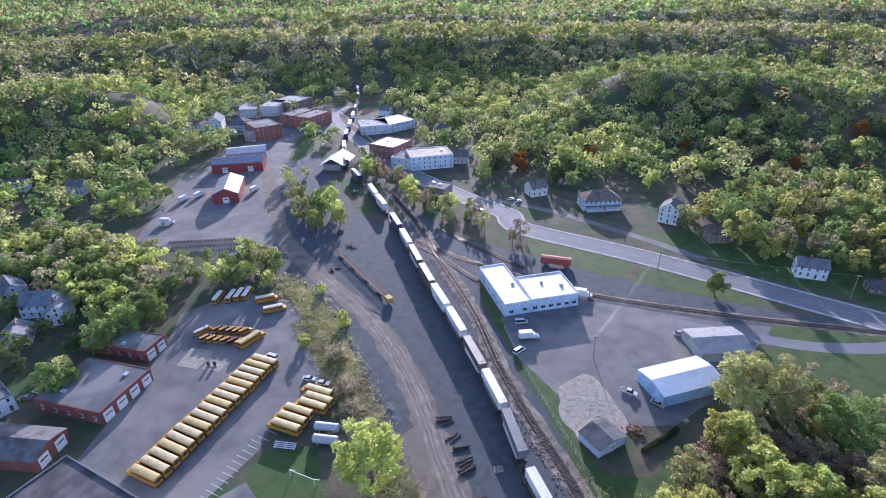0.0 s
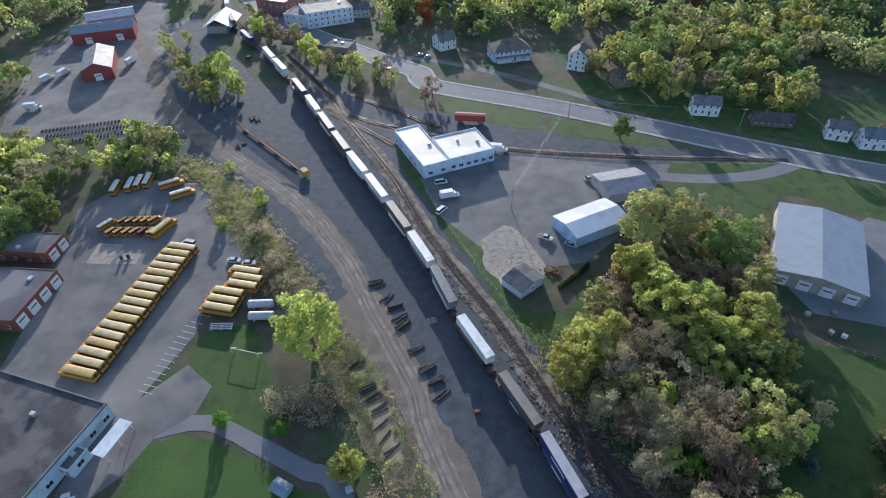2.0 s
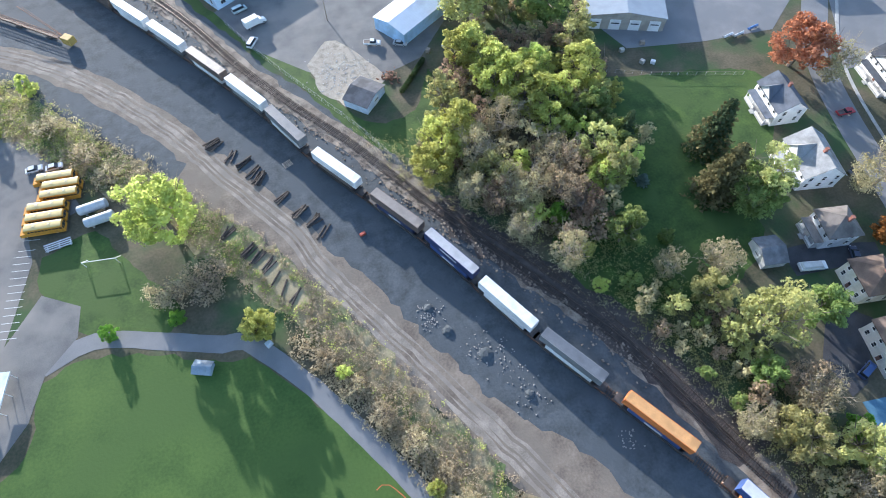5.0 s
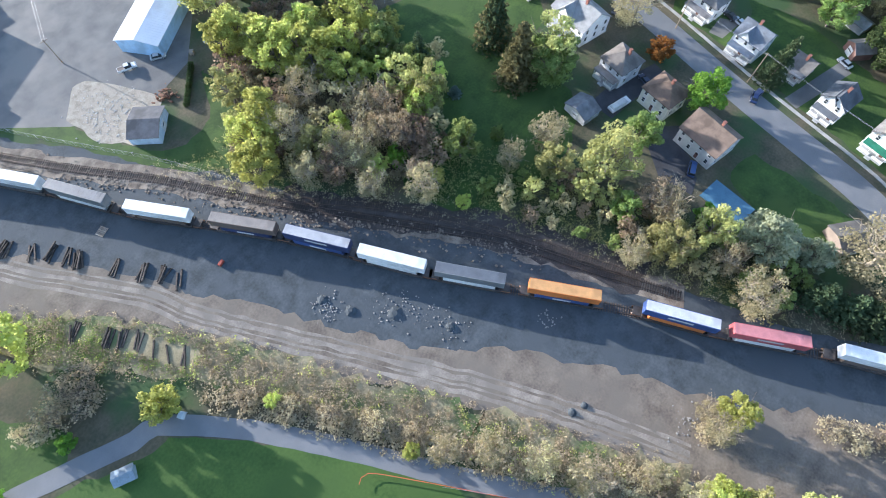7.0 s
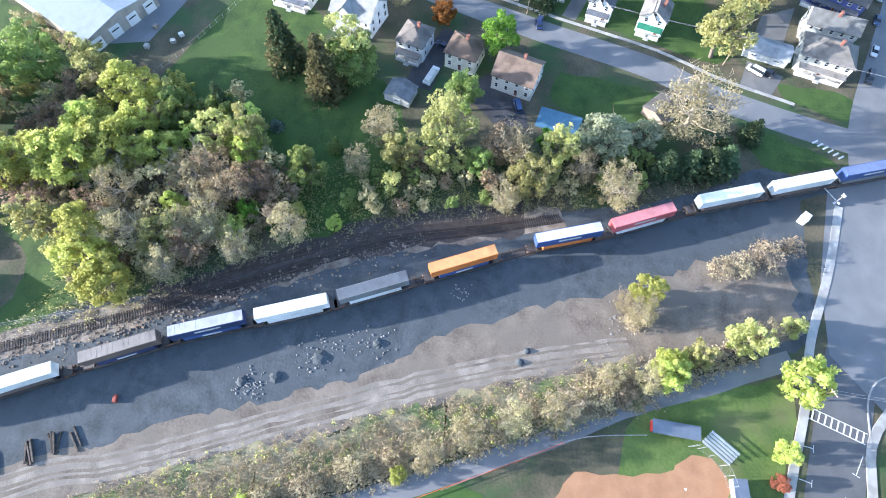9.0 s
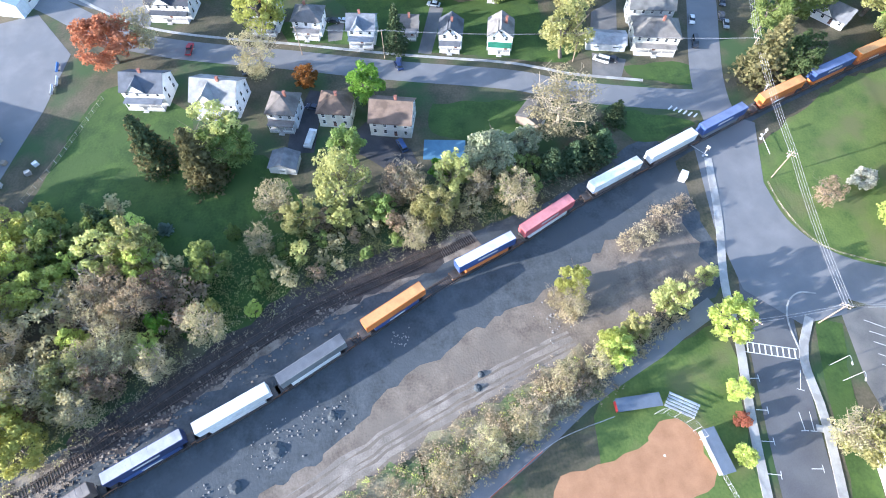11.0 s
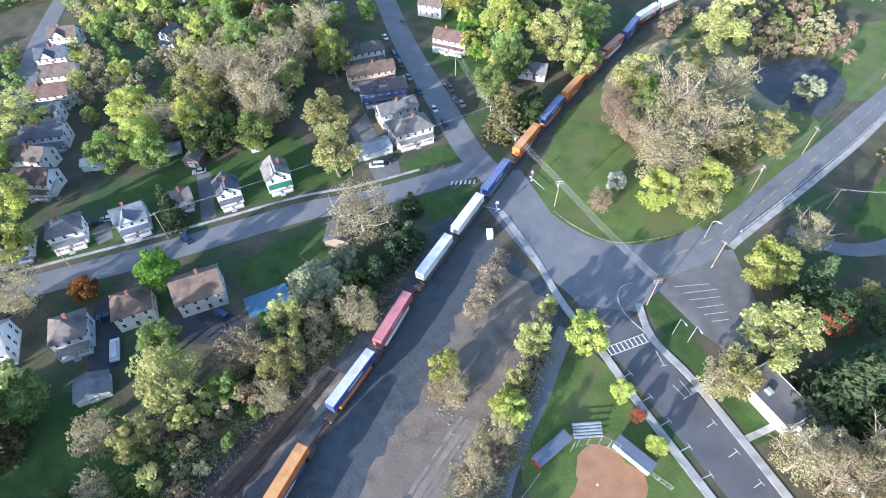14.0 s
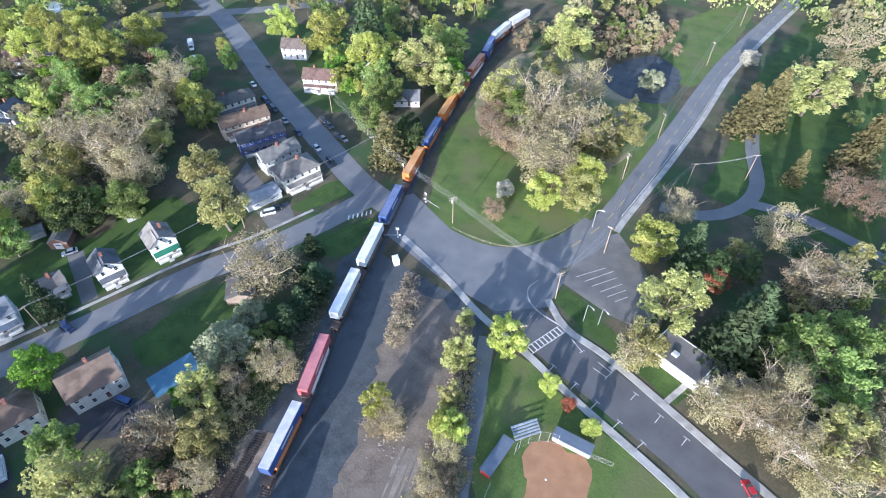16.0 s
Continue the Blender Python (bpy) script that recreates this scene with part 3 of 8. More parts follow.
for name, pts in (("front_lawn", [(147.9, 24.5), (143.4, -1.2), (136.5, -29.9), (129.3, -62.8), (140.5, -64.1), (147.6, -24.3), (159.0, 24.5)]),
                  ("street_lawn", [(116.4, -19.0), (114.2, -47.3), (107.4, -51.6), (100.2, -33.5), (104.6, -18.2)]),
                  ("corner_grass", [(107.3, -75.8), (101.2, -93.4), (98.1, -91.1), (94.3, -78.0), (100.9, -71.8)]),
                  ("corner_lawn", [(125.6, -80.1), (124.2, -99.9), (115.3, -99.8), (119.4, -83.1)])):
    patch(name, pts, 0.028, LAWN, "short green lawn beside the street", "lawn")
for name, pts in (("house_drive", [(108.6, 23.0), (126.0, 17.4), (124.6, 13.1), (101.4, 15.9), (102.0, 23.6)]),
                  ("rear_drive", [(107.2, 4.9), (111.3, 0.8), (99.5, -11.4), (94.3, -12.8), (93.8, -3.3), (100.2, 3.9)])):
    patch(name, pts, 0.06, DARKLOT, "black asphalt driveway behind a house", "driveway", False)
pool_pts = [(95.5, -14.4), (94.3, -26.2), (100.8, -27.0), (102.4, -15.4)]
pool = Shape().prism([tuple(p) for p in pool_pts], 0, 0.35)
block("swimming_pool", "long pool under a taut blue cover", "pool", pool, POOL, Matrix())
ribbon("side_street", [(169.5, 37.1), (200.7, 29.4), (238.7, 17.8), (288.4, 3.9), (387.4, -40.1)], 8, 0.058, ROADTOP, "shaded grey side street between houses", "road")
ribbon("top_street", [(306.7, -130.2), (291.2, -147.3), (264.6, -175.2), (236.6, -215.6), (187.2, -299.5)], 8, 0.059, ROADTOP, "grey street at the far end of the block", "road")
for name, pts in (("garden_lawn", [(218.1, 45.9), (214.3, 33.4), (185.3, 38.0), (188.1, 47.8)]), ("rear_garden", [(167.9, 9.2), (168.8, -11.5), (161.6, -35.1), (166.6, -45.3), (158.2, -59.3), (137.4, -52.1), (142.9, -32.3), (151.1, -3.1)]), ("north_garden", [(242.6, -172.6), (205.3, -185.4), (154.7, -143.0), (166.1, -128.1), (204.1, -148.0)])):
    patch(name, pts, 0.027, LAWN, "green garden grass behind houses", "lawn")
for name, pts in (("gravel_drive", [(161.8, -23.1), (159.3, -27.2), (137.4, -20.9), (138.5, -16.7)]), ("stone_drive", [(154.3, 11.9), (156.8, 6.1), (147.3, 7.3), (147.0, 11.6)]), ("garage_drive", [(132.3, -71.8), (128.1, -81.7), (120.1, -78.0), (122.0, -69.4)]), ("lot_behind", [(151.7, -76.4), (157.6, -86.6), (137.3, -81.3), (137.3, -72.3)])):
    patch(name, pts, 0.045, ASPHALT, "grey driveway beside a house", "driveway", False)
patch("hall_lot", [(203.0, 114.4), (197.1, 84.4), (175.1, 69.2), (160.9, 70.3), (183.2, 110.2)], 0.045, ROADTOP, "open grey car park beside a hall", "parking lot", False)
patch("bank_ground", [(-123.7, 177.5), (-98.5, 163.4), (-71.4, 135.9), (-54.0, 110.6), (-35.2, 83.5), (-40.4, 77.7), (-58.6, 101.0), (-72.3, 118.6), (-101.2, 152.6)], 0.033, ROUGH, "weedy tan bank above the bus lot", "rough grass")
patch("patched_paving", [(-124.8, 110.7), (-126.0, 120.5), (-116.7, 120.5), (-116.6, 110.6)], 0.056, PALEDIRT, "pale worn patch of paving in the lot", "paving", False)
patch("patched_slab", [(-115.1, 111.2), (-114.8, 116.3), (-108.4, 116.2), (-108.2, 111.1)], 0.057, PALEDIRT, "pale worn slab in the lot", "paving", False)


# ---- tracks and train ----
def rails(name, line, label, z=0.33):
    """A track: two rails on their ties."""
    root = thing(name, label, "track", Matrix(), kind="structure")
    for side in (-0.75, 0.75):
        s = Shape()
        pts = offset(line, side)
        for a, b in zip(pts, pts[1:]):
            s.box((a.x + b.x) / 2, (a.y + b.y) / 2, z - 0.17, (b - a).length + 0.02, 0.1, 0.17, 0, math.atan2(b.y - a.y, b.x - a.x))
        part("rail", s, RAIL, root)
    return root


tie_mesh = Shape().bevelled(0, 0, -0.08, 0.26, 2.6, 0.2, 0.03).mesh("tie", TIE)


def tie_row(root, line, rng, low=0, high=10 ** 6, skew=0.03, drop=0.0, as_pieces=True):
    walked, due, rest, count = 0.0, 0.0, Shape(), 0
    for a, b in zip(line, line[1:]):
        d = (b - a).length
        turn = math.atan2(b.y - a.y, b.x - a.x)
        while due < walked + d:
            p = a.lerp(b, (due - walked) / d)
            due += 0.58
            if rng.random() < drop:
                continue
            spin = turn + rng.gauss(0, skew)
            if as_pieces and low <= due <= high and count < 290:
                ob = part("tie", tie_mesh, TIE, root)
                ob.matrix_basis = pose(p.x + rng.gauss(0, 0.05), p.y + rng.gauss(0, 0.05), 0.1, 0, 0, math.degrees(spin))
                count += 1
            else:
                rest.box(p.x, p.y, 0.02, 0.26, 2.6, 0.19, 0, spin)
        walked += d
    if rest.v:
        tagged(part("ties", rest, TIE, root), "row of weathered creosoted ties", kind="stuff")


main_line = spline(TRACK, 4)
rng = random.Random(5)
tie_row(rails("main_track", main_line, "polished main-line track on grey ballast", 0.36), spline(TRACK[2:-2], 4), rng, as_pieces=False)
side_line = spline(SIDING, 4)
tie_row(rails("siding_track", side_line, "rusty siding with weathered ties"), side_line, rng, 95, 270, 0.05)
old_line = spline(OLD_SIDING, 4)
tie_row(rails("old_track", old_line, "half-buried old siding with rotten ties", 0.3), old_line, rng, 0, 400, 0.12, 0.1, as_pieces=False)
for name, pts in (("branch_track", BRANCH), ("fan_track", FAN), ("fan_track_two", FAN_TWO)):
    line = spline(pts, 4)
    tie_row(rails(name.replace("_two", ""), line, "rusty curved branch track"), line, rng, as_pieces=False)

LENGTHS = np.concatenate([[0], np.cumsum([(b - a).length for a, b in zip(main_line, main_line[1:])])])


def along(s):
    """Place and turn at a distance along the main line."""
    i = int(np.clip(np.searchsorted(LENGTHS, s) - 1, 0, len(main_line) - 2))
    a, b = main_line[i], main_line[i + 1]
    p = a.lerp(b, (s - LENGTHS[i]) / max(1e-6, LENGTHS[i + 1] - LENGTHS[i]))
    return p, math.degrees(math.atan2(b.y - a.y, b.x - a.x))


def where(x, y):
    """Distance along the main line of the place nearest to x, y."""
    return min(((math.hypot(p.x - x, p.y - y), s) for s, p in ((s, along(s)[0]) for s in np.arange(0, LENGTHS[-1], 0.5))))[1]


def well_car(s):
    p, turn = along(s)
    root = thing("well_car", "dark steel well car carrying stacked containers", "rail car", at(p.x, p.y, turn, 0.36), "train of container cars")
    hull = Shape()
    for side in (-1.4, 1.4):
        hull.box(0, side, 0.35, 14.6, 0.16, 1.0)
        hull.box(0, side, 1.3, 14.6, 0.3, 0.1)
    for i in range(7):
        hull.box(-6.6 + 2.2 * i, 0, 0.32, 0.4, 2.8, 0.12)
    part("well", hull, STEEL, root)
    for end in (-1, 1):
        deck = Shape().box(end * 8.4, 0, 0.95, 2.4, 2.2, 0.22).box(end * 7.4, 0, 0.6, 0.3, 2.9, 0.8).box(end * 9.9, 0, 0.7, 1.0, 0.3, 0.25)
        part("end_deck", deck, STEEL, root)
        truck = Shape().box(end * 8.5, 1.0, 0.35, 2.6, 0.2, 0.4).box(end * 8.5, -1.0, 0.35, 2.6, 0.2, 0.4).box(end * 8.5, 0, 0.4, 0.4, 2.2, 0.3)
        bogie = part("truck", truck, RUST, root)
        for ax in (-0.9, 0.9):
            axle = Shape().tube((end * 8.5 + ax, -0.8, 0.42), (end * 8.5 + ax, -0.68, 0.42), 0.42, n=10).tube((end * 8.5 + ax, 0.68, 0.42), (end * 8.5 + ax, 0.8, 0.42), 0.42, n=10).tube((end * 8.5 + ax, -0.7, 0.42), (end * 8.5 + ax, 0.7, 0.42), 0.08)
            part("wheelset", axle, RAIL, bogie)
    return root


_boxes = {}


def container_meshes(length, wall, roof, stripe):
    key = (length, wall, roof, stripe)
    if key not in _boxes:
        w, h, n = 2.6, 2.74, int(length / 0.55)
        body = Shape()
        for side in (-1, 1):
            for i in range(n):
                x = -length / 2 + (i + 0.5) * length / n
                body.box(x, side * (w / 2 - 0.05 - (0.02 if i % 2 else 0)), 0.1, length / n, 0.08, h - 0.2)
            body.box(0, side * (w / 2 - 0.04), 0, length, 0.12, 0.16).box(0, side * (w / 2 - 0.04), h - 0.14, length, 0.12, 0.14)
        for end in (-1, 1):
            body.box(end * (length / 2 - 0.06), 0, 0.02, 0.1, w - 0.1, h - 0.06)
            for side in (-1, 1):
                body.box(end * (length / 2 - 0.08), side * (w / 2 - 0.08), 0, 0.18, 0.18, h)
        top = Shape().box(0, 0, h - 0.1, length - 0.1, w - 0.1, 0.08)
        for i in range(0, n, 2):
            top.box(-length / 2 + (i + 0.5) * length / n, 0, h - 0.03, length / n * 0.8, w - 0.22, 0.025)
        door = Shape().box(length / 2 + 0.01, 0, 0.12, 0.05, w - 0.3, h - 0.3, 0)
        band = None
        if stripe:
            band = Shape().box(0, -w / 2 - 0.012, h * 0.42, length * 0.34, 0.015, 0.75).box(0, w / 2 + 0.012, h * 0.42, length * 0.34, 0.015, 0.75)
            band = band.mesh("livery_panel", paint(*stripe))
        _boxes[key] = (body.mesh("body", paint(*wall)), top.mesh("roof", paint(*roof, 0.55)), door.mesh("door_end", paint(*wall)), band)
    return _boxes[key]


def container(s, z, length, wall, roof, label, stripe=None):
    p, turn = along(s)
    root = thing("shipping_container", label, "container", at(p.x, p.y, turn, z), "containers on the train")
    body, top, door, band = container_meshes(length, wall, roof, stripe)
    part("body", body, (), root)
    part("roof", top, (), root)
    part("door_end", door, (), root)
    if band:
        part("livery_panel", band, (), root)


CAR_WHITE, CAR_BLUE, CAR_NAVY = (0.74, 0.75, 0.76), (0.05, 0.09, 0.25), (0.035, 0.05, 0.13)
CAR_ORANGE, CAR_RED, CAR_GREY, CAR_RUST, CAR_BROWN = (0.62, 0.20, 0.05), (0.48, 0.12, 0.13), (0.20, 0.21, 0.22), (0.42, 0.13, 0.06), (0.16, 0.12, 0.10)
TOP_GREY, TOP_DARK = (0.42, 0.42, 0.44), (0.13, 0.14, 0.16)
LOADS = {
    "white": (CAR_WHITE, CAR_WHITE, "white 53-foot shipping container with smooth sides", None),
    "navy": (CAR_NAVY, TOP_GREY, "navy container with a dusty grey roof", (0.6, 0.6, 0.62)),
    "blue": (CAR_BLUE, (0.16, 0.2, 0.34), "blue container with a blue roof", (0.6, 0.6, 0.62)),
    "silver": (CAR_BLUE, (0.58, 0.58, 0.6), "blue container with a pale patched roof", (0.6, 0.6, 0.62)),
    "orange": (CAR_ORANGE, (0.62, 0.33, 0.13), "orange container with a sun-bleached roof", None),
    "red": (CAR_RED, (0.55, 0.22, 0.23), "faded red steel shipping container", (0.6, 0.55, 0.55)),
    "grey": (CAR_GREY, TOP_DARK, "grey container with a dark roof", None),
    "dark": (CAR_BROWN, (0.24, 0.21, 0.19), "dark brown container with a dusty roof", None),
    "rust": (CAR_RUST, (0.46, 0.2, 0.12), "rust-orange steel shipping container", (0.7, 0.7, 0.7)),
    "pale": (CAR_RUST, (0.42, 0.38, 0.36), "rust-red container with a pale grey roof", None),
}


def stack(x, y, top, low):
    """One car: a long container above, another in the well below."""
    s = where(x, y)
    well_car(s)
    wall, roof, label, stripe = LOADS[low]
    container(s, 0.82, 12.19, wall, roof, label, stripe)
    wall, roof, label, stripe = LOADS[top]
    container(s, 3.58, 16.15, wall, roof, label, stripe)


CONSIST = [(-243.8, 573.0, "white", "dark"), (-226.9, 542.3, "dark", "grey"), (-211.3, 513.0, "white", "white"), (-195.7, 484.8, "grey", "dark"), (-180.2, 456.7, "white", "navy"), (-164.7, 428.8, "white", "dark"), (-149.4, 400.0, "navy", "navy"), (-134.1, 371.3, "white", "grey"), (-120.0, 345.0, "dark", "dark"), (-107.0, 319.9, "navy", "dark")]
CONSIST += [(*(-115.4, 269.5), "white", "dark"), (*(-105.6, 254.9), "white", "white"), (*(-89.2, 230.1), "navy", "dark"), (*(-77.6, 212.9), "white", "grey"), (*(-66.7, 196.5), "dark", "white"), (*(-56.1, 180.9), "dark", "dark"), (*(-46.6, 165.5), "white", "white"), (*(-37.4, 150.9), "white", "grey")]
CONSIST += [(*(-26.8, 133.3), "dark", "white"), (*(-17.9, 116.8), "white", "grey"), (*(-9.3, 101.5), "grey", "white"), (*(1.6, 82.4), "white", "dark"), (*(11.9, 63.3), "dark", "navy"), (*(22.8, 44.5), "navy", "blue")]
CONSIST += [(*(29.9, 33.2), "white", "white"), (*(38.9, 16.6), "grey", "white"), (*(49.6, -3.5), "orange", "blue")]
CONSIST += [(*(61.3, -26.6), "silver", "orange"), (*(69.5, -43.9), "red", "white"), (*(79.6, -64.5), "white", "dark"), (*(87.6, -82.2), "white", "dark"), (*(95.4, -99.7), "blue", "grey"), (*(103.2, -120.5), "orange", "rust"), (*(110.8, -141.2), "blue", "orange"), (*(117.4, -160.5), "orange", "rust"), (*(123.2, -178.8), "pale", "rust"), (*(128.6, -199.4), "rust", "white")]
CONSIST += [(*(130.9, -201.5), "blue", "blue"), (*(135.7, -222.9), "white", "rust"), (*(139.4, -245.4), "white", "dark"), (122.8, -324.4, "white", "dark")]
spots = np.array([where(x, y) for x, y, *_ in CONSIST])
for _ in range(60):
    for i in range(len(spots) - 1):
        lack = 18.6 - (spots[i + 1] - spots[i])
        if lack > 0:
            spots[i] -= lack / 2
            spots[i + 1] += lack / 2
for s, (_, _, top, low) in zip(spots, CONSIST):
    p, _turn = along(s)
    stack(p.x, p.y, top, low)


# ---- buildings ----
win_mesh = Shape().box(0, 0, 0, 1.0, 0.08, 1.5, 0).box(0, -0.03, 0.1, 0.8, 0.08, 1.3, 1).box(0, -0.05, 0.72, 0.8, 0.07, 0.07, 0).box(0, -0.07, -0.06, 1.15, 0.16, 0.07, 0).mesh("window", TRIM, GLASS)
wide_mesh = Shape().box(0, 0, 0, 1.9, 0.08, 1.4, 0).box(-0.45, -0.03, 0.1, 0.8, 0.08, 1.2, 1).box(0.45, -0.03, 0.1, 0.8, 0.08, 1.2, 1).mesh("window", TRIM, GLASS)
door_mesh = Shape().box(0, 0, 0, 1.1, 0.1, 2.15, 0).box(0, -0.03, 0.05, 0.9, 0.1, 2.0, 1).box(0, -0.05, 1.4, 0.5, 0.1, 0.5, 2).mesh("door", TRIM, paint(0.16, 0.08, 0.06), GLASS)
big_door_mesh = Shape().box(0, 0, 0, 3.5, 0.12, 3.7, 0)
big_door_mesh.box(0, -0.05, 0.06, 3.3, 0.1, 3.5, 1).box(0, -0.07, 2.25, 2.6, 0.1, 0.4, 2)
big_door_mesh = big_door_mesh.mesh("garage_door", TRIM, WHITE, GLASS)


def gable_roof(w, d, z, rise, over=0.4, thick=0.18, along_x=True):
    """Two sloping slabs over a w by d block, ridge along x, in local metres; d runs from 0 back."""
    s = Shape()
    a, b = (w, d) if along_x else (d, w)
    hx, hy = a / 2 + over, b / 2 + over
    low = z - over * rise / (b / 2)
    def put(p):
        x, y, q = p
        return (x, y + d / 2, q) if along_x else (y, x + d / 2, q)
    for side in (-1, 1):
        top = [(-hx, side * hy, low), (hx, side * hy, low), (hx, 0, z + rise), (-hx, 0, z + rise)]
        under = [(x, y, q - thick) for x, y, q in top]
        for ring in (top, under[::-1]):
            s.face([put(p) for p in ring])
        for i in range(4):
            j = (i + 1) % 4
            s.face([put(top[i]), put(under[i]), put(under[j]), put(top[j])])
    return s


def hip_roof(w, d, z, rise, over=0.45, thick=0.16):
    s = Shape()
    hx, hy, run = w / 2 + over, d / 2 + over, max(0.0, (max(w, d) - min(w, d)) / 2)
    ends = [(-run, 0), (run, 0)] if w >= d else [(0, -run), (0, run)]
    c = [(-hx, -hy), (hx, -hy), (hx, hy), (-hx, hy)]
    q = lambda p, zz: (p[0], p[1] + d / 2, zz)
    lo, hi = z - 0.1, z + rise
    a, b = ends
    if w >= d:
        faces = [(c[0], c[1], b, a), (c[1], c[2], b), (c[2], c[3], a, b), (c[3], c[0], a)]
    else:
        faces = [(c[0], c[1], a), (c[1], c[2], b, a), (c[2], c[3], b), (c[3], c[0], a, b)]
    for f in faces:
        s.face([q(p, hi if p in ends else lo) for p in f])
    for i in range(4):
        s.face([q(c[i], lo - thick), q(c[(i + 1) % 4], lo - thick), q(c[(i + 1) % 4], lo), q(c[i], lo)])
    s.face([q(p, lo - thick) for p in c[::-1]])
    return s


def house(x, y, turn, w, d, floors, wall, roof, label, style="gable", porch=True, chimney=True, rise=None, cross=False, group="houses along the streets", accent=None, z=0.0):
    """A timber house; its front stands on the line through x, y and it reaches d metres back."""
    rng = random.Random(f"{x:.1f} {y:.1f}")
    root = thing("house", label, "house", at(x, y, turn, z), group)
    w, d = 0.9 * w, 0.88 * d
    h = 0.5 + 2.6 * floors
    rise = rise or (0.36 * min(w, d) if style != "flat" else 0)
    wall_m, roof_m = paint(*wall, 0.8), shingle(*(round(0.68 * c, 3) for c in roof))
    body = Shape().box(0, d / 2, 0, w, d, h)
    sides_x = w >= d if style == "gable" else True
    if style == "gable":
        if sides_x:
            for e in (-1, 1):
                body.face([(e * w / 2, 0, h), (e * w / 2, d, h), (e * w / 2, d / 2, h + rise)])
        else:
            for yy in (0, d):
                body.face([(-w / 2, yy, h), (w / 2, yy, h), (0, yy, h + rise)])
    body.box(0, d / 2, 0, w + 0.16, d + 0.16, 0.45)
    part("wall", body, wall_m, root)
    if style == "gable":
        cover = part("roof", gable_roof(w, d, h, rise, along_x=sides_x), roof_m, root)
    elif style == "hip":
        cover = part("roof", hip_roof(w, d, h, rise), roof_m, root)
    else:
        slab = Shape().box(0, d / 2, h - 0.05, w - 0.3, d - 0.3, 0.12)
        for sx, sy, lx, ly in ((0, 0.1, w + 0.1, 0.25), (0, d - 0.1, w + 0.1, 0.25), (-w / 2 + 0.1, d / 2, 0.25, d), (w / 2 - 0.1, d / 2, 0.25, d)):
            slab.box(sx, sy, h - 0.1, lx, ly, 0.55)
        cover = part("roof", slab, roof_m, root)
        for i in range(rng.randint(1, 3)):
            part("vent", Shape().bevelled(rng.uniform(-w / 3, w / 3), rng.uniform(d * 0.2, d * 0.8), h, 1.1, 0.9, 0.8, 0.08), ALU, cover)
    if cross and style != "flat":
        cw = w * 0.45
        dormer = gable_roof(cw, d * 0.55, h, rise * 0.85, 0.25, 0.14, along_x=False)
        part("dormer_roof", dormer, roof_m, root, m=pose(-w * 0.12, -0.35, 0.05))
        part("dormer_wall", Shape().face([(-cw / 2, 0, h - 0.2), (cw / 2, 0, h - 0.2), (0, 0, h + rise * 0.82)]).box(0, d * 0.2, h - 0.3, cw * 0.96, d * 0.4, 0.3), wall_m, root, m=pose(-w * 0.12, -0.3, 0.02))
    if chimney and style != "flat":
        part("chimney", Shape().box(0, 0, 0, 0.7, 0.7, rise + 0.9).box(0, 0, rise + 0.85, 0.85, 0.85, 0.15), paint(0.28, 0.12, 0.09, 0.9), root, "brick chimney", pose(w * rng.uniform(-0.2, 0.2), d * rng.uniform(0.4, 0.6), h + 0.1))
    n, k = max(2, int(w / 2.6)), max(2, int(d / 3.2))
    for f in range(floors):
        zz = 1.35 + 2.6 * f
        for i in range(n):
            xx = -w / 2 + (i + 0.5) * w / n
            if f == 0 and i == n // 2:
                part("door", door_mesh, (), root, m=pose(xx, -0.06, 0.45))
                continue
            part("window", win_mesh, (), root, m=pose(xx, -0.05, zz))
            if f:
                part("window", win_mesh, (), root, m=pose(xx, d + 0.05, zz, 0, 0, 180))
        for i in range(k):
            yy = (i + 0.5) * d / k
            part("window", win_mesh, (), root, m=pose(-w / 2 - 0.05, yy, zz, 0, 0, -90))
            part("window", win_mesh, (), root, m=pose(w / 2 + 0.05, yy, zz, 0, 0, 90))
    if style == "gable" and not sides_x and rise > 2:
        part("window", win_mesh, (), root, m=pose(0, -0.05, h + 0.2))
    if porch:
        depth, pw = 2.2, w * 0.9
        part("porch_roof", Shape().prism([(-pw / 2 - 0.2, -depth - 0.2), (pw / 2 + 0.2, -depth - 0.2), (pw / 2 + 0.2, 0), (-pw / 2 - 0.2, 0)], 3.0, 3.16), shingle(*(accent or roof)), root)
        part("porch_floor", Shape().box(0, -depth / 2, 0, pw, depth, 0.45).box(0, -depth - 0.4, 0, 1.6, 0.8, 0.22), paint(0.5, 0.5, 0.5, 0.8), root)
        for i in range(4):
            part("porch_post", Shape().box(0, 0, 0.45, 0.16, 0.16, 2.55), TRIM, root, m=pose(-pw / 2 + 0.2 + i * (pw - 0.4) / 3, -depth + 0.15, 0))
        part("railing", Shape().box(-pw * 0.27, -depth + 0.12, 1.25, pw * 0.42, 0.08, 0.1).box(pw * 0.27, -depth + 0.12, 1.25, pw * 0.42, 0.08, 0.1).box(-pw * 0.27, -depth + 0.12, 0.55, pw * 0.42, 0.04, 0.6).box(pw * 0.27, -depth + 0.12, 0.55, pw * 0.42, 0.04, 0.6), TRIM, root)
    return root


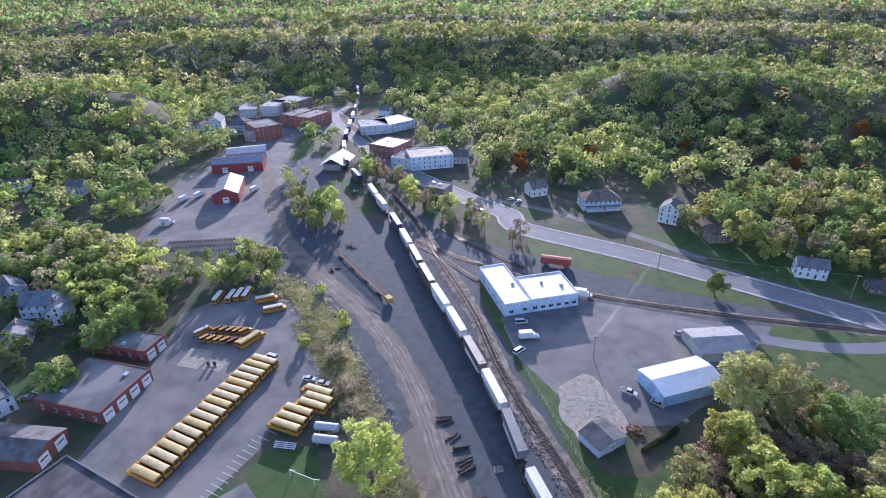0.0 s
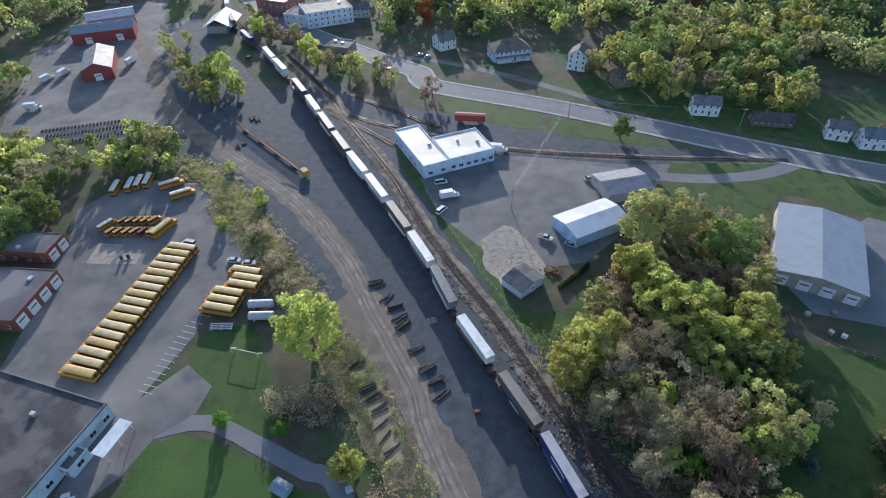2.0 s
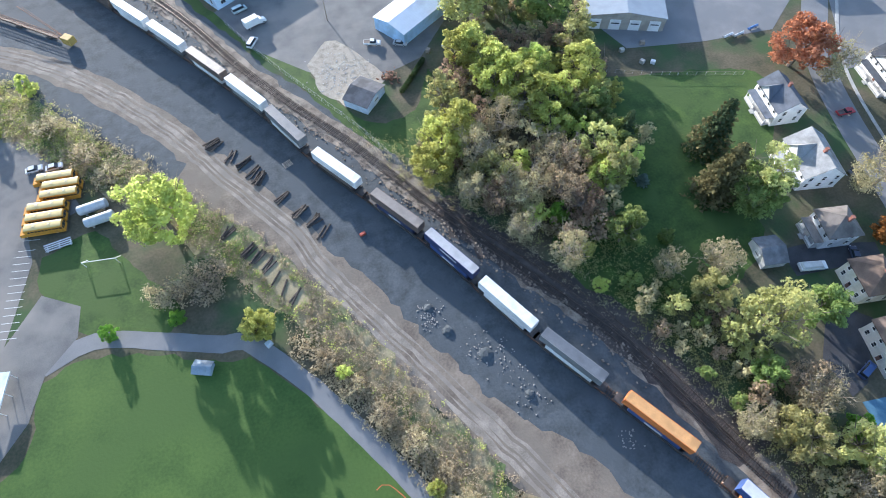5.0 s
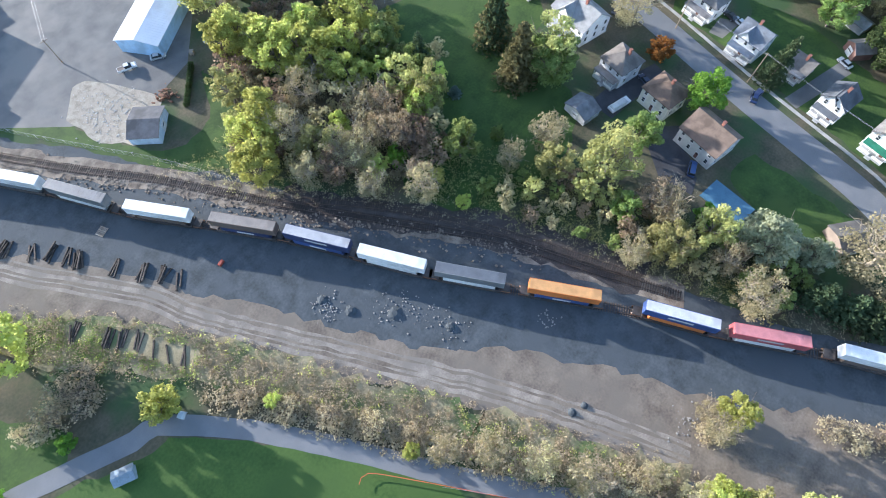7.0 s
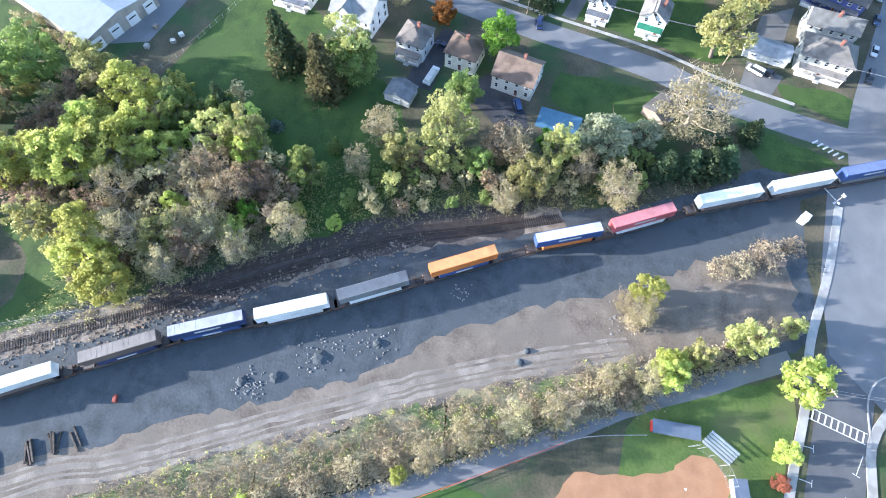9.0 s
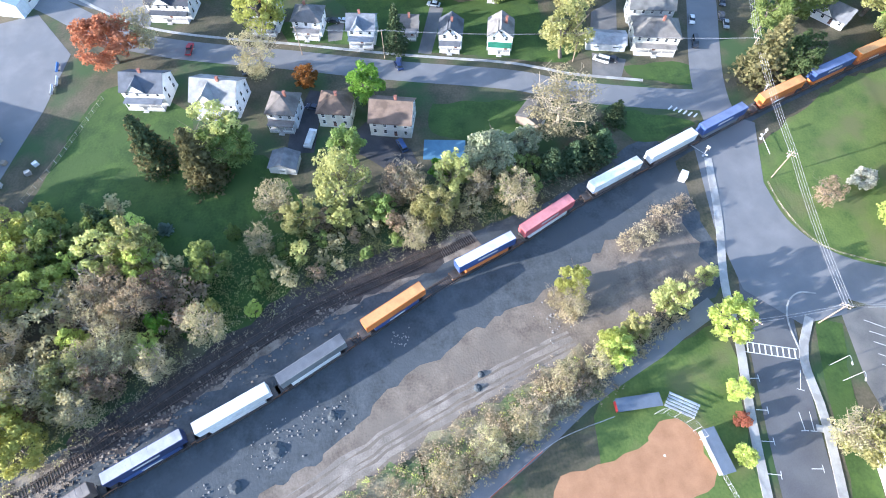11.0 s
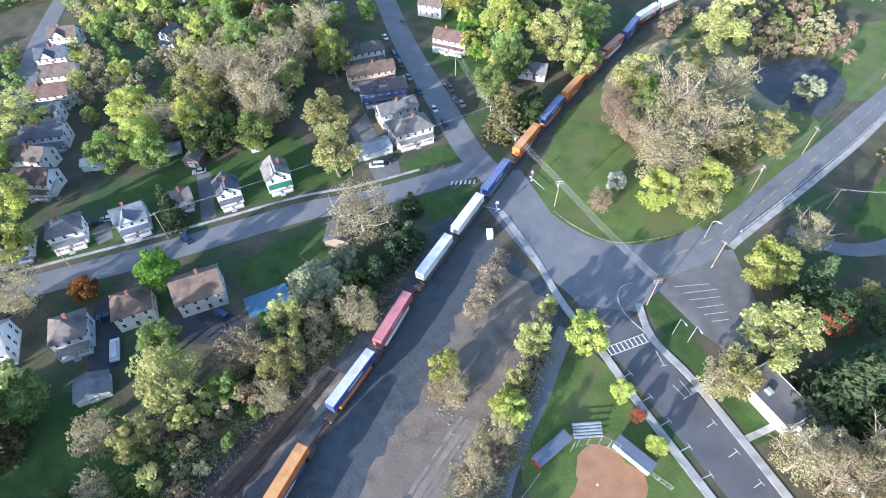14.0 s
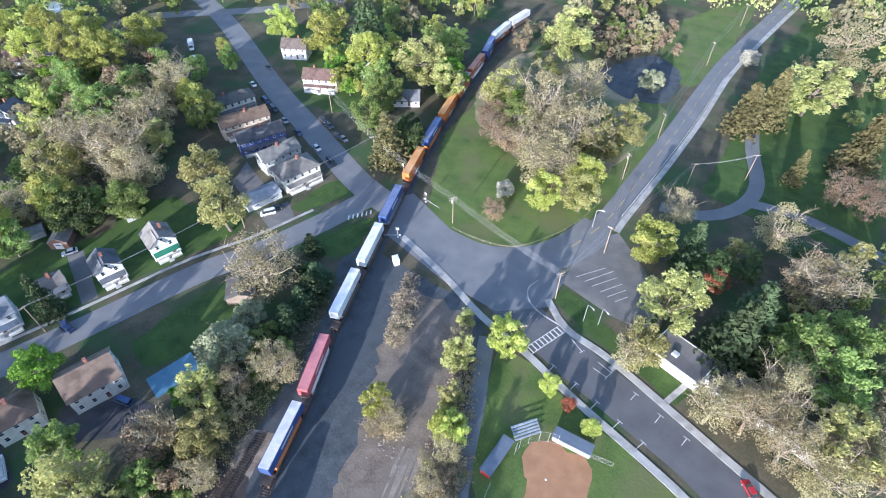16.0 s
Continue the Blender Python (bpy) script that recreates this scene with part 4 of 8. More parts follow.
def shed(x, y, turn, w, d, h, wall, roof, label, doors=1, rise=None, along_x=True, name="shed", windows=0, roof_mat=None, ribs=0, group="", z=0.0):
    """A workshop, barn or garage with a low gable."""
    root = thing(name, label, name.replace("_", " "), at(x, y, turn, z), group)
    span = d if along_x else w
    rise = rise or 0.2 * span
    body = Shape().box(0, d / 2, 0, w, d, h)
    if along_x:
        for e in (-1, 1):
            body.face([(e * w / 2, 0, h), (e * w / 2, d, h), (e * w / 2, d / 2, h + rise)])
    else:
        for yy in (0, d):
            body.face([(-w / 2, yy, h), (w / 2, yy, h), (0, yy, h + rise)])
    part("wall", body, paint(*wall, 0.6), root)
    cover = part("roof", gable_roof(w, d, h, rise, 0.3, 0.14, along_x), roof_mat or shingle(*roof), root)
    if ribs:
        s = Shape()
        length = w if along_x else d
        for i in range(int(length / ribs) + 1):
            c = -length / 2 + i * ribs
            for side in (-1, 1):
                p, q = ((c, d / 2 + side * (d / 2 + 0.3), h - 0.3 * rise / (span / 2) + 0.02), (c, d / 2, h + rise + 0.02)) if along_x else ((side * (w / 2 + 0.3), c + d / 2, h - 0.3 * rise / (span / 2) + 0.02), (0, c + d / 2, h + rise + 0.02))
                s.tube(p, q, 0.04, n=3)
        part("roof_ribs", s, roof_mat or shingle(*roof), cover)
    for i in range(doors):
        scale = min(1.0, (h - 0.4) / 3.7, 0.8 * w / doors / 3.5)
        ob = part("garage_door", big_door_mesh, (), root, "white roll-up door", pose(-w / 2 + (i + 0.5) * w / doors, -0.06, 0))
        ob.scale = (scale, 1, scale)
    for i in range(windows):
        part("window", win_mesh, (), root, m=pose(w / 2 + 0.05, (i + 0.5) * d / windows, min(1.2, h - 1.9), 0, 0, 90))
        part("window", win_mesh, (), root, m=pose(-w / 2 + (i + 0.5) * w / windows, -0.05, min(1.2, h - 1.9)))
    return root


def flat_block(x, y, turn, w, d, h, wall, roof_mat, label, doors=0, windows=4, name="commercial_building", storeys=1, group="", parapet=0.5, stripe=None, door_side="front"):
    """A flat-roofed building with a parapet."""
    rng = random.Random(f"{x:.1f} {y:.1f}")
    root = thing(name, label, "building", at(x, y, turn), group)
    part("wall", Shape().box(0, d / 2, 0, w, d, h).box(0, d / 2, 0, w + 0.2, d + 0.2, 0.3), paint(*wall, 0.85), root)
    slab = Shape().box(0, d / 2, h - 0.02, w - 0.4, d - 0.4, 0.1)
    cover = part("roof", slab, roof_mat, root)
    rim = Shape()
    for sx, sy, lx, ly in ((0, 0.1, w + 0.16, 0.3), (0, d - 0.1, w + 0.16, 0.3), (-w / 2 + 0.1, d / 2, 0.3, d), (w / 2 - 0.1, d / 2, 0.3, d)):
        rim.box(sx, sy, h - 0.15, lx, ly, 0.15 + parapet)
    part("parapet", rim, paint(*(stripe or wall), 0.8), root)
    for i in range(rng.randint(1, 2)):
        part("roof_unit", Shape().bevelled(rng.uniform(-w / 2.6, w / 2.6), rng.uniform(d * 0.2, d * 0.8), h + 0.05, rng.uniform(0.8, 1.8), rng.uniform(0.8, 1.5), rng.uniform(0.5, 1.1), 0.06), ALU, cover)
    for f in range(storeys):
        zz = 1.2 + f * h / storeys
        for i in range(windows):
            xx = -w / 2 + (i + 0.5) * w / windows
            part("window", wide_mesh if f == 0 and storeys == 1 else win_mesh, (), root, m=pose(xx, -0.05, zz))
        for i in range(max(2, int(d / 4.5))):
            yy = (i + 0.5) * d / max(2, int(d / 4.5))
            for side in (-1, 1):
                part("window", win_mesh, (), root, m=pose(side * (w / 2 + 0.05), yy, zz, 0, 0, 90 * side))
    for i in range(doors):
        ob = part("garage_door", big_door_mesh, (), root, "white roll-up door", pose(-w / 2 + (i + 0.5) * w / doors, -0.08, 0))
        scale = min(1.0, (h - 0.5) / 3.7)
        ob.scale = (scale, 1, scale)
    return root


# Workshops beside the yard.
flat_block(*(-0.0, 174.9, 27, 19.8), 18.0, 5.5, (0.55, 0.66, 0.78), TARROOF, "low blue-white commercial building with a patched white roof", windows=6, stripe=(0.7, 0.72, 0.74))
flat_block(*(-13.7, 167.7, 29, 11.1), 31.1, 5.3, (0.55, 0.66, 0.78), TARROOF, "low wing with a white membrane roof", windows=2, stripe=(0.7, 0.72, 0.74))
shed(*(44.9, 132.6, 31, 22.1), 12.9, 4.6, (0.42, 0.60, 0.80), (0.7, 0.7, 0.75), "pale blue metal workshop with a white roof", doors=0, rise=1.2, name="workshop", roof_mat=METALROOF, ribs=0.9)
shed(*(58.7, 154.9, 18, 18.0), 14.0, 4.0, (0.45, 0.43, 0.40), (0.4, 0.4, 0.4), "grey metal shed with a weathered ribbed roof", doors=0, rise=1.4, name="workshop", roof_mat=paint(0.3, 0.3, 0.31, 0.6), ribs=0.8)
shed(*(20.0, 106.1, 44, 10.1), 8.0, 3.0, (0.62, 0.70, 0.80), (0.12, 0.12, 0.13), "small pale blue shed with a dark shingle roof", doors=1, rise=1.3, along_x=False)
shed(*(104.6, 109.8, -24, 25.2), 37.8, 5.0, (0.40, 0.36, 0.31), (0.4, 0.4, 0.4), "large tan warehouse with a pale blue-grey metal roof", doors=4, rise=1.7, along_x=False, name="warehouse", roof_mat=paint(0.27, 0.31, 0.36, 0.6, 0.0, 0.05))
shed(*(176.3, 111.0, -15, 12.9), 12.1, 5.0, (0.7, 0.74, 0.76), (0.4, 0.4, 0.4), "white metal building with a bright roof", doors=1, rise=2.0, name="workshop", roof_mat=METALROOF, ribs=1.0)

# Bus garages and the school.
BRICK = (0.24, 0.085, 0.065)
flat_block(*(-127.5, 92.2, 89, 20.8), 25.2, 4.6, BRICK, DARKROOF, "long brick bus garage with white roll-up doors", doors=4, windows=0, name="garage", parapet=0.25)
flat_block(*(-135.6, 114.8, 89, 9.9), 27.9, 4.6, BRICK, DARKROOF, "brick garage with a flat grey roof", doors=2, windows=0, name="garage", parapet=0.25)
shed(*(-132.1, 68.8, 97, 12.0), 22.9, 4.4, BRICK, (0.15, 0.14, 0.14), "brick garage with a low dark gable roof", doors=2, rise=1.6, along_x=False, name="garage")
flat_block(-90.2, 40.8, 76.5, 34, 38, 5.0, (0.50, 0.62, 0.68), OLDROOF, "low school wing with pale blue panels and a dark roof", windows=8, name="school", stripe=(0.2, 0.21, 0.22))
flat_block(-86.6, 44.0, 76.5, 5.5, 3.2, 3.2, (0.58, 0.68, 0.72), DARKROOF, "small pale blue entrance block of the school", windows=1, name="school_entrance", parapet=0.15)
root = thing("entrance_canopy", "flat pale canopy on posts beside the school wall", "canopy", at(-81.8, 49.9, 76.5))
part("slab", Shape().box(0, 0, 3.0, 9.4, 3.6, 0.22), paint(0.62, 0.68, 0.72, 0.7), root)
part("fascia", Shape().box(0, -1.84, 2.94, 9.5, 0.08, 0.34), TRIM, root)
for ex in (-4.2, 0, 4.2):
    part("post", Shape().tube((ex, -1.5, 0), (ex, -1.5, 3.0), 0.08, n=7), TRIM, root)
for bx, by in ((-86.6, 36.9), (-85.0, 36.2)):
    root = thing("picnic_table", "white picnic table on the school drive", "table", at(bx, by, 20, 0.06), "picnic tables")
    part("tabletop", Shape().bevelled(0, 0, 0.7, 1.8, 0.75, 0.06, 0.02), WHITE, root)
    for side in (-0.7, 0.7):
        part("bench", Shape().box(0, side, 0.42, 1.8, 0.28, 0.05), WHITE, root)
    for ex in (-0.6, 0.6):
        part("trestle", Shape().box(ex, 0, 0, 0.08, 1.3, 0.7), WHITE, root)

# Town beyond the yard.
RED = (0.30, 0.06, 0.055)
shed(*(-195.2, 246.2, 26, 14.6), 29.6, 6.0, RED, (0.4, 0.36, 0.33), "red barn with a pale brown metal roof", doors=1, rise=3.2, along_x=False, name="barn", roof_mat=paint(0.42, 0.37, 0.33, 0.6), ribs=1.5)
shed(*(-220.5, 297.9, 23, 33.5), 16.2, 6.5, RED, (0.2, 0.22, 0.26), "long red warehouse with a blue-grey roof", doors=2, rise=2.4, name="barn", roof_mat=paint(0.24, 0.26, 0.31, 0.7), ribs=1.5)
shed(*(-230.2, 324.6, 31, 27.6), 18.2, 5.0, (0.35, 0.36, 0.4), (0.3, 0.3, 0.32), "grey warehouse with a pale metal roof", doors=0, rise=2.0, name="warehouse", roof_mat=paint(0.36, 0.38, 0.42, 0.6))
TOWN = "shops of the town centre"
for base, d, h, wall, roof, label, n, st in (
        ((-240.7, 374.9, 50, 21.1), 27.5, 11, (0.32, 0.12, 0.09), DARKROOF, "brick three-storey commercial block with flat roof", 5, 3),
        ((-253.6, 368.1, 2, 11.1), 18.1, 8, (0.48, 0.38, 0.30), DARKROOF, "tan two-storey shop with flat roof", 3, 2),
        ((-284.1, 449.3, 10, 16.6), 29.5, 9, (0.55, 0.56, 0.58), CONCRETE, "pale flat-roofed shop block", 5, 2),
        ((-300.3, 439.6, 26, 15.3), 30.1, 8, (0.5, 0.5, 0.52), CONCRETE, "grey two-storey shop with flat roof", 4, 2),
        ((-247.9, 417.4, -19, 15.9), 29.3, 10, (0.30, 0.13, 0.10), DARKROOF, "brick shop row with a flat roof", 4, 3),
        ((-231.1, 412.6, -14, 18.9), 29.8, 10, (0.36, 0.15, 0.11), DARKROOF, "brick corner block in the shop row", 4, 3),
        ((-281.0, 468.7, -10, 27.7), 30.9, 9, (0.32, 0.2, 0.16), CONCRETE, "old brick shop row with a pale roof", 5, 2),
        ((-134.3, 346.7, -18, 21.8), 22.6, 9, (0.30, 0.13, 0.11), TARROOF, "brick shop with a bright white roof", 5, 2),
        ((-111.5, 326.8, -12, 18.6), 15.4, 7, (0.60, 0.63, 0.68), DARKROOF, "pale two-storey shop with flat roof", 4, 2),
        ((-91.6, 330.2, 28, 29.2), 20.4, 9, (0.66, 0.72, 0.80), paint(0.55, 0.47, 0.36, 0.9), "white three-storey hotel with a tan flat roof", 8, 3),
        ((-161.1, 407.1, 28, 23.6), 24.1, 7, (0.6, 0.62, 0.66), CONCRETE, "white shop row with a flat roof", 5, 2),
        ((-142.7, 423.4, 54, 26.8), 24.8, 7, (0.62, 0.64, 0.68), METALROOF, "white shop row end with a metal roof", 5, 2),
        ((-77.7, 282.4, -13, 13.1), 11.5, 5, (0.30, 0.27, 0.26), DARKROOF, "small dark filling station building", 3, 1)):
    flat_block(*base, d, h, wall, roof, label, windows=n, storeys=st, group=TOWN)
for base, d, fl, wall, roof, label, style in (
        ((-276.9, 385.4, 11, 18.6), 17.1, 3, (0.42, 0.46, 0.5), (0.2, 0.22, 0.25), "large blue-grey house with a hipped roof", "hip"),
        ((-301.6, 390.1, 27, 13.0), 24.6, 3, (0.75, 0.75, 0.76), (0.3, 0.3, 0.32), "white church-like gabled house", "gable"),
        ((-311.1, 382.7, 11, 10.5), 12.5, 2, (0.72, 0.73, 0.76), (0.2, 0.2, 0.22), "white gabled house among trees", "gable"),
        ((19.6, 280.6, 19, 23.4), 14.1, 2, (0.52, 0.62, 0.75), (0.28, 0.22, 0.19), "large pale blue house with porches", "hip"),
        ((52.3, 268.9, -20, 10.9), 11.9, 3, (0.76, 0.77, 0.78), (0.2, 0.2, 0.21), "tall plain white house with a grey roof", "gable"),
        ((105.1, 221.7, -5, 12.9), 8.9, 2, (0.72, 0.74, 0.78), (0.25, 0.25, 0.27), "white house by the main road", "gable"),
        ((131.6, 212.9, -7, 18.9), 7.8, 1, (0.16, 0.12, 0.11), (0.14, 0.13, 0.13), "low dark brown house by the main road", "gable"),
        ((154.0, 202.1, -18, 9.8), 8.2, 2, (0.74, 0.75, 0.78), (0.22, 0.24, 0.27), "white gabled house by the main road", "gable"),
        ((165.3, 195.2, -6, 11.0), 8.6, 2, (0.7, 0.74, 0.78), (0.22, 0.26, 0.3), "pale grey gabled house by the main road", "gable"),
        ((181.0, 191.8, -11, 10.5), 8.3, 2, (0.55, 0.68, 0.66), (0.22, 0.24, 0.27), "pale green gabled house by the main road", "gable"),
        ((-16.3, 294.5, 34, 11.5), 10.7, 2, (0.7, 0.7, 0.68), (0.26, 0.24, 0.23), "white house among trees near town", "gable"),
        ((75.2, 250.1, 17, 12.8), 9.6, 2, (0.22, 0.17, 0.13), (0.2, 0.17, 0.15), "brown timber house under trees", "gable"),
        ((-198.9, 123.6, 23, 12.4), 12.3, 2, (0.55, 0.63, 0.75), (0.25, 0.28, 0.33), "pale blue house behind the garages", "gable"),
        ((-185.8, 121.8, 38, 8.7), 11.5, 2, (0.72, 0.75, 0.8), (0.3, 0.32, 0.36), "white house behind the garages", "gable"),
        ((-189.4, 106.9, 43, 10.6), 11.6, 1, (0.5, 0.52, 0.55), (0.3, 0.3, 0.32), "low grey house behind the garages", "gable"),
        ((-216.2, 130.4, 62, 11.1), 13.8, 2, (0.4, 0.45, 0.52), (0.2, 0.22, 0.26), "grey-blue house behind the garages", "gable"),
        ((-160.7, 78.6, 67, 6.9), 13.1, 2, (0.66, 0.72, 0.8), (0.25, 0.25, 0.26), "white flat-roofed house behind the garages", "flat")):
    house(*base, d, fl, wall, roof, label, style, porch=style == "hip", group="houses round the town")
for i, base in enumerate(((-369.3, 354.9, 2, 12.0), (-346.6, 318.2, 25, 12.1), (-338.6, 335.0, -4, 12.4), (-349.1, 377.6, 10, 11.1), (-342.0, 397.2, 1, 11.6), (-370.9, 544.8, -1, 18.2), (-332.2, 510.1, -8, 18.7), (-345.0, 477.8, 9, 15.0), (-175.8, 469.6, -1, 11.3), (-105.9, 413.8, 11, 11.6), (-75.4, 345.0, 11, 11.9), (-297.0, 239.2, 12, 11.6), (-338.2, 233.3, 30, 15.4), (-372.3, 416.8, 25, 24.9), (-256.6, 549.3, 9, 12.7))):
    tone = (0.72, 0.55, 0.42, 0.66)[i % 4]
    house(*base, 10, 2, (tone, tone, tone * 1.03), (0.18 + 0.03 * (i % 3),) * 3, "timber house half hidden by trees near town", "gable" if i % 3 else "hip", porch=False, group="houses round the town")

station = Shape().prism([(-9, 0), (9, 0), (0, 20)], 0, 3.4, 0)
root = thing("station_building", "old station building with a white peaked roof", "station", at(*(-158.4, 314.9, 4, 18.6)[:3]))
part("wall", Shape().box(0, 8, 0, 12, 18, 4), paint(0.35, 0.33, 0.31, 0.8), root)
part("roof", gable_roof(16, 22, 4, 4.2, 0.8, 0.25, along_x=False), METALROOF, root)

# Houses along the residential street.
W1, CREAM, TAN = (0.74, 0.74, 0.74), (0.70, 0.67, 0.58), (0.55, 0.46, 0.36)
for base, d, fl, wall, roof, label, style, cross in (
        ((154.0, 31.9, -101, 10.0), 9.7, 2, W1, (0.10, 0.11, 0.13), "white house with a steep dark roof and turret", "gable", True),
        ((150.5, 17.9, -101, 10.0), 8.9, 2, W1, (0.24, 0.23, 0.23), "white house with a grey hipped roof", "hip", False),
        ((144.5, 0.7, -99, 9.5), 9.0, 2, W1, (0.25, 0.28, 0.33), "white house with a blue-grey cross gable", "gable", True),
        ((146.6, -13.8, -99, 8.0), 8.1, 1, (0.5, 0.49, 0.47), (0.27, 0.25, 0.23), "low grey house with a brown roof", "gable", False),
        ((139.2, -27.1, -101, 7.9), 8.2, 2, W1, (0.14, 0.15, 0.17), "small white house with a dark roof", "gable", True),
        ((136.7, -42.6, -101, 8.6), 9.2, 2, W1, (0.33, 0.31, 0.29), "white house with a green porch roof", "gable", True),
        ((130.6, -91.1, -101, 15.3), 10.3, 2, CREAM, (0.27, 0.25, 0.23), "cream corner house with a porch", "hip", False),
        ((143.7, -93.5, -99, 15.8), 8.2, 2, (0.5, 0.52, 0.5), (0.25, 0.25, 0.24), "grey-green house in a row", "gable", False),
        ((158.4, -95.9, -110, 19.2), 8.2, 2, (0.09, 0.12, 0.33), (0.13, 0.13, 0.14), "dark blue house with white trim", "gable", False),
        ((171.6, -98.5, -108, 20.5), 8.1, 2, TAN, (0.21, 0.15, 0.11), "tan house with a brown roof", "gable", False),
        ((186.7, -104.4, -105, 18.1), 7.9, 2, CREAM, (0.17, 0.16, 0.15), "cream house with a dark hipped roof", "hip", False),
        ((118.4, 44.0, -103, 14.7), 12.1, 2, W1, (0.42, 0.43, 0.44), "large white house with a turret", "gable", True),
        ((111.8, 24.6, -102, 8.9), 9.4, 2, (0.62, 0.62, 0.64), (0.25, 0.22, 0.2), "grey house with a hipped roof", "hip", False),
        ((110.3, 9.6, -101, 10.1), 9.4, 2, CREAM, (0.23, 0.16, 0.12), "cream house with a brown hipped roof", "hip", False),
        ((104.9, -6.1, -102, 13.0), 11.4, 2, (0.66, 0.65, 0.62), (0.26, 0.19, 0.15), "wide two-family house with a brown roof", "gable", False),
        ((125.1, 65.0, -99, 13.6), 10.0, 2, W1, (0.16, 0.18, 0.22), "white house with a dark blue roof", "gable", True),
        ((164.2, 63.3, -100, 15.7), 9.5, 2, W1, (0.08, 0.09, 0.11), "white house with a black roof", "gable", True),
        ((155.4, 31.7, -94, 10.6), 8.7, 2, W1, (0.15, 0.16, 0.18), "white house with a dark gable", "gable", True)):
    if label.startswith("white house with a dark gable"):
        continue
    house(*base, d, fl, wall, roof, label, style, porch="wide" not in label and "brown hipped" not in label, cross=cross, accent=(0.03, 0.2, 0.12) if "green porch" in label else None)
for i, base in enumerate(((259.8, 1.5, -111, 12.3), (243.2, 1.6, -115, 14.6), (230.4, 8.1, -113, 16.0), (218.4, 12.1, -114, 11.3), (204.0, 14.4, -114, 14.7), (193.9, 21.2, -130, 12.8), (180.6, 22.2, -129, 12.6), (223.6, 41.0, -113, 9.8), (261.3, 33.4, -111, 11.9), (275.8, -6.0, -117, 12.4), (292.8, -62.7, -141, 11.5), (289.2, -74.8, -150, 10.2), (250.6, -41.9, -150, 7.5), (205.4, -149.5, -148, 12.9), (174.3, -137.7, -149, 16.4), (137.5, -151.2, -141, 12.8), (165.1, -159.0, -141, 8.0))):
    roof = ((0.15, 0.16, 0.2), (0.2, 0.16, 0.14), (0.2, 0.13, 0.11), (0.22, 0.23, 0.25))[i % 4]
    wall = ((0.74, 0.74, 0.74), (0.68, 0.68, 0.7), (0.66, 0.66, 0.6))[i % 3]
    house(*base, 9, 2 if i != 15 else 1, wall, roof, "white timber house in a close row" if i < 10 else "timber house among gardens", "gable", porch=i % 2 == 0, cross=i % 3 == 0)
shed(*(94.9, 24.2, -101, 7.4), 5.8, 2.6, (0.6, 0.6, 0.6), (0.22, 0.22, 0.23), "small grey gabled garden shed", doors=1, rise=1.5, along_x=False)
shed(*(132.7, -76.1, -101, 12.2), 6.5, 2.8, (0.66, 0.66, 0.65), (0.36, 0.36, 0.37), "white double garage with a grey roof", doors=2, rise=1.2, name="garage")
shed(*(165.3, -23.1, -134, 5.5), 5.7, 2.8, (0.22, 0.12, 0.1), (0.25, 0.23, 0.22), "small garage with a red door", doors=1, rise=1.6, along_x=False, name="garage")
shed(*(175.4, -20.0, -107, 6.2), 4.4, 2.5, (0.4, 0.4, 0.42), (0.3, 0.31, 0.33), "low grey garden shed behind houses", doors=0, rise=1.0)
shed(*(182.8, 3.7, -115, 8.2), 4.5, 2.6, (0.66, 0.66, 0.64), (0.5, 0.48, 0.44), "white garage with a pale roof", doors=1, rise=1.0, name="garage")
shed(*(179.4, 21.8, -121, 10.6), 6.3, 2.8, (0.64, 0.64, 0.62), (0.4, 0.35, 0.31), "low white garage with a tan roof", doors=2, rise=1.1, name="garage")
shed(*(159.7, -44.3, -103, 4.2), 3.6, 2.2, (0.5, 0.5, 0.5), (0.3, 0.3, 0.3), "tiny grey garden shed", doors=0, rise=0.8)
shed(*(104.7, -50.3, -39, 7.5), 7.1, 3.0, (0.3, 0.24, 0.2), (0.14, 0.13, 0.12), "low brown garage under trees", doors=1, rise=1.2, name="garage")
flat_block(2.1, -99.8, 170.5, 14.2, 9.2, 3.2, (0.66, 0.66, 0.64), DARKROOF, "long low pavilion with a pale flat roof", windows=0, name="pavilion", parapet=0.12, stripe=(0.82, 0.82, 0.8))
flat_block(-19.5, -99.0, 170.5, 28.0, 8.0, 3.0, (0.66, 0.66, 0.64), DARKROOF, "long low wing with a white edge under trees", windows=0, name="pavilion", parapet=0.12, stripe=(0.82, 0.82, 0.8))


# ---- trees ----
def leaf_cloud(rng, blobs, count, size, flat=0.35, loose=0.8, inner=0.5):
    """Small leaf clumps strewn over the shells of many lobes: triangle corners in rows of three."""
    weight = np.array([b[3] ** 2 for b in blobs])
    pick = rng.choice(len(blobs), count, p=weight / weight.sum())
    b = np.array(blobs)[pick]
    way = rng.normal(size=(count, 3))
    way[:, 2] += flat
    way /= np.linalg.norm(way, axis=1)[:, None]
    centre = b[:, :3] + way * (b[:, 3] * rng.uniform(inner, 1.1, count) ** 0.8)[:, None] * np.array([1, 1, 0.85])
    a = rng.normal(size=(count, 3))
    a -= 0.3 * way * (a * way).sum(1)[:, None]
    a /= np.linalg.norm(a, axis=1)[:, None]
    c = np.cross(a, way + loose * rng.normal(size=(count, 3)))
    c /= np.linalg.norm(c, axis=1)[:, None]
    s = (size * rng.uniform(0.6, 1.3, count))[:, None]
    return np.stack([centre - a * s * 0.6 - c * s * 0.35, centre + a * s * 0.6 - c * s * 0.35, centre + c * s * 0.75], 1).reshape(-1, 3)


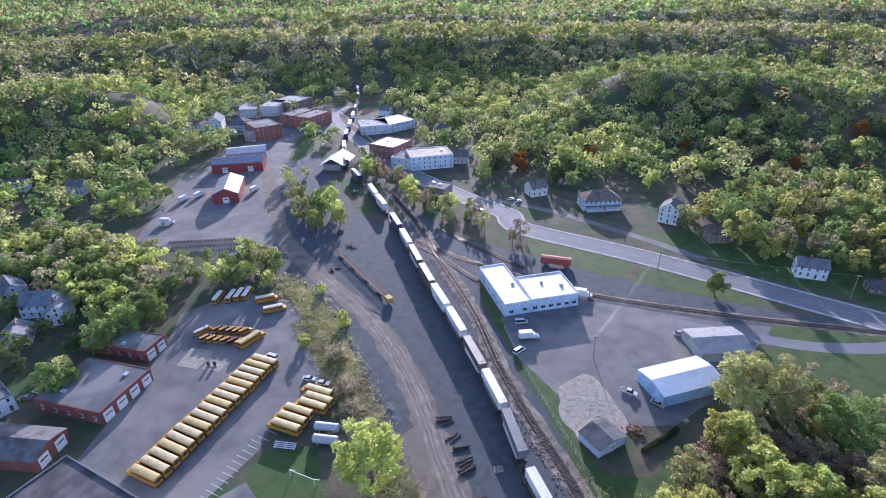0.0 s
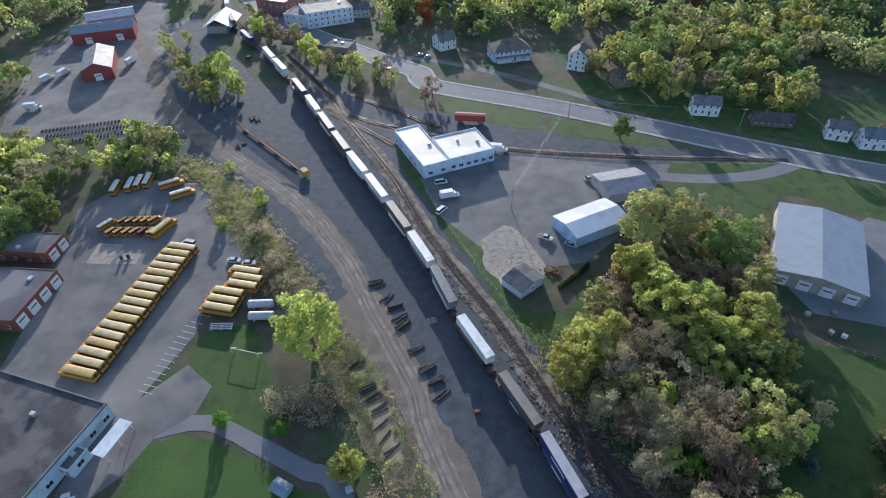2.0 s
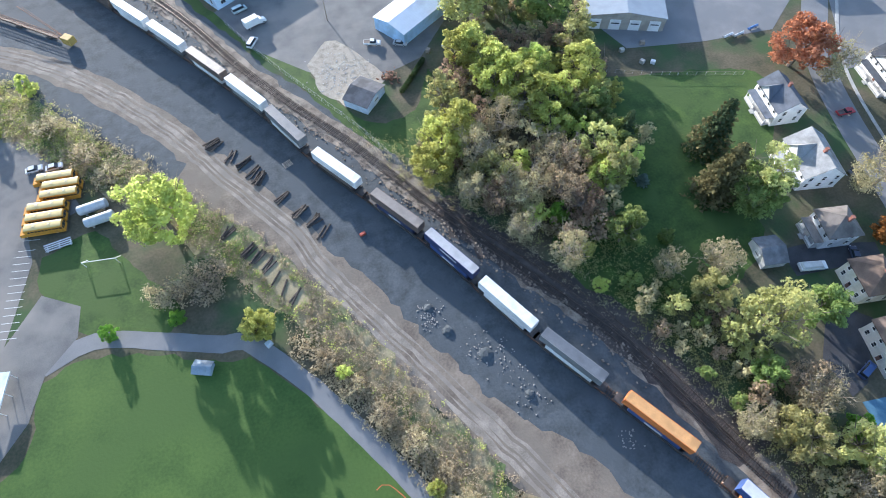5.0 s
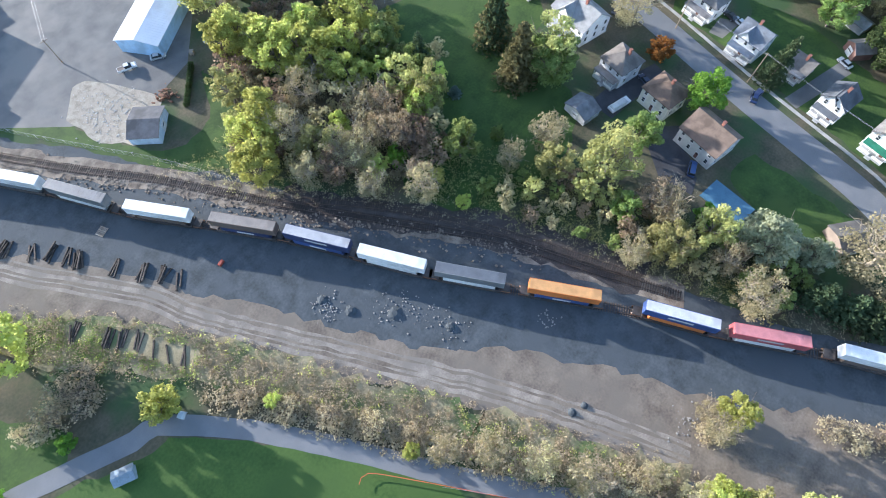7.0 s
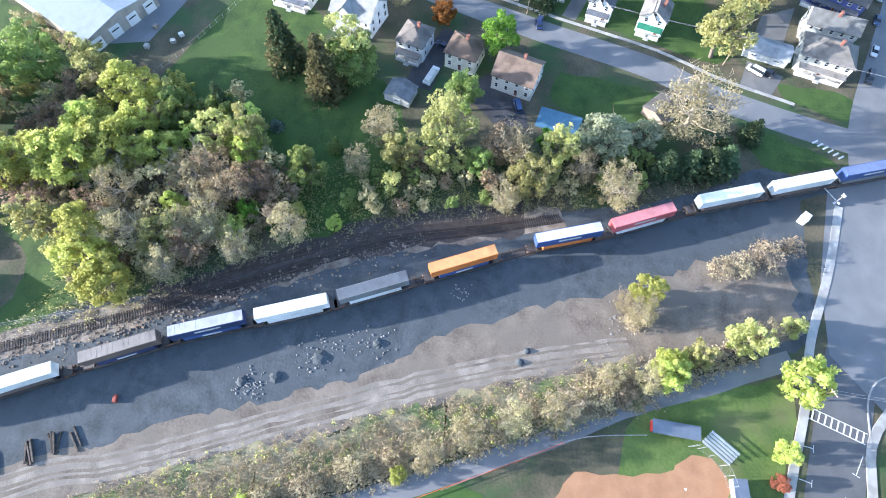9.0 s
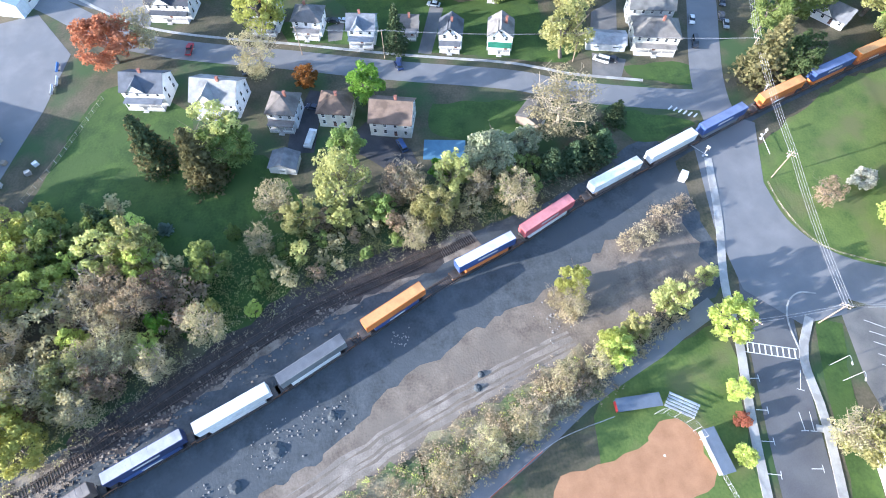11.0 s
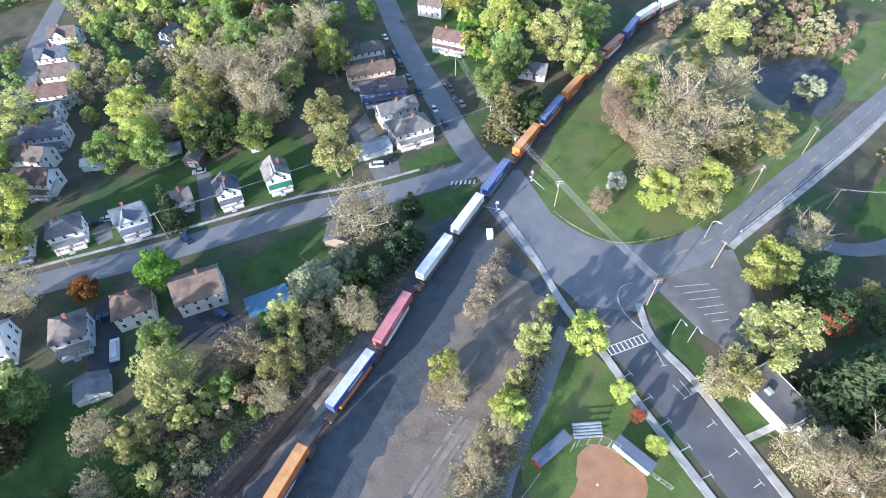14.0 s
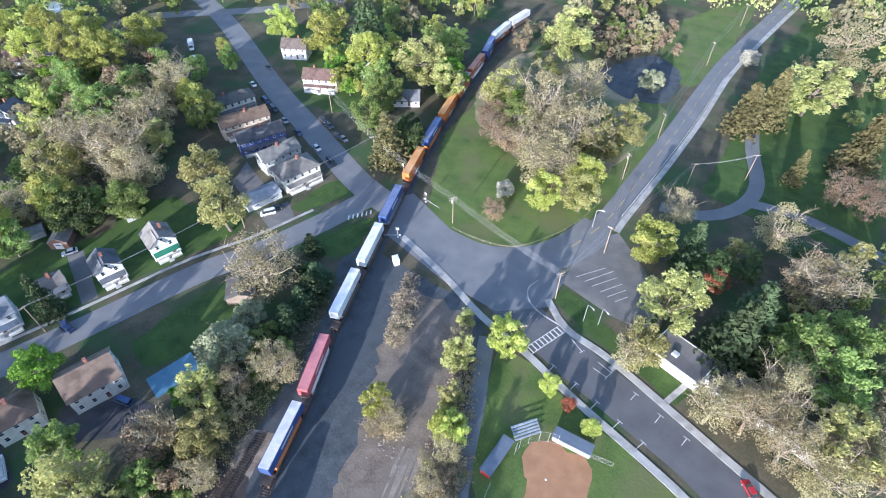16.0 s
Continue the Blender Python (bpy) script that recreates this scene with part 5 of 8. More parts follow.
def triangles(name, corners, mat):
    me = bpy.data.meshes.new(name)
    n = len(corners) // 3
    me.vertices.add(n * 3)
    me.vertices.foreach_set("co", corners.astype(np.float32).ravel())
    me.loops.add(n * 3)
    me.loops.foreach_set("vertex_index", np.arange(n * 3, dtype=np.int32))
    me.polygons.add(n)
    me.polygons.foreach_set("loop_start", np.arange(0, n * 3, 3, dtype=np.int32))
    me.materials.append(mat)
    me.update(calc_edges=True)
    return me


LEAVES = {
    "yellow": leaf_material("yellow_green_leaves", (0.36, 0.4, 0.11), (0.74, 0.76, 0.27), 0.6),
    "green": leaf_material("fresh_green_leaves", (0.18, 0.255, 0.078), (0.4, 0.49, 0.18), 0.5),
    "bright": leaf_material("bright_green_leaves", (0.15, 0.28, 0.045), (0.29, 0.45, 0.09), 0.45, 0.15),
    "olive": leaf_material("olive_leaves", (0.3, 0.31, 0.12), (0.64, 0.62, 0.28), 0.54),
    "dark": leaf_material("dark_green_leaves", (0.065, 0.1, 0.042), (0.15, 0.2, 0.085), 0.35),
    "bare": leaf_material("opening_buds", (0.3, 0.265, 0.15), (0.56, 0.5, 0.31), 0.48),
    "pink": leaf_material("reddish_buds", (0.28, 0.205, 0.135), (0.5, 0.385, 0.27), 0.45),
    "red": leaf_material("copper_red_leaves", (0.36, 0.15, 0.085), (0.6, 0.29, 0.17), 0.45, 0.12),
    "orange": leaf_material("orange_brown_leaves", (0.24, 0.11, 0.03), (0.4, 0.2, 0.06), 0.35, 0.12),
    "silver": leaf_material("silvery_leaves", (0.3, 0.34, 0.21), (0.54, 0.57, 0.4), 0.4, 0.1),
    "bluish": leaf_material("blue_green_needles", (0.12, 0.17, 0.14), (0.24, 0.31, 0.27), 0.25, 0.1),
    "blossom": leaf_material("white_blossom", (0.4, 0.4, 0.33), (0.62, 0.6, 0.52), 0.3, 0.1),
    "conifer": leaf_material("spruce_needles", (0.055, 0.09, 0.05), (0.13, 0.17, 0.085), 0.25),
    "brown_conifer": leaf_material("tawny_spruce_needles", (0.12, 0.12, 0.055), (0.27, 0.24, 0.12), 0.3),
    "brush": leaf_material("dry_brush", (0.34, 0.28, 0.18), (0.62, 0.53, 0.37), 0.45),
}


def limbs(rng, height, radius, bare):
    """A tapered trunk that splits into limbs, branches and, on bare trees, twigs; unit crown radius scaled up."""
    s, tips = Shape(), []
    fork = height * rng.uniform(0.22, 0.34)
    r = 0.02 * height + 0.05
    lean = Vector((rng.normal() * 0.3, rng.normal() * 0.3, fork))
    s.tube((0, 0, -0.3), lean, r * 1.25, r * 0.9, 7, caps=False)
    leader = lean + Vector((rng.normal() * 0.5, rng.normal() * 0.5, height * 0.42))
    s.tube(lean, leader, r * 0.8, r * 0.25, 5, caps=False)
    for i in range(9 if bare else 6):
        a = 2 * math.pi * (i + rng.uniform(0, 0.8)) / (9 if bare else 6)
        base = lean.lerp(leader, rng.uniform(0, 0.7))
        reach = radius * rng.uniform(0.6, 0.95)
        tip = Vector((reach * math.cos(a), reach * math.sin(a), base.z + (height - base.z) * rng.uniform(0.35, 0.8)))
        knee = base.lerp(tip, 0.5) + Vector((0, 0, -0.06 * height))
        s.tube(base, knee, r * 0.45, r * 0.3, 4, caps=False).tube(knee, tip, r * 0.3, r * 0.1, 4, caps=False)
        for _ in range(7 if bare else 3):
            start = base.lerp(tip, rng.uniform(0.3, 0.9))
            end = start + Vector((rng.normal(), rng.normal(), abs(rng.normal()) + 0.35)) * radius * 0.24
            s.tube(start, end, r * 0.16, r * 0.05, 3, caps=False)
            tips.append(end)
            if bare:
                for _ in range(4):
                    t = start.lerp(end, rng.uniform(0.3, 1))
                    s.tube(t, t + Vector((rng.normal(), rng.normal(), abs(rng.normal()) + 0.3)) * radius * 0.13, r * 0.07, r * 0.03, 3, caps=False)
    return s


def tree_meshes(kind, seed, big=False):
    """Meshes of a tree with a crown radius of 5 m."""
    rng = np.random.default_rng(seed)
    R = 5.0
    if kind in ("conifer", "brown_conifer", "bluish"):
        H = 17.0 if kind != "bluish" else 8.0
        trunk = Shape().tube((0, 0, -0.3), (0, 0, H * 0.95), 0.34, 0.05, 7, caps=False)
        corners = []
        tiers = 17
        for k in range(tiers):
            z = H * (0.08 + 0.9 * k / tiers)
            reach = R * 0.86 * (1 - k / tiers) ** 0.85 + 0.3
            n = int(6 + 8 * (1 - k / tiers))
            for j in range(n):
                a = 2 * math.pi * (j + rng.uniform(-0.3, 0.3)) / n + k
                out = reach * rng.uniform(0.75, 1.12)
                blobs = [(out * f * math.cos(a), out * f * math.sin(a), z - 0.28 * out * f, 0.22 + 0.12 * out * (1 - abs(f - 0.6))) for f in (0.3, 0.55, 0.8, 1.0)]
                corners.append(leaf_cloud(rng, blobs, 13, 0.62, 0.2))
        return trunk, np.concatenate(corners), H
    H = {"yellow": 13, "green": 12.5, "bright": 11.5, "olive": 14, "dark": 11, "bare": 13.5, "pink": 12, "red": 12, "orange": 10, "silver": 10.5, "blossom": 8, "brush": 7}[kind]
    bare = kind in ("bare", "pink", "brush")
    trunk = limbs(rng, H * 0.9, R, bare)
    blobs = []
    n = 60
    while len(blobs) < n:
        q = rng.uniform(-1, 1, 3)
        if np.linalg.norm(q) > 1 or np.linalg.norm(q) < 0.35:
            continue
        mid = 0.51 * H
        blobs.append((q[0] * R * 0.82, q[1] * R * 0.82, mid + q[2] * (H - mid) * 0.86, rng.uniform(0.11, 0.25) * R))
    count, size = {"olive": (2700, 0.48), "bare": (2500, 0.3), "pink": (2300, 0.32), "brush": (800, 0.4)}.get(kind, (3400, 0.47))
    if big:
        count, size = int(count * 1.6), size * 0.73
    return trunk, leaf_cloud(rng, blobs, count, size), H


_forest = {}
VARIANTS = 3


def tree_kind(kind, big=False):
    key = (kind, big)
    if key not in _forest:
        made = []
        for v in range(VARIANTS):
            trunk, corners, H = tree_meshes(kind, 40 + 7 * v + sum(map(ord, kind)), big)
            made.append((trunk.mesh("trunk", PALEBARK if kind in ("bare", "blossom") else BARK), triangles("crown", corners, LEAVES[kind]), H))
        _forest[key] = made
    return _forest[key]


LOOKS = {
    "yellow": "broad tree in young yellow-green leaf", "green": "rounded tree in fresh green leaf", "bright": "compact bright green tree", "olive": "tall tree in thin olive leaf",
    "dark": "dense dark green tree", "bare": "nearly bare tree with pale branches and buds", "pink": "tree with reddish opening buds", "red": "maple tree with copper-red leaves",
    "orange": "small tree with orange-brown leaves", "silver": "round silvery green tree", "bluish": "small blue-green conifer on grass", "blossom": "small tree in white blossom",
    "conifer": "tall dense dark green spruce", "brown_conifer": "tall dense tawny green spruce", "brush": "tangle of dry tan brush",
}
planted = random.Random(11)
STANDING = []


def tree(kind, x, y, r, squash=1.0):
    """A tree with crown radius r."""
    trunk, crown, H = planted.choice(tree_kind(kind, r > 6.2))
    bush = r < 2.2 or kind == "brush"
    root = thing("bush" if bush else "tree", LOOKS[kind] if not bush else LOOKS[kind].replace("tall ", "").replace("broad ", "").replace("tree", "bush"), "bush" if bush else "tree", Matrix(), "bushes" if bush else "trees")
    k = r / 5.0
    squash *= min(1.0, (5.2 / r) ** 0.4)
    sink = 0.22 * H * k if bush else 0.16 * H * k if r < 3.8 and "conifer" not in kind else 0.0
    root.matrix_basis = Matrix.LocRotScale((x, y, float(height(x, y)) - sink), Euler((0, 0, planted.uniform(0, 6.28))), (k, k, k * squash * planted.uniform(0.9, 1.12)))
    part("trunk", trunk, (), root)
    part("crown", crown, (), root)
    STANDING.append((x, y, r))
    return root


# Trees between the workshops and the yard, and behind the houses.
for kind, spots_ in (
        ("yellow", ((-41.3, 80.0, 10.7), (48.9, 111.1, 7.0), (50.4, 110.7, 7.4), (59.8, 88.5, 8.6), (62.3, 77.5, 6.7), (54.2, 102.1, 7.1), (66.2, 55.2, 4.9), (53.6, 96.7, 8.6), (65.7, 96.5, 7.3), (37.6, 81.9, 7.2), (26.6, 73.2, 6.7), (70.5, 57.0, 5.8), (49.8, 67.5, 3.8), (54.1, 29.5, 2.4), (79.1, 91.0, 8.1), (65.6, 97.6, 6.9), (31.4, 79.9, 7.2), (67.8, 85.0, 6.3), (-24.7, 45.3, 4.5))),
        ("olive", ((82.5, 7.3, 8.5), (64.9, 131.5, 10.5), (58.3, 130.9, 11.0), (37.6, 97.2, 6.2), (75.8, 17.7, 5.8), (74.9, -15.8, 6.4), (40.9, 66.2, 6.4), (102.9, 40.4, 8.5), (75.4, 8.3, 3.9), (83.8, 105.9, 7.4), (70.8, 56.4, 6.7), (68.8, 63.1, 5.9), (83.4, -21.0, 5.7))),
        ("green", ((63.1, 198.7, 5.2), (83.0, 124.3, 9.6), (76.2, 78.4, 5.4), (101.4, 37.2, 8.4), (96.3, 6.2, 6.0), (77.2, -2.4, 4.2), (65.1, 39.3, 5.8), (78.0, 66.3, 5.3), (74.0, 75.9, 6.2), (76.0, 36.0, 2.4))),
        ("bright", ((52.9, 50.9, 3.3), (119.5, -0.0, 6.9), (-58.4, 56.6, 2.4), (-43.0, 55.0, 2.3), (89.5, -18.4, 3.3))),
        ("bare", ((49.7, 81.0, 6.6), (57.3, 64.9, 6.9), (48.6, 38.0, 5.5), (45.0, 57.2, 6.3), (81.5, 24.4, 6.0), (80.5, -27.7, 5.0), (76.0, -36.4, 6.5), (101.7, -53.7, 11.6), (33.6, 62.6, 4.9), (41.3, 48.0, 4.8), (68.0, -9.9, 4.4), (38.9, 72.9, 6.8), (43.5, 61.6, 6.4), (52.6, 59.1, 5.6), (70.7, 27.6, 4.2), (81.4, -10.3, 5.6))),
        ("pink", ((56.1, 55.3, 6.3), (58.8, 49.5, 5.6), (82.8, -7.2, 6.0), (39.4, 58.4, 5.5), (61.5, 62.0, 5.7))),
        ("red", ((144.7, 77.7, 10.5),)), ("orange", ((127.5, 17.7, 4.3),)),
        ("silver", ((90.9, -31.7, 8.2), (95.0, -42.7, 5.0))), ("bluish", ((79.7, 53.8, 3.0), (98.1, -39.8, 3.5))),
        ("conifer", ((101.2, 57.6, 5.8), (79.0, 66.3, 4.6))),
        ("brown_conifer", ((102.5, 58.4, 7.1), (94.6, 44.0, 7.0), (94.5, 43.9, 6.2)))):
    for x, y, r in spots_:
        tree(kind, x, y, r)

for x, y, r in ((87.3, -48.5, 5.5), (88.9, -54.7, 5.3), (90.0, -59.1, 5.7), (92.1, -63.5, 5.8), (96.9, -63.2, 4.3), (103.1, -70.8, 4.4)):
    tree("conifer", x, y, r, 0.55)

# Trees about the station and beside the far track.
for kind, spots_ in (("yellow", ((-125.3, 242.8, 6.8), (-116.0, 230.7, 5.3), (-125.6, 222.3, 5.8), (-85.0, 265.2, 5.3), (-95.4, 280.3, 4.2), (-133.2, 314.4, 5.6))), ("olive", ((-151.6, 250.7, 6.6), (-138.1, 231.2, 6.1), (-122.5, 305.0, 4.7))), ("green", ((-134.6, 244.5, 6.4), (-221.0, 507.8, 6.5), (-245.8, 238.1, 7.0)))):
    for x, y, r in spots_:
        tree(kind, x, y, r)

# Bright trees between the garages and the houses behind.
for (x, y), r in ((((-149.4, 131.2), 6.0), ((-151.7, 121.0), 6.5), ((-155.1, 111.9), 7.0), ((-151.9, 88.0), 5.5), ((-149.8, 92.5), 4.5))):
    tree("green", x, y, r)

# Trees among the gardens at the end of the street.
for kind, spots_ in (("yellow", ((189.5, 60.6, 8.4), (200.0, 29.2, 7.5))), ("green", ((197.8, 45.4, 8.0), (205.5, 68.3, 8.3))), ("olive", ((172.7, 64.3, 7.1), (182.1, 53.7, 6.4))), ("bare", ((179.5, 37.4, 6.3), (150.5, 68.7, 5.9)))):
    for x, y, r in spots_:
        tree(kind, x, y, r)

# Trees round the junction and the streets.
for kind, spots_ in (
        ("bare", ((84.7, -171.3, 12.6), (66.5, -161.5, 13.9), (73.0, -148.3, 11.8), (64.0, -141.1, 11.0), (80.2, -195.6, 10.4), (-20.4, -103.0, 8.0), (-12.7, -98.6, 6.3), (23.3, -152.0, 6.5), (170.2, -53.9, 11.2), (184.7, -23.1, 8.4), (180.4, -56.6, 12.7), (193.7, -72.9, 11.4), (169.1, -51.6, 9.2), (-4.0, -159.8, 7.9), (-19.5, -144.2, 11.1), (7.8, -290.4, 13.4), (133.7, 31.6, 8.0), (193.1, -53.7, 10.2), (196.9, -52.0, 11.2), (213.1, -94.7, 10.1))),
        ("olive", ((50.0, -139.1, 7.4), (58.8, -162.4, 10.1), (104.3, -173.1, 9.4), (55.3, -180.0, 9.2), (10.0, -112.0, 10.1), (10.0, -96.8, 6.3), (152.0, -68.2, 9.1), (131.3, -61.3, 9.0), (9.3, -247.2, 14.4), (44.1, -67.1, 4.9), (38.8, -57.3, 3.9), (50.7, -79.0, 3.1), (191.7, -38.1, 8.8), (185.2, -70.8, 6.7), (139.9, -165.4, 12.3), (-33.7, -99.5, 9.1), (214.9, 18.3, 10.7), (126.4, -164.8, 8.1), (105.3, -228.1, 12.5))),
        ("yellow", ((23.0, -132.0, 8.0), (59.5, -131.6, 6.8), (53.4, -145.1, 7.9), (37.7, -78.9, 6.0), (197.3, -15.5, 9.9), (180.2, -12.2, 8.2), (174.3, 28.5, 8.1), (153.9, 32.4, 9.4), (255.9, -86.3, 12.8), (280.6, -82.4, 8.9), (291.5, -70.4, 9.0), (191.2, -91.8, 8.0), (178.7, -31.2, 8.3), (223.9, -159.1, 8.7), (198.3, -162.5, 11.6), (167.8, -160.3, 10.3), (33.6, -51.9, 4.3), (50.9, -45.7, 4.6), (23.0, -76.0, 3.0), (10.2, -73.0, 2.9))),
        ("green", ((172.9, -31.2, 8.1), (91.0, -161.3, 7.6), (178.8, -1.8, 7.0), (172.0, -13.9, 6.9), (164.8, -46.2, 5.7), (185.2, -89.7, 8.3), (-19.9, -117.7, 10.0), (-27.5, -129.1, 9.1), (-28.5, -114.5, 8.6), (220.5, -66.4, 9.8), (247.8, -67.8, 8.1), (222.0, -110.2, 5.8), (218.2, -124.0, 4.9), (159.7, -45.1, 7.5), (149.0, -148.7, 8.2), (135.6, -127.3, 7.4), (141.1, -144.4, 8.8), (146.4, -191.3, 9.7))),
        ("bright", ((92.7, -168.2, 6.0), (131.2, -172.1, 7.5), (129.2, -171.9, 7.4), (174.5, -144.3, 4.5), (97.9, -170.7, 5.6))),
        ("dark", ((120.4, -134.7, 6.1), (166.1, -31.8, 8.7), (6.4, -134.5, 6.7), (-10.8, -113.4, 7.4), (115.3, -129.3, 6.3))),
        ("conifer", ((-7.9, -120.5, 8.7), (182.7, -175.6, 11.6), (-6.8, -110.7, 8.9), (13.2, -136.5, 5.6), (140.5, -10.3, 4.7))),
        ("brown_conifer", ((24.6, -219.2, 8.4), (18.7, -230.7, 8.8), (-14.4, -217.6, 9.5), (116.0, -118.5, 8.4), (-0.3, -198.7, 4.2))),
        ("pink", ((96.6, -155.2, 7.5), (69.4, -117.7, 4.4), (-16.5, -144.6, 8.6), (-14.9, -195.5, 7.4), (88.2, -151.9, 7.3), (-24.3, -193.9, 8.3))),
        ("red", ((17.2, -75.5, 2.1), (3.3, -133.1, 4.1))), ("blossom", ((73.6, -130.1, 4.0), (39.4, -275.8, 5.2))), ("silver", ((64.2, -225.7, 6.1),))):
    for x, y, r in spots_:
        tree(kind, x, y, r)

for x, y, r in ((-9.5, -92.5, 7.5), (-17.0, -94.5, 7.0), (-25.4, -92.0, 7.5), (-33.0, -90.0, 7.0), (11.5, -94.2, 5.5), (-20.0, -107.5, 7.0), (-36.0, -100.0, 7.0)):
    tree("bare", x, y, r)

# Brush along the footpath and by the crossing.
for kind, spots_ in (
        ("brush", ((-42.9, 61.7, 5.0), (-35.8, 59.5, 5.0), (-33.2, 63.8, 5.6), (-38.0, 65.5, 4.6), (-47.0, 63.0, 4.2), (67.8, -74.3, 5.2), (62.3, -63.2, 3.9), (64.1, -68.1, 4.3), (72.4, -80.7, 3.6), (-8.7, 25.7, 3.7), (-3.8, 17.9, 3.9), (0.7, 10.0, 3.6), (4.8, 1.9, 3.1), (-12.9, 34.4, 3.3), (28.7, -42.3, 4.6), (26.1, -37.7, 4.6), (23.1, -31.5, 5.0), (45.2, -44.3, 4.0), (-61.9, 112.5, 5.4), (-56.6, 103.9, 4.5), (-71.7, 127.5, 4.7))),
        ("bare", ((6.9, -4.9, 4.1), (13.1, -11.6, 4.3), (17.5, -20.6, 4.6), (20.9, -28.9, 4.8), (30.6, -39.6, 3.7), (31.9, -47.5, 4.0), (47.7, -72.9, 3.6), (46.0, -44.9, 4.1), (48.6, -41.9, 3.3))),
        ("yellow", ((2.3, 0.2, 2.2), (35.3, -51.4, 4.6), (-9.6, 29.6, 2.1), (-77.2, 145.6, 3.4), (-96.2, 165.9, 2.3), (-86.6, 130.9, 2.9), (-24.8, 45.6, 3.7)))):
    for x, y, r in spots_:
        tree(kind, x, y, r)


def grove(outline, kinds, gap, rmin, rmax, seed, limit, label="mixed spring woodland of crowded trees"):
    """Fills an outline with crowded trees, one mesh a tone and one for the stems."""
    rng = random.Random(seed)
    nrng = np.random.default_rng(seed)
    xs, ys = [p[0] for p in outline], [p[1] for p in outline]
    placed, tries = 0, 0
    clouds, stems = {}, Shape()
    while placed < limit and tries < 6000:
        tries += 1
        x, y = rng.uniform(min(xs), max(xs)), rng.uniform(min(ys), max(ys))
        inside = False
        for (x0, y0), (x1, y1) in zip(outline, outline[1:] + outline[:1]):
            if (y0 > y) != (y1 > y) and x < (x1 - x0) * (y - y0) / (y1 - y0) + x0:
                inside = not inside
        if inside and is_free(x, y) and all(math.hypot(x - a, y - b) > gap for a, b, _ in STANDING):
            kind, r = rng.choice(kinds), rng.uniform(rmin, rmax)
            tall, z0 = r * rng.uniform(1.9, 2.5), float(height(x, y))
            blobs = []
            while len(blobs) < 22:
                q = nrng.uniform(-1, 1, 3)
                if 0.3 < np.linalg.norm(q) < 1:
                    blobs.append((x + q[0] * r * 0.8, y + q[1] * r * 0.8, z0 + tall * (0.52 + 0.4 * q[2]), r * nrng.uniform(0.16, 0.3)))
            sparse = kind in ("bare", "pink")
            clouds.setdefault(kind, []).append(leaf_cloud(nrng, blobs, 440 if sparse else 660, 0.135 * r + 0.04, 0.6, 0.5, 0.75))
            stems.tube((x, y, z0 - 0.3), (x, y, z0 + tall * 0.6), 0.05 * r + 0.05, 0.05, 5, caps=False)
            for k in range(5):
                a = rng.uniform(0, 6.28)
                stems.tube((x, y, z0 + tall * 0.35), (x + r * 0.7 * math.cos(a), y + r * 0.7 * math.sin(a), z0 + tall * rng.uniform(0.6, 0.9)), 0.025 * r, 0.01, 4, caps=False)
            STANDING.append((x, y, r))
            placed += 1
    for kind, cloud in clouds.items():
        tagged(new("woodland", triangles("woodland", np.concatenate(cloud), LEAVES[kind])), label, "woodland", kind="stuff")
    tagged(part("woodland_stems", stems, BARK), "trunks and limbs of crowded woodland trees", "woodland", kind="stuff")


KEEP_OFF = []
for o in scene.objects:
    kind_ = o.name.split(".")[0]
    if o.parent is None and kind_ in ("house", "commercial_building", "barn", "warehouse", "workshop", "garage", "pavilion", "shed", "station_building", "school"):
        c = o.matrix_basis @ Vector((0, 5, 0))
        KEEP_OFF.append((c.x, c.y, 8.0 if kind_ in ("house", "shed", "garage") else 13.0))
for road_line, wide in ((TRACK, 9), (MAIN, 11), (STREET, 8), (CROSS, 8), (CURVE, 8), (SIDING, 6)):
    KEEP_OFF += [(p.x, p.y, wide) for p in spline(road_line, 4)]
KEEP_OFF = np.array(KEEP_OFF)


def is_free(x, y):
    return bool((np.hypot(KEEP_OFF[:, 0] - x, KEEP_OFF[:, 1] - y) > KEEP_OFF[:, 2]).all())


MIXED = ("yellow", "green", "green", "olive", "yellow", "bare", "green")
grove([(-273.0, 169.6), (-274.1, 189.6), (-235.3, 190.8), (-166.9, 172.0), (-138.2, 192.5), (-119.3, 174.4), (-121.6, 164.1), (-157.7, 156.1), (-152.2, 120.1), (-192.5, 126.3), (-240.8, 142.7)], MIXED, 5.6, 4.2, 6.5, 21, 95)
grove([(-602.7, 407.4), (-469.1, 456.5), (-374.1, 447.5), (-268.9, 320.4), (-241.9, 255.5), (-225.3, 207.3), (-274.1, 189.6), (-309.6, 175.0)], MIXED, 7.5, 4.5, 7.0, 22, 130)
grove([(-181.9, 288.4), (-165.0, 303.1), (-129.9, 268.9), (-119.6, 237.1), (-136.4, 233.6)], ("yellow", "green", "olive", "pink"), 5, 3.5, 5.5, 23, 9)
grove([(-158.2, 356.1), (-116.4, 324.6), (-76.6, 279.7), (-28.6, 248.9), (-9.6, 232.6), (-25.0, 223.0), (-73.3, 254.7), (-116.5, 301.7)], ("green", "yellow", "olive", "pink"), 7, 3.0, 5.5, 24, 20)
grove([(56.5, 259.9), (98.3, 334.7), (137.7, 342.8), (204.2, 346.7), (146.0, 218.6), (118.0, 231.6), (96.1, 216.8), (76.2, 238.8)], MIXED, 8.5, 6.0, 9.0, 25, 75)
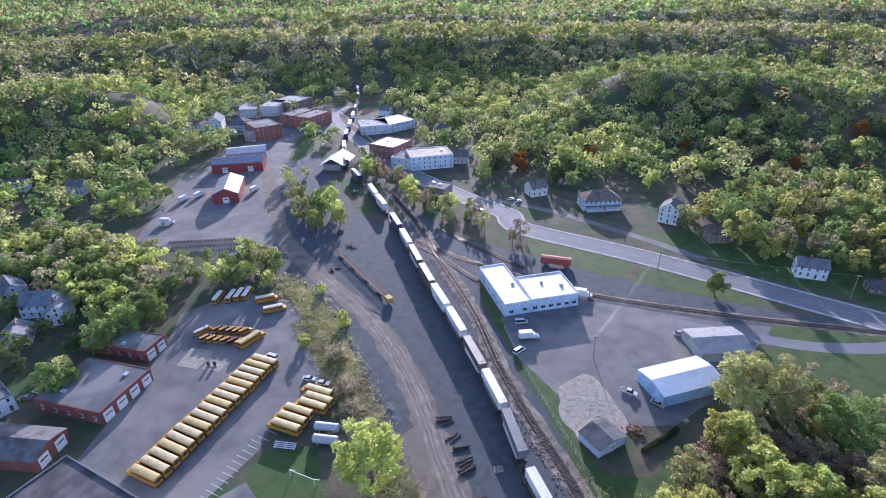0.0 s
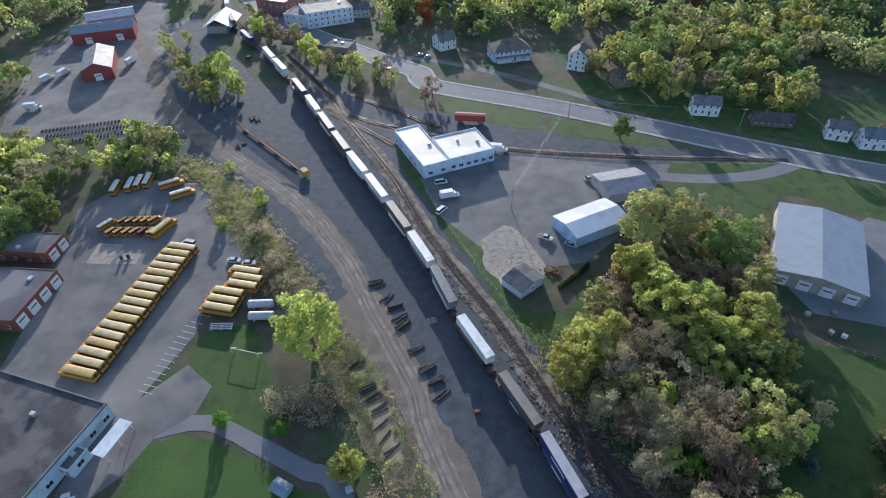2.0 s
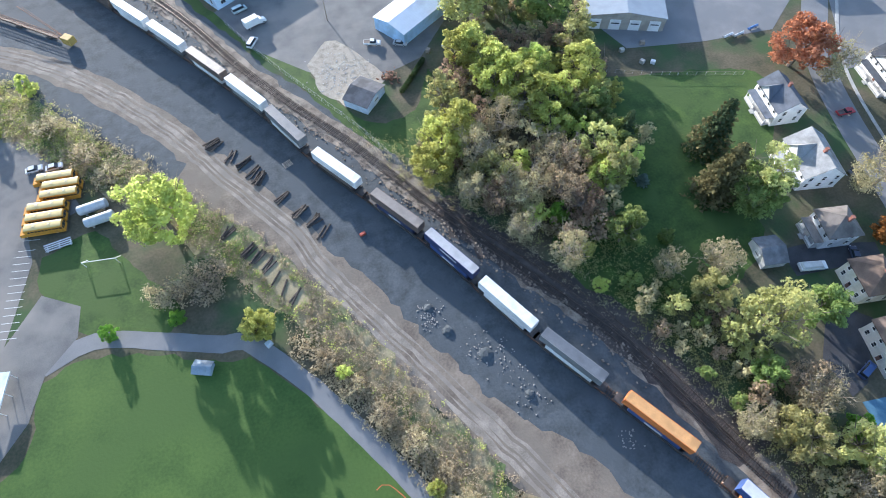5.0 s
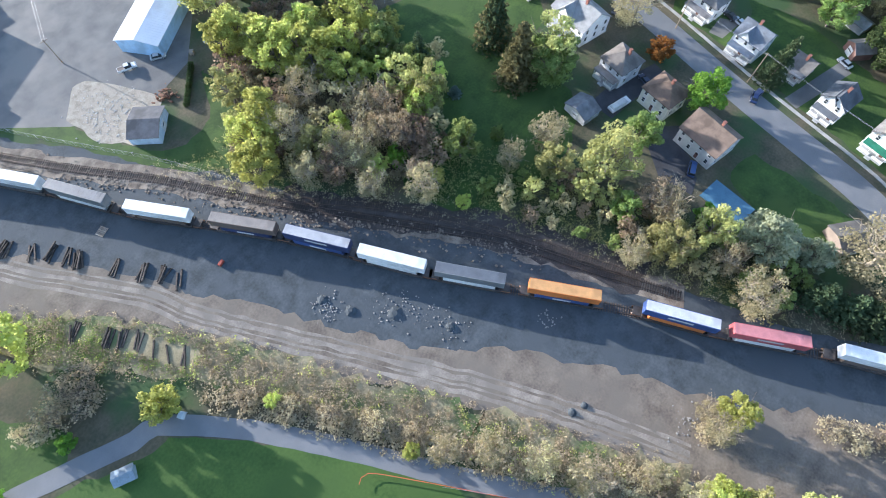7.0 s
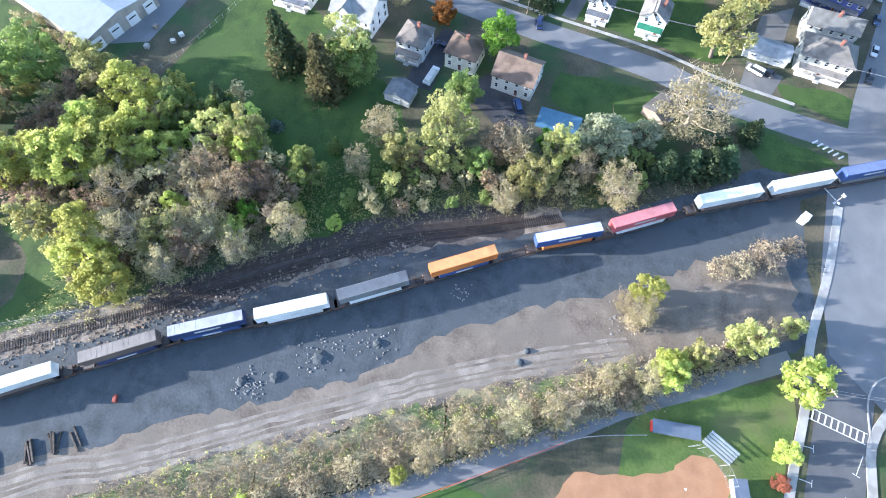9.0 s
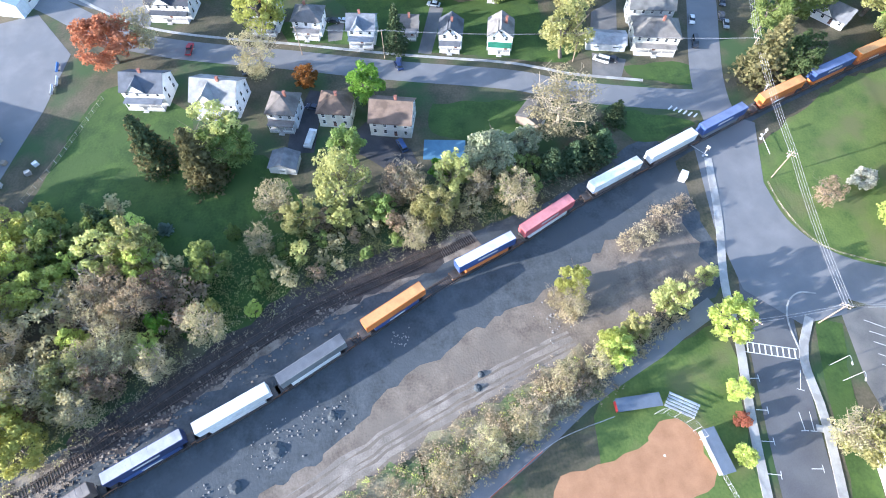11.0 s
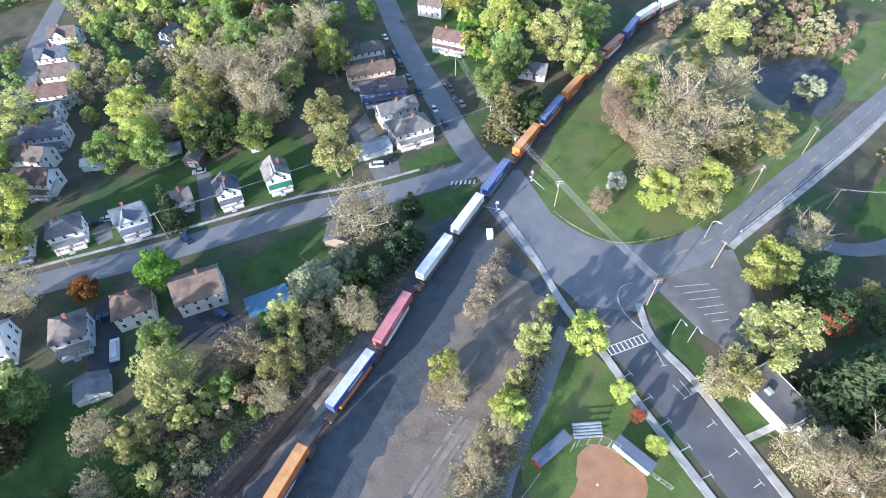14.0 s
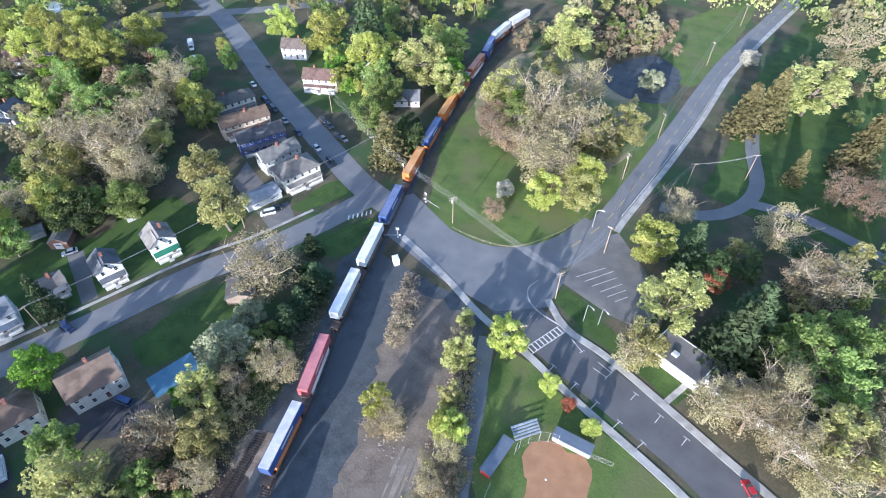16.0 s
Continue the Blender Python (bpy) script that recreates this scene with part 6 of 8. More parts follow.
grove([(-78.5, 332.1), (-32.9, 410.6), (59.9, 462.3), (171.0, 482.8), (258.1, 465.6), (208.9, 357.3), (120.1, 360.1), (57.3, 316.7), (-2.0, 304.6), (-50.3, 304.6)], MIXED + ("orange", "dark"), 10, 5.0, 8.0, 26, 75)
grove([(65.7, 103.2), (85.3, 64.7), (54.5, 39.4), (33.6, 68.9), (43.0, 86.9)], ("bare", "pink", "bare", "yellow", "olive"), 5.5, 3.2, 5.0, 28, 22)
grove([(247.0, -8.7), (207.2, -91.5), (167.5, -63.4), (191.2, -11.3)], ("bare", "bare", "olive", "green", "yellow"), 7, 4.0, 6.5, 29, 18)
grove([(231.7, -219.6), (167.7, -271.0), (140.2, -185.8), (173.7, -165.5)], MIXED, 7, 4.0, 6.0, 30, 12)
grove([(157.7, -210.0), (103.2, -299.3), (82.4, -266.5), (94.9, -237.9), (108.9, -235.4), (128.5, -220.6)], ("bare", "olive", "bare", "pink", "green"), 4.8, 2.8, 4.6, 31, 42)
grove([(23.1, -287.0), (-8.4, -326.5), (-21.4, -248.4), (4.7, -242.2)], ("bare", "olive", "green"), 9, 4.0, 6.0, 32, 9)
grove([(-30.8, -103.6), (-42.2, -123.5), (-46.1, -99.5), (-41.6, -95.9)], ("bare", "olive", "bare"), 8, 4.0, 5.0, 33, 6)
grove([(5.1, -147.3), (-33.9, -173.0), (-42.6, -120.2), (-20.5, -113.9)], ("dark", "green", "olive", "dark"), 8, 4.0, 6.0, 34, 14)


def far_woods(name, r0, r1, gap, size, lobes, leaves, leaf, mats, seed, keep_clear, half=72, centre=-5):
    """Distant woods: clumped crowns strewn over the land, one mesh a tone."""
    rng = np.random.default_rng(seed)
    area = math.radians(2 * half) / 2 * (r1 ** 2 - r0 ** 2)
    n = int(area / gap ** 2)
    r = np.sqrt(rng.uniform(r0 ** 2, r1 ** 2, n))
    a = np.radians(centre + rng.uniform(-half, half, n))
    x, y = r * np.sin(a), r * np.cos(a)
    ok = np.ones(n, bool)
    for line, wide in keep_clear:
        for p in line:
            ok &= np.hypot(x - p[0], y - p[1]) > wide
    x, y = x[ok], y[ok]
    z = height(x, y)
    tone = (np.sin(x / 61 + 2 * np.sin(y / 83)) + rng.normal(0, 0.7, len(x)))
    groups = np.clip(((tone + 2.2) / 4.4 * len(mats)).astype(int), 0, len(mats) - 1)
    for g, kind in enumerate(mats):
        parts_ = []
        for i in np.nonzero(groups == g)[0]:
            k = size * rng.uniform(0.7, 1.25)
            tall = k * rng.uniform(1.6, 2.3)
            blobs = [(x[i], y[i], z[i] + tall * 0.5, k * 0.84)] + [(x[i] + rng.normal() * k * 0.36, y[i] + rng.normal() * k * 0.36, z[i] + tall * rng.uniform(0.5, 0.85), k * rng.uniform(0.3, 0.5)) for _ in range(lobes - 1)]
            parts_.append(leaf_cloud(rng, blobs, leaves, leaf * rng.uniform(0.85, 1.15), 0.6, 0.3, 0.88))
        if parts_:
            tagged(new(name, triangles(name, np.concatenate(parts_), LEAVES[kind])), "distant hillside woods in mixed spring leaf", "woods", kind="stuff")


CLEAR = [([tuple(p) for p in spline(TRACK[:8], 10)], 11), ([tuple(p) for p in spline(MAIN, 10)], 10), ([(x, y) for x, y, _ in STANDING], 6)]
CLEAR += [([(-111.7, 318.0), (-83.8, 297.7), (-150.9, 370.6), (-184.5, 427.5), (-56.7, 277.9), (-218.9, 480.4)], 38)]
CLEAR += [([(-281.4, 399.8), (-272.3, 431.9), (-242.7, 371.2), (-279.9, 489.5), (-313.7, 540.5), (-241.1, 437.5), (-178.5, 418.9), (-143.9, 407.1), (-98.5, 347.4), (-164.1, 451.6), (-302.1, 405.7), (-225.0, 340.0), (-245.0, 310.0), (-225.0, 300.0), (-205.0, 315.0), (-200.0, 290.0), (-175.0, 300.0), (-230.0, 330.0), (-205.0, 250.0), (-190.0, 340.0), (-240.0, 280.0), (-180.0, 320.0)], 26)]
CLEAR += [([tuple(o.location.xy) for o in scene.objects if o.parent is None and o.name.split(".")[0] in ("house", "commercial_building", "barn", "warehouse", "station_building")], 14)]
far_woods("near_woods", 330, 680, 10.6, 7.0, 5, 92, 1.6, ("yellow", "green", "olive", "green", "green"), 3, CLEAR, half=62, centre=-14)
far_woods("hill_woods", 680, 1250, 14, 9.2, 4, 40, 2.9, ("yellow", "green", "olive", "bare", "green"), 4, CLEAR[:2], half=50, centre=-14)
far_woods("ridge_woods", 1250, 3000, 24, 14, 3, 14, 6.6, ("green", "olive", "green", "bare"), 5, CLEAR[:2], half=48, centre=-14)
far_woods("side_woods", 330, 520, 12, 6.6, 5, 90, 1.35, ("yellow", "green", "olive", "bare"), 6, CLEAR, half=62, centre=132)
grove([(278.1, 42.3), (293.2, 11.5), (259.4, 11.6), (208.6, 30.3), (185.3, 38.0), (185.1, 48.0), (208.7, 60.3)], ("yellow", "green", "olive", "bare"), 9, 3.5, 5.5, 41, 16)
grove([(269.1, -8.4), (260.0, -23.3), (183.4, -11.3), (192.8, 4.3)], ("yellow", "green", "bare"), 7, 3.5, 5.5, 42, 10)
grove([(389.8, -92.4), (310.6, -156.2), (253.3, -123.1), (280.7, -79.3), (310.8, -62.0)], ("yellow", "green", "olive", "bare", "green"), 9, 4, 6, 43, 18)
grove([(-224.0, 119.2), (-208.1, 149.9), (-157.0, 122.6), (-148.4, 95.6), (-162.7, 89.5), (-187.6, 86.6)], ("green", "olive", "dark", "green"), 8, 3.5, 5.5, 44, 14)
grove([(335.7, -54.6), (316.5, -98.1), (249.0, -97.3), (209.2, -74.7), (182.1, -41.6), (201.6, -14.1), (271.9, -23.6)], ("yellow", "olive", "bare", "bare", "green"), 7.5, 4, 6, 45, 30)
grove([(152.3, -293.8), (103.9, -322.4), (88.1, -279.8), (93.9, -236.9), (121.2, -253.2)], ("bare", "olive", "bare"), 7, 4, 5.5, 46, 14)
grove([(99.2, -270.9), (82.4, -301.6), (65.2, -253.1), (72.7, -233.7)], ("bare", "pink"), 7, 3, 4.5, 47, 5)
grove([(314.5, -222.2), (216.4, -342.4), (155.5, -281.0), (231.7, -219.6), (244.5, -189.6)], ("green", "olive", "bare", "yellow"), 8, 4, 6, 48, 18)
grove([(50.8, 121.0), (26.0, 81.2), (37.5, 63.5), (52.9, 38.0), (68.7, 45.5), (76.8, 69.3), (90.5, 89.7), (80.0, 112.0)], ("olive", "yellow", "bare", "bare", "pink", "pink", "olive"), 4.8, 2.8, 4.3, 51, 56)
grove([(59.2, 32.1), (76.2, 18.4), (84.4, -7.1), (88.3, -31.5), (90.6, -52.2), (82.6, -47.9), (74.9, -22.2), (61.7, 10.0)], ("olive", "bare", "pink", "green"), 4.4, 2.2, 3.6, 52, 34)
grove([(109.9, -160.6), (122.4, -181.1), (125.5, -216.9), (103.9, -232.9), (86.2, -219.1), (73.0, -203.0), (65.4, -212.2), (52.3, -191.3), (51.9, -171.5), (53.3, -152.5), (62.6, -134.9), (73.7, -146.8), (86.2, -150.9)], ("olive", "yellow", "bare", "olive", "bare", "green"), 2.7, 1.8, 2.9, 61, 75, "dense undergrowth of young saplings and shrubs")
grove([(108.0, -263.8), (86.9, -297.9), (77.9, -257.0), (88.5, -237.7)], ("bare", "pink", "olive"), 4, 2.4, 3.8, 62, 12)


grove([(306.5, -64.7), (288.3, -90.4), (272.0, -112.0), (233.5, -106.0), (204.2, -89.0), (189.0, -74.0), (172.0, -50.0), (206.7, -32.6), (242.0, -35.0), (280.0, -45.0)], ("bare", "bare", "pink", "olive", "bare", "green"), 5.4, 3.6, 5.6, 71, 60)
grove([(322.9, -73.8), (345.0, -40.0), (300.0, -10.0), (250.0, -25.0), (285.0, -60.0)], ("yellow", "green", "olive", "bare"), 7, 4, 6, 72, 26)
grove([(270.0, -175.0), (300.0, -200.0), (230.0, -260.0), (165.0, -260.0), (150.0, -215.0), (160.0, -180.0), (205.0, -175.0), (235.0, -185.0)], ("yellow", "green", "yellow", "olive", "bare"), 7, 4, 6.2, 73, 40)
grove([(140.0, -150.0), (165.0, -140.0), (195.0, -165.0), (150.0, -190.0), (136.0, -180.0)], ("green", "yellow", "olive", "bright"), 6, 3.2, 5.2, 74, 16)
grove([(265.0, 30.0), (300.0, 60.0), (240.0, 110.0), (205.0, 95.0), (215.0, 60.0), (240.0, 50.0)], ("yellow", "green", "olive", "bare"), 7.5, 4, 6, 75, 30)
grove([(190.0, -5.0), (183.0, -22.0), (170.0, -34.0), (160.0, -50.0), (182.0, -44.0), (205.0, -20.0)], ("bare", "green", "yellow", "olive"), 6, 3, 5, 76, 14)
for kind, x, y, r in (("yellow", 322.9, -73.8, 9.0), ("yellow", 312.1, -86.5, 7.5), ("yellow", 292.8, -98.2, 10.5), ("yellow", 263.2, -110.8, 9.5), ("yellow", 203.4, -94.9, 6.0), ("yellow", 231.1, -129.4, 4.6), ("bright", 266.9, -70.0, 7.5), ("green", 252.5, -75.4, 6.5), ("yellow", 185.9, -155.5, 4.4)):
    tree(kind, x, y, r)

grove([(55.1, 124.7), (78.2, 159.0), (103.1, 138.3), (91.2, 106.2), (62.0, 104.2)], ("bare", "pink", "olive", "bare"), 3.2, 1.9, 3.1, 77, 44, "dense undergrowth of young saplings and shrubs")


# ---- vehicles ----
def wheels(root, spots_, r=0.34, wide=0.24):
    """Tyres with rims under a vehicle; x along it."""
    for x, y in spots_:
        tyre = part("wheel", Shape().tube((x, y - wide / 2, r), (x, y + wide / 2, r), r, n=12), RUBBER, root)
        part("rim", Shape().tube((x, y - wide / 2 - 0.01, r), (x, y + wide / 2 + 0.01, r), r * 0.55, n=8), ALU, tyre)


def section(profile, half, inset=0.0):
    """A body drawn in side view and given a width, narrowed towards its top."""
    s = Shape()
    top = max(z for _, z in profile)
    low = min(z for _, z in profile)
    wide = [half - inset * max(0.0, (z - low) / (top - low) - 0.4) / 0.6 for _, z in profile]
    n = len(profile)
    s.face([(x, -w, z) for (x, z), w in zip(profile, wide)])
    s.face([(x, w, z) for (x, z), w in reversed(list(zip(profile, wide)))])
    for i in range(n):
        j = (i + 1) % n
        (x0, z0), (x1, z1) = profile[i], profile[j]
        s.face([(x0, -wide[i], z0), (x0, wide[i], z0), (x1, wide[j], z1), (x1, -wide[j], z1)])
    return s


YELLOW = (0.58, 0.27, 0.025)
bus_kit = {}


def bus_meshes(roof):
    if roof in bus_kit:
        return bus_kit[roof]
    body = section([(-5.3, 0.45), (-5.3, 2.75), (-5.15, 2.95), (3.9, 2.95), (4.15, 2.75), (4.2, 1.75), (5.6, 1.55), (5.75, 1.2), (5.75, 0.45)], 1.22, 0.12)
    top = Shape()
    arc = [(-1.12, 2.94), (-0.85, 3.07), (-0.4, 3.14), (0.4, 3.14), (0.85, 3.07), (1.12, 2.94)]
    for (y0, z0), (y1, z1) in zip(arc, arc[1:]):
        top.face([(-5.15, y0, z0), (3.95, y0, z0), (3.95, y1, z1), (-5.15, y1, z1)])
    for x in (-5.15, 3.95):
        top.face([(x, y, z) for y, z in (arc if x > 0 else arc[::-1])])
    pane = Shape().box(0, 0, 0, 0.66, 0.03, 0.62)
    strip = Shape().box(-0.6, 0, 0, 9.2, 0.02, 0.07)
    shield = Shape().face([(4.19, -1.05, 1.8), (4.19, 1.05, 1.8), (4.14, 1.0, 2.65), (4.14, -1.0, 2.65)])
    rear = Shape().box(-5.32, 0, 1.55, 0.04, 0.95, 1.1).box(-5.32, -0.85, 1.75, 0.04, 0.5, 0.7).box(-5.32, 0.85, 1.75, 0.04, 0.5, 0.7)
    bumper = Shape().bevelled(0, 0, 0.4, 0.2, 2.4, 0.32, 0.04)
    hatch = Shape().bevelled(0, 0, 3.1, 0.7, 0.7, 0.12, 0.05)
    y = paint(*YELLOW, 0.45)
    bus_kit[roof] = (body.mesh("body", y), top.mesh("roof", paint(*roof, 0.6)), pane.mesh("side_window", GLASS), strip.mesh("black_rail", STEEL), shield.mesh("windscreen", GLASS), rear.mesh("rear_window", GLASS), bumper.mesh("bumper", STEEL), hatch.mesh("roof_hatch", paint(0.6, 0.5, 0.3)))
    return bus_kit[roof]


def bus(x, y, turn, roof=(0.62, 0.47, 0.2), size=1.0, label="yellow school bus with a faded roof parked in a row"):
    root = thing("school_bus", label, "bus", at(x, y, turn, 0.06), "buses in the lot")
    body, top, pane, strip, shield, rear, bumper, hatch = bus_meshes(roof)
    for name, me in (("body", body), ("roof", top), ("windscreen", shield), ("rear_window", rear)):
        part(name, me, (), root)
    for e in (-5.4, 5.82):
        part("bumper", bumper, (), root, m=pose(e, 0, 0))
    for side in (-1.235, 1.235):
        for up in (0.95, 1.4):
            part("black_rail", strip, (), root, m=pose(0, side, up))
    for e in (-2.2, 1.6):
        part("roof_hatch", hatch, (), root, m=pose(e, 0, 0))
    for i in range(10):
        for side in (-1, 1):
            part("side_window", pane, (), root, m=pose(-4.75 + 0.87 * i, side * 1.2, 1.85))
    wheels(root, ((-3.0, -1.05), (-3.0, 1.05), (4.5, -1.05), (4.5, 1.05)), 0.48, 0.3)
    root.scale = (size, min(1, size * 1.1), min(1, size * 1.1))


def car(x, y, turn, colour, style="car", label=None):
    """A parked car, van or pickup."""
    profiles = {
        "car": ([(-2.2, 0.35), (-2.25, 0.8), (-1.9, 0.95), (2.0, 0.85), (2.25, 0.65), (2.2, 0.35)], [(-1.75, 0.93), (-1.15, 1.42), (0.35, 1.44), (1.1, 0.9)]),
        "van": ([(-2.5, 0.4), (-2.5, 1.2), (1.6, 1.15), (2.4, 0.95), (2.5, 0.4)], [(-2.45, 1.18), (-2.35, 2.0), (1.0, 2.0), (1.75, 1.13)]),
        "pickup": ([(-2.7, 0.5), (-2.7, 1.05), (2.5, 1.05), (2.75, 0.85), (2.7, 0.5)], [(-0.6, 1.04), (-0.5, 1.78), (0.75, 1.78), (1.35, 1.04)]),
    }[style]
    names = {"car": "parked_car", "van": "parked_van", "pickup": "pickup_truck"}
    root = thing(names[style], label or {"car": "parked car with dark windows", "van": "parked van with dark windows", "pickup": "parked pickup with an open bed"}[style], names[style].split("_")[1] if style != "pickup" else "pickup", at(x, y, turn, 0.07), "parked vehicles")
    coat = paint(*colour, 0.3)
    part("body", section(profiles[0], 0.9, 0.04), coat, root)
    cabin = part("cabin", section(profiles[1], 0.84, 0.16), GLASS, root)
    zs = [z for _, z in profiles[1]]
    xs = [q for q, z in profiles[1] if z > max(zs) - 0.06]
    part("roof", Shape().bevelled((xs[0] + xs[-1]) / 2, 0, max(zs) - 0.02, abs(xs[-1] - xs[0]) + 0.1, 1.36, 0.06, 0.04), coat, root)
    if style == "pickup":
        part("bed", Shape().box(-1.65, 0, 1.02, 1.9, 1.5, 0.05), STEEL, root)
    for s in (-0.6, 0.6):
        part("headlight", Shape().box(profiles[0][-2][0] - 0.03, s, 0.62, 0.08, 0.3, 0.14), TRIM, root)
    wheels(root, ((-1.4, -0.82), (-1.4, 0.82), (1.4, -0.82), (1.4, 0.82)))


# The rows of buses.
(bx0, by0), (bx1, by1) = (-101.3, 68.0), (-95.4, 117.9)
(ax, ay), (ex, ey) = (-95.8, 67.3), (-107.2, 69.8)
row_turn = math.degrees(math.atan2(ey - ay, ex - ax))
brng = random.Random(8)
for i in range(17):
    f = i / 16
    bus(bx0 + f * (bx1 - bx0) + brng.gauss(0, 0.15), by0 + f * (by1 - by0), row_turn + 5 * f + brng.gauss(0, 0.8), (0.64, 0.5, 0.26) if i % 3 else (0.6, 0.44, 0.16), 1.02)
for x, y in ((-73.1, 92.2), (-72.8, 95.4), (-72.4, 98.7), (-69.3, 101.9), (-68.7, 104.9), (-70.2, 108.1)):
    bus(x, y, row_turn + 4, (0.62, 0.47, 0.2), label="yellow school bus parked in a short second row")
for x, y in ((-135.7, 151.2), (-131.0, 153.5), (-128.4, 155.3), (-125.6, 156.7)):
    bus(x, y, 100, (0.72, 0.72, 0.7), 0.8, "white-roofed school bus parked against the trees")
for x, y, turn in ((*(-115.6, 154.8), 35), (*(-108.5, 148.8), 35)):
    bus(x, y, turn, (0.72, 0.68, 0.55), 0.8, "yellow school bus with a pale roof parked alone")
bus(*(-106.3, 128.3), 70, (0.62, 0.47, 0.2), 0.95, "yellow school bus beside a cluster of vans")
bus(*(-127.7, 129.5), 62, (0.75, 0.75, 0.74), 0.62, "short white-roofed school bus")
for i in range(6):
    a, b = (-123.7, 126.1), (-109.7, 126.9)
    f = i / 5
    car(a[0] + f * (b[0] - a[0]), a[1] + f * (b[1] - a[1]), 62 + brng.gauss(0, 3), (0.55, 0.27, 0.03) if i != 4 else (0.25, 0.06, 0.04), "van", "yellow school van in a tight cluster" if i != 4 else "dark red van among yellow ones")
for i in range(5):
    a, b = (-122.3, 132.0), (-111.8, 133.1)
    f = i / 4
    car(a[0] + f * (b[0] - a[0]), a[1] + f * (b[1] - a[1]), 62 + brng.gauss(0, 3), (0.55, 0.27, 0.03), "van", "yellow school van in a tight cluster")
car(*(-94.4, 121.6), row_turn, (0.7, 0.71, 0.72), "van", "white van at the end of the bus row")
for p, turn, colour, style in (((-76.2, 114.2), 3, (0.6, 0.62, 0.64), "car"), ((-70.9, 113.2), 3, (0.66, 0.67, 0.68), "car"), ((-102.9, 57.6), 20, (0.75, 0.75, 0.75), "car"), ((-10.4, 144.3), 55, (0.74, 0.75, 0.76), "van"), ((-11.7, 161.9), 20, (0.5, 0.6, 0.62), "van"), ((25.8, 131.1), -20, (0.7, 0.7, 0.7), "pickup"), ((34.2, 127.9), -30, (0.45, 0.46, 0.47), "car"), ((45.6, 167.6), 20, (0.4, 0.4, 0.42), "car"),
                               ((132.9, -10.3), 15, (0.03, 0.05, 0.13), "car"), ((100.8, -8.9), 20, (0.05, 0.09, 0.22), "van"), ((136.3, 37.4), 10, (0.12, 0.13, 0.15), "car"), ((147.7, 55.6), -5, (0.4, 0.04, 0.05), "pickup"), ((134.3, -10.3), -5, (0.05, 0.07, 0.15), "car"), ((-23.0, -82.8), -40, (0.4, 0.03, 0.04), "car"), ((156.4, 9.8), 70, (0.03, 0.03, 0.035), "car"), ((155.9, 6.4), 70, (0.55, 0.57, 0.6), "car"), ((128.3, -73.6), 60, (0.72, 0.72, 0.72), "van"), ((161.0, -24.1), 70, (0.55, 0.57, 0.6), "car"), ((118.3, 16.2), 65, (0.05, 0.06, 0.1), "car"), ((128.3, -77.0), 60, (0.04, 0.04, 0.05), "car")):
    if style == "car" and colour[0] == 0.75:
        continue
    car(*p, turn, colour, style)
kerb_turn = 165
for i, p in enumerate(((187.2, -117.8), (177.8, -115.2), (167.6, -112.6), (156.8, -110.5), (143.5, -108.2), (132.6, -105.5), (155.9, -122.6), (151.0, -121.4), (140.0, -118.6), (185.2, -117.2), (201.0, -122.4), (208.1, -136.4), (143.8, -118.6))):
    car(*p, kerb_turn, ((0.05, 0.05, 0.06), (0.1, 0.11, 0.13), (0.3, 0.32, 0.34), (0.06, 0.09, 0.18), (0.72, 0.72, 0.72), (0.08, 0.08, 0.09))[i % 6], "van" if i % 4 == 1 else "car", "car parked along the kerb of the cross street")
for i, p in enumerate(((-0.9, 318.1), (-4.2, 314.3), (-32.0, 285.6), (-27.4, 283.0), (-126.8, 277.2), (-224.6, 375.4), (-225.9, 385.4), (-45.2, 265.6), (-117.7, 316.4), (-159.4, 88.8), (-160.9, 85.4), (159.1, 20.5), (173.8, 198.3))):
    car(*p, 20 * i, ((0.6, 0.6, 0.62), (0.1, 0.1, 0.12), (0.7, 0.7, 0.7))[i % 3], "car", "car parked near the town")


def box_truck(x, y, turn, label="white box truck parked on the lot"):
    root = thing("box_truck", label, "truck", at(x, y, turn, 0.06), "parked vehicles")
    part("cargo_box", Shape().bevelled(-0.8, 0, 0.9, 5.0, 2.3, 2.4, 0.05), WHITE, root)
    part("cab", section([(1.8, 0.5), (1.8, 2.2), (2.7, 2.2), (3.2, 1.4), (4.1, 1.25), (4.15, 0.5)], 1.0, 0.1), WHITE, root)
    part("windscreen", Shape().face([(2.75, -0.85, 2.15), (2.75, 0.85, 2.15), (3.24, 0.9, 1.42), (3.24, -0.9, 1.42)][::-1]), GLASS, root)
    wheels(root, ((-2.0, -0.95), (-2.0, 0.95), (3.0, -0.9), (3.0, 0.9)), 0.45, 0.3)


box_truck(*(-8.3, 152.9), 20)
box_truck(*(10.3, 186.8), -5, "white box truck beside the blue wall")
box_truck(253.7, -126.0, 150, "white truck parked in a garden drive")
box_truck(237.0, -117.5, 150, "white truck parked in a garden drive")
for p, turn in (((-210.1, 213.3), 15), ((-222.9, 244.2), 80), ((-218.0, 251.8), 85), ((-189.7, 267.4), 85)):
    box_truck(*p, turn, "white truck parked among stored equipment")

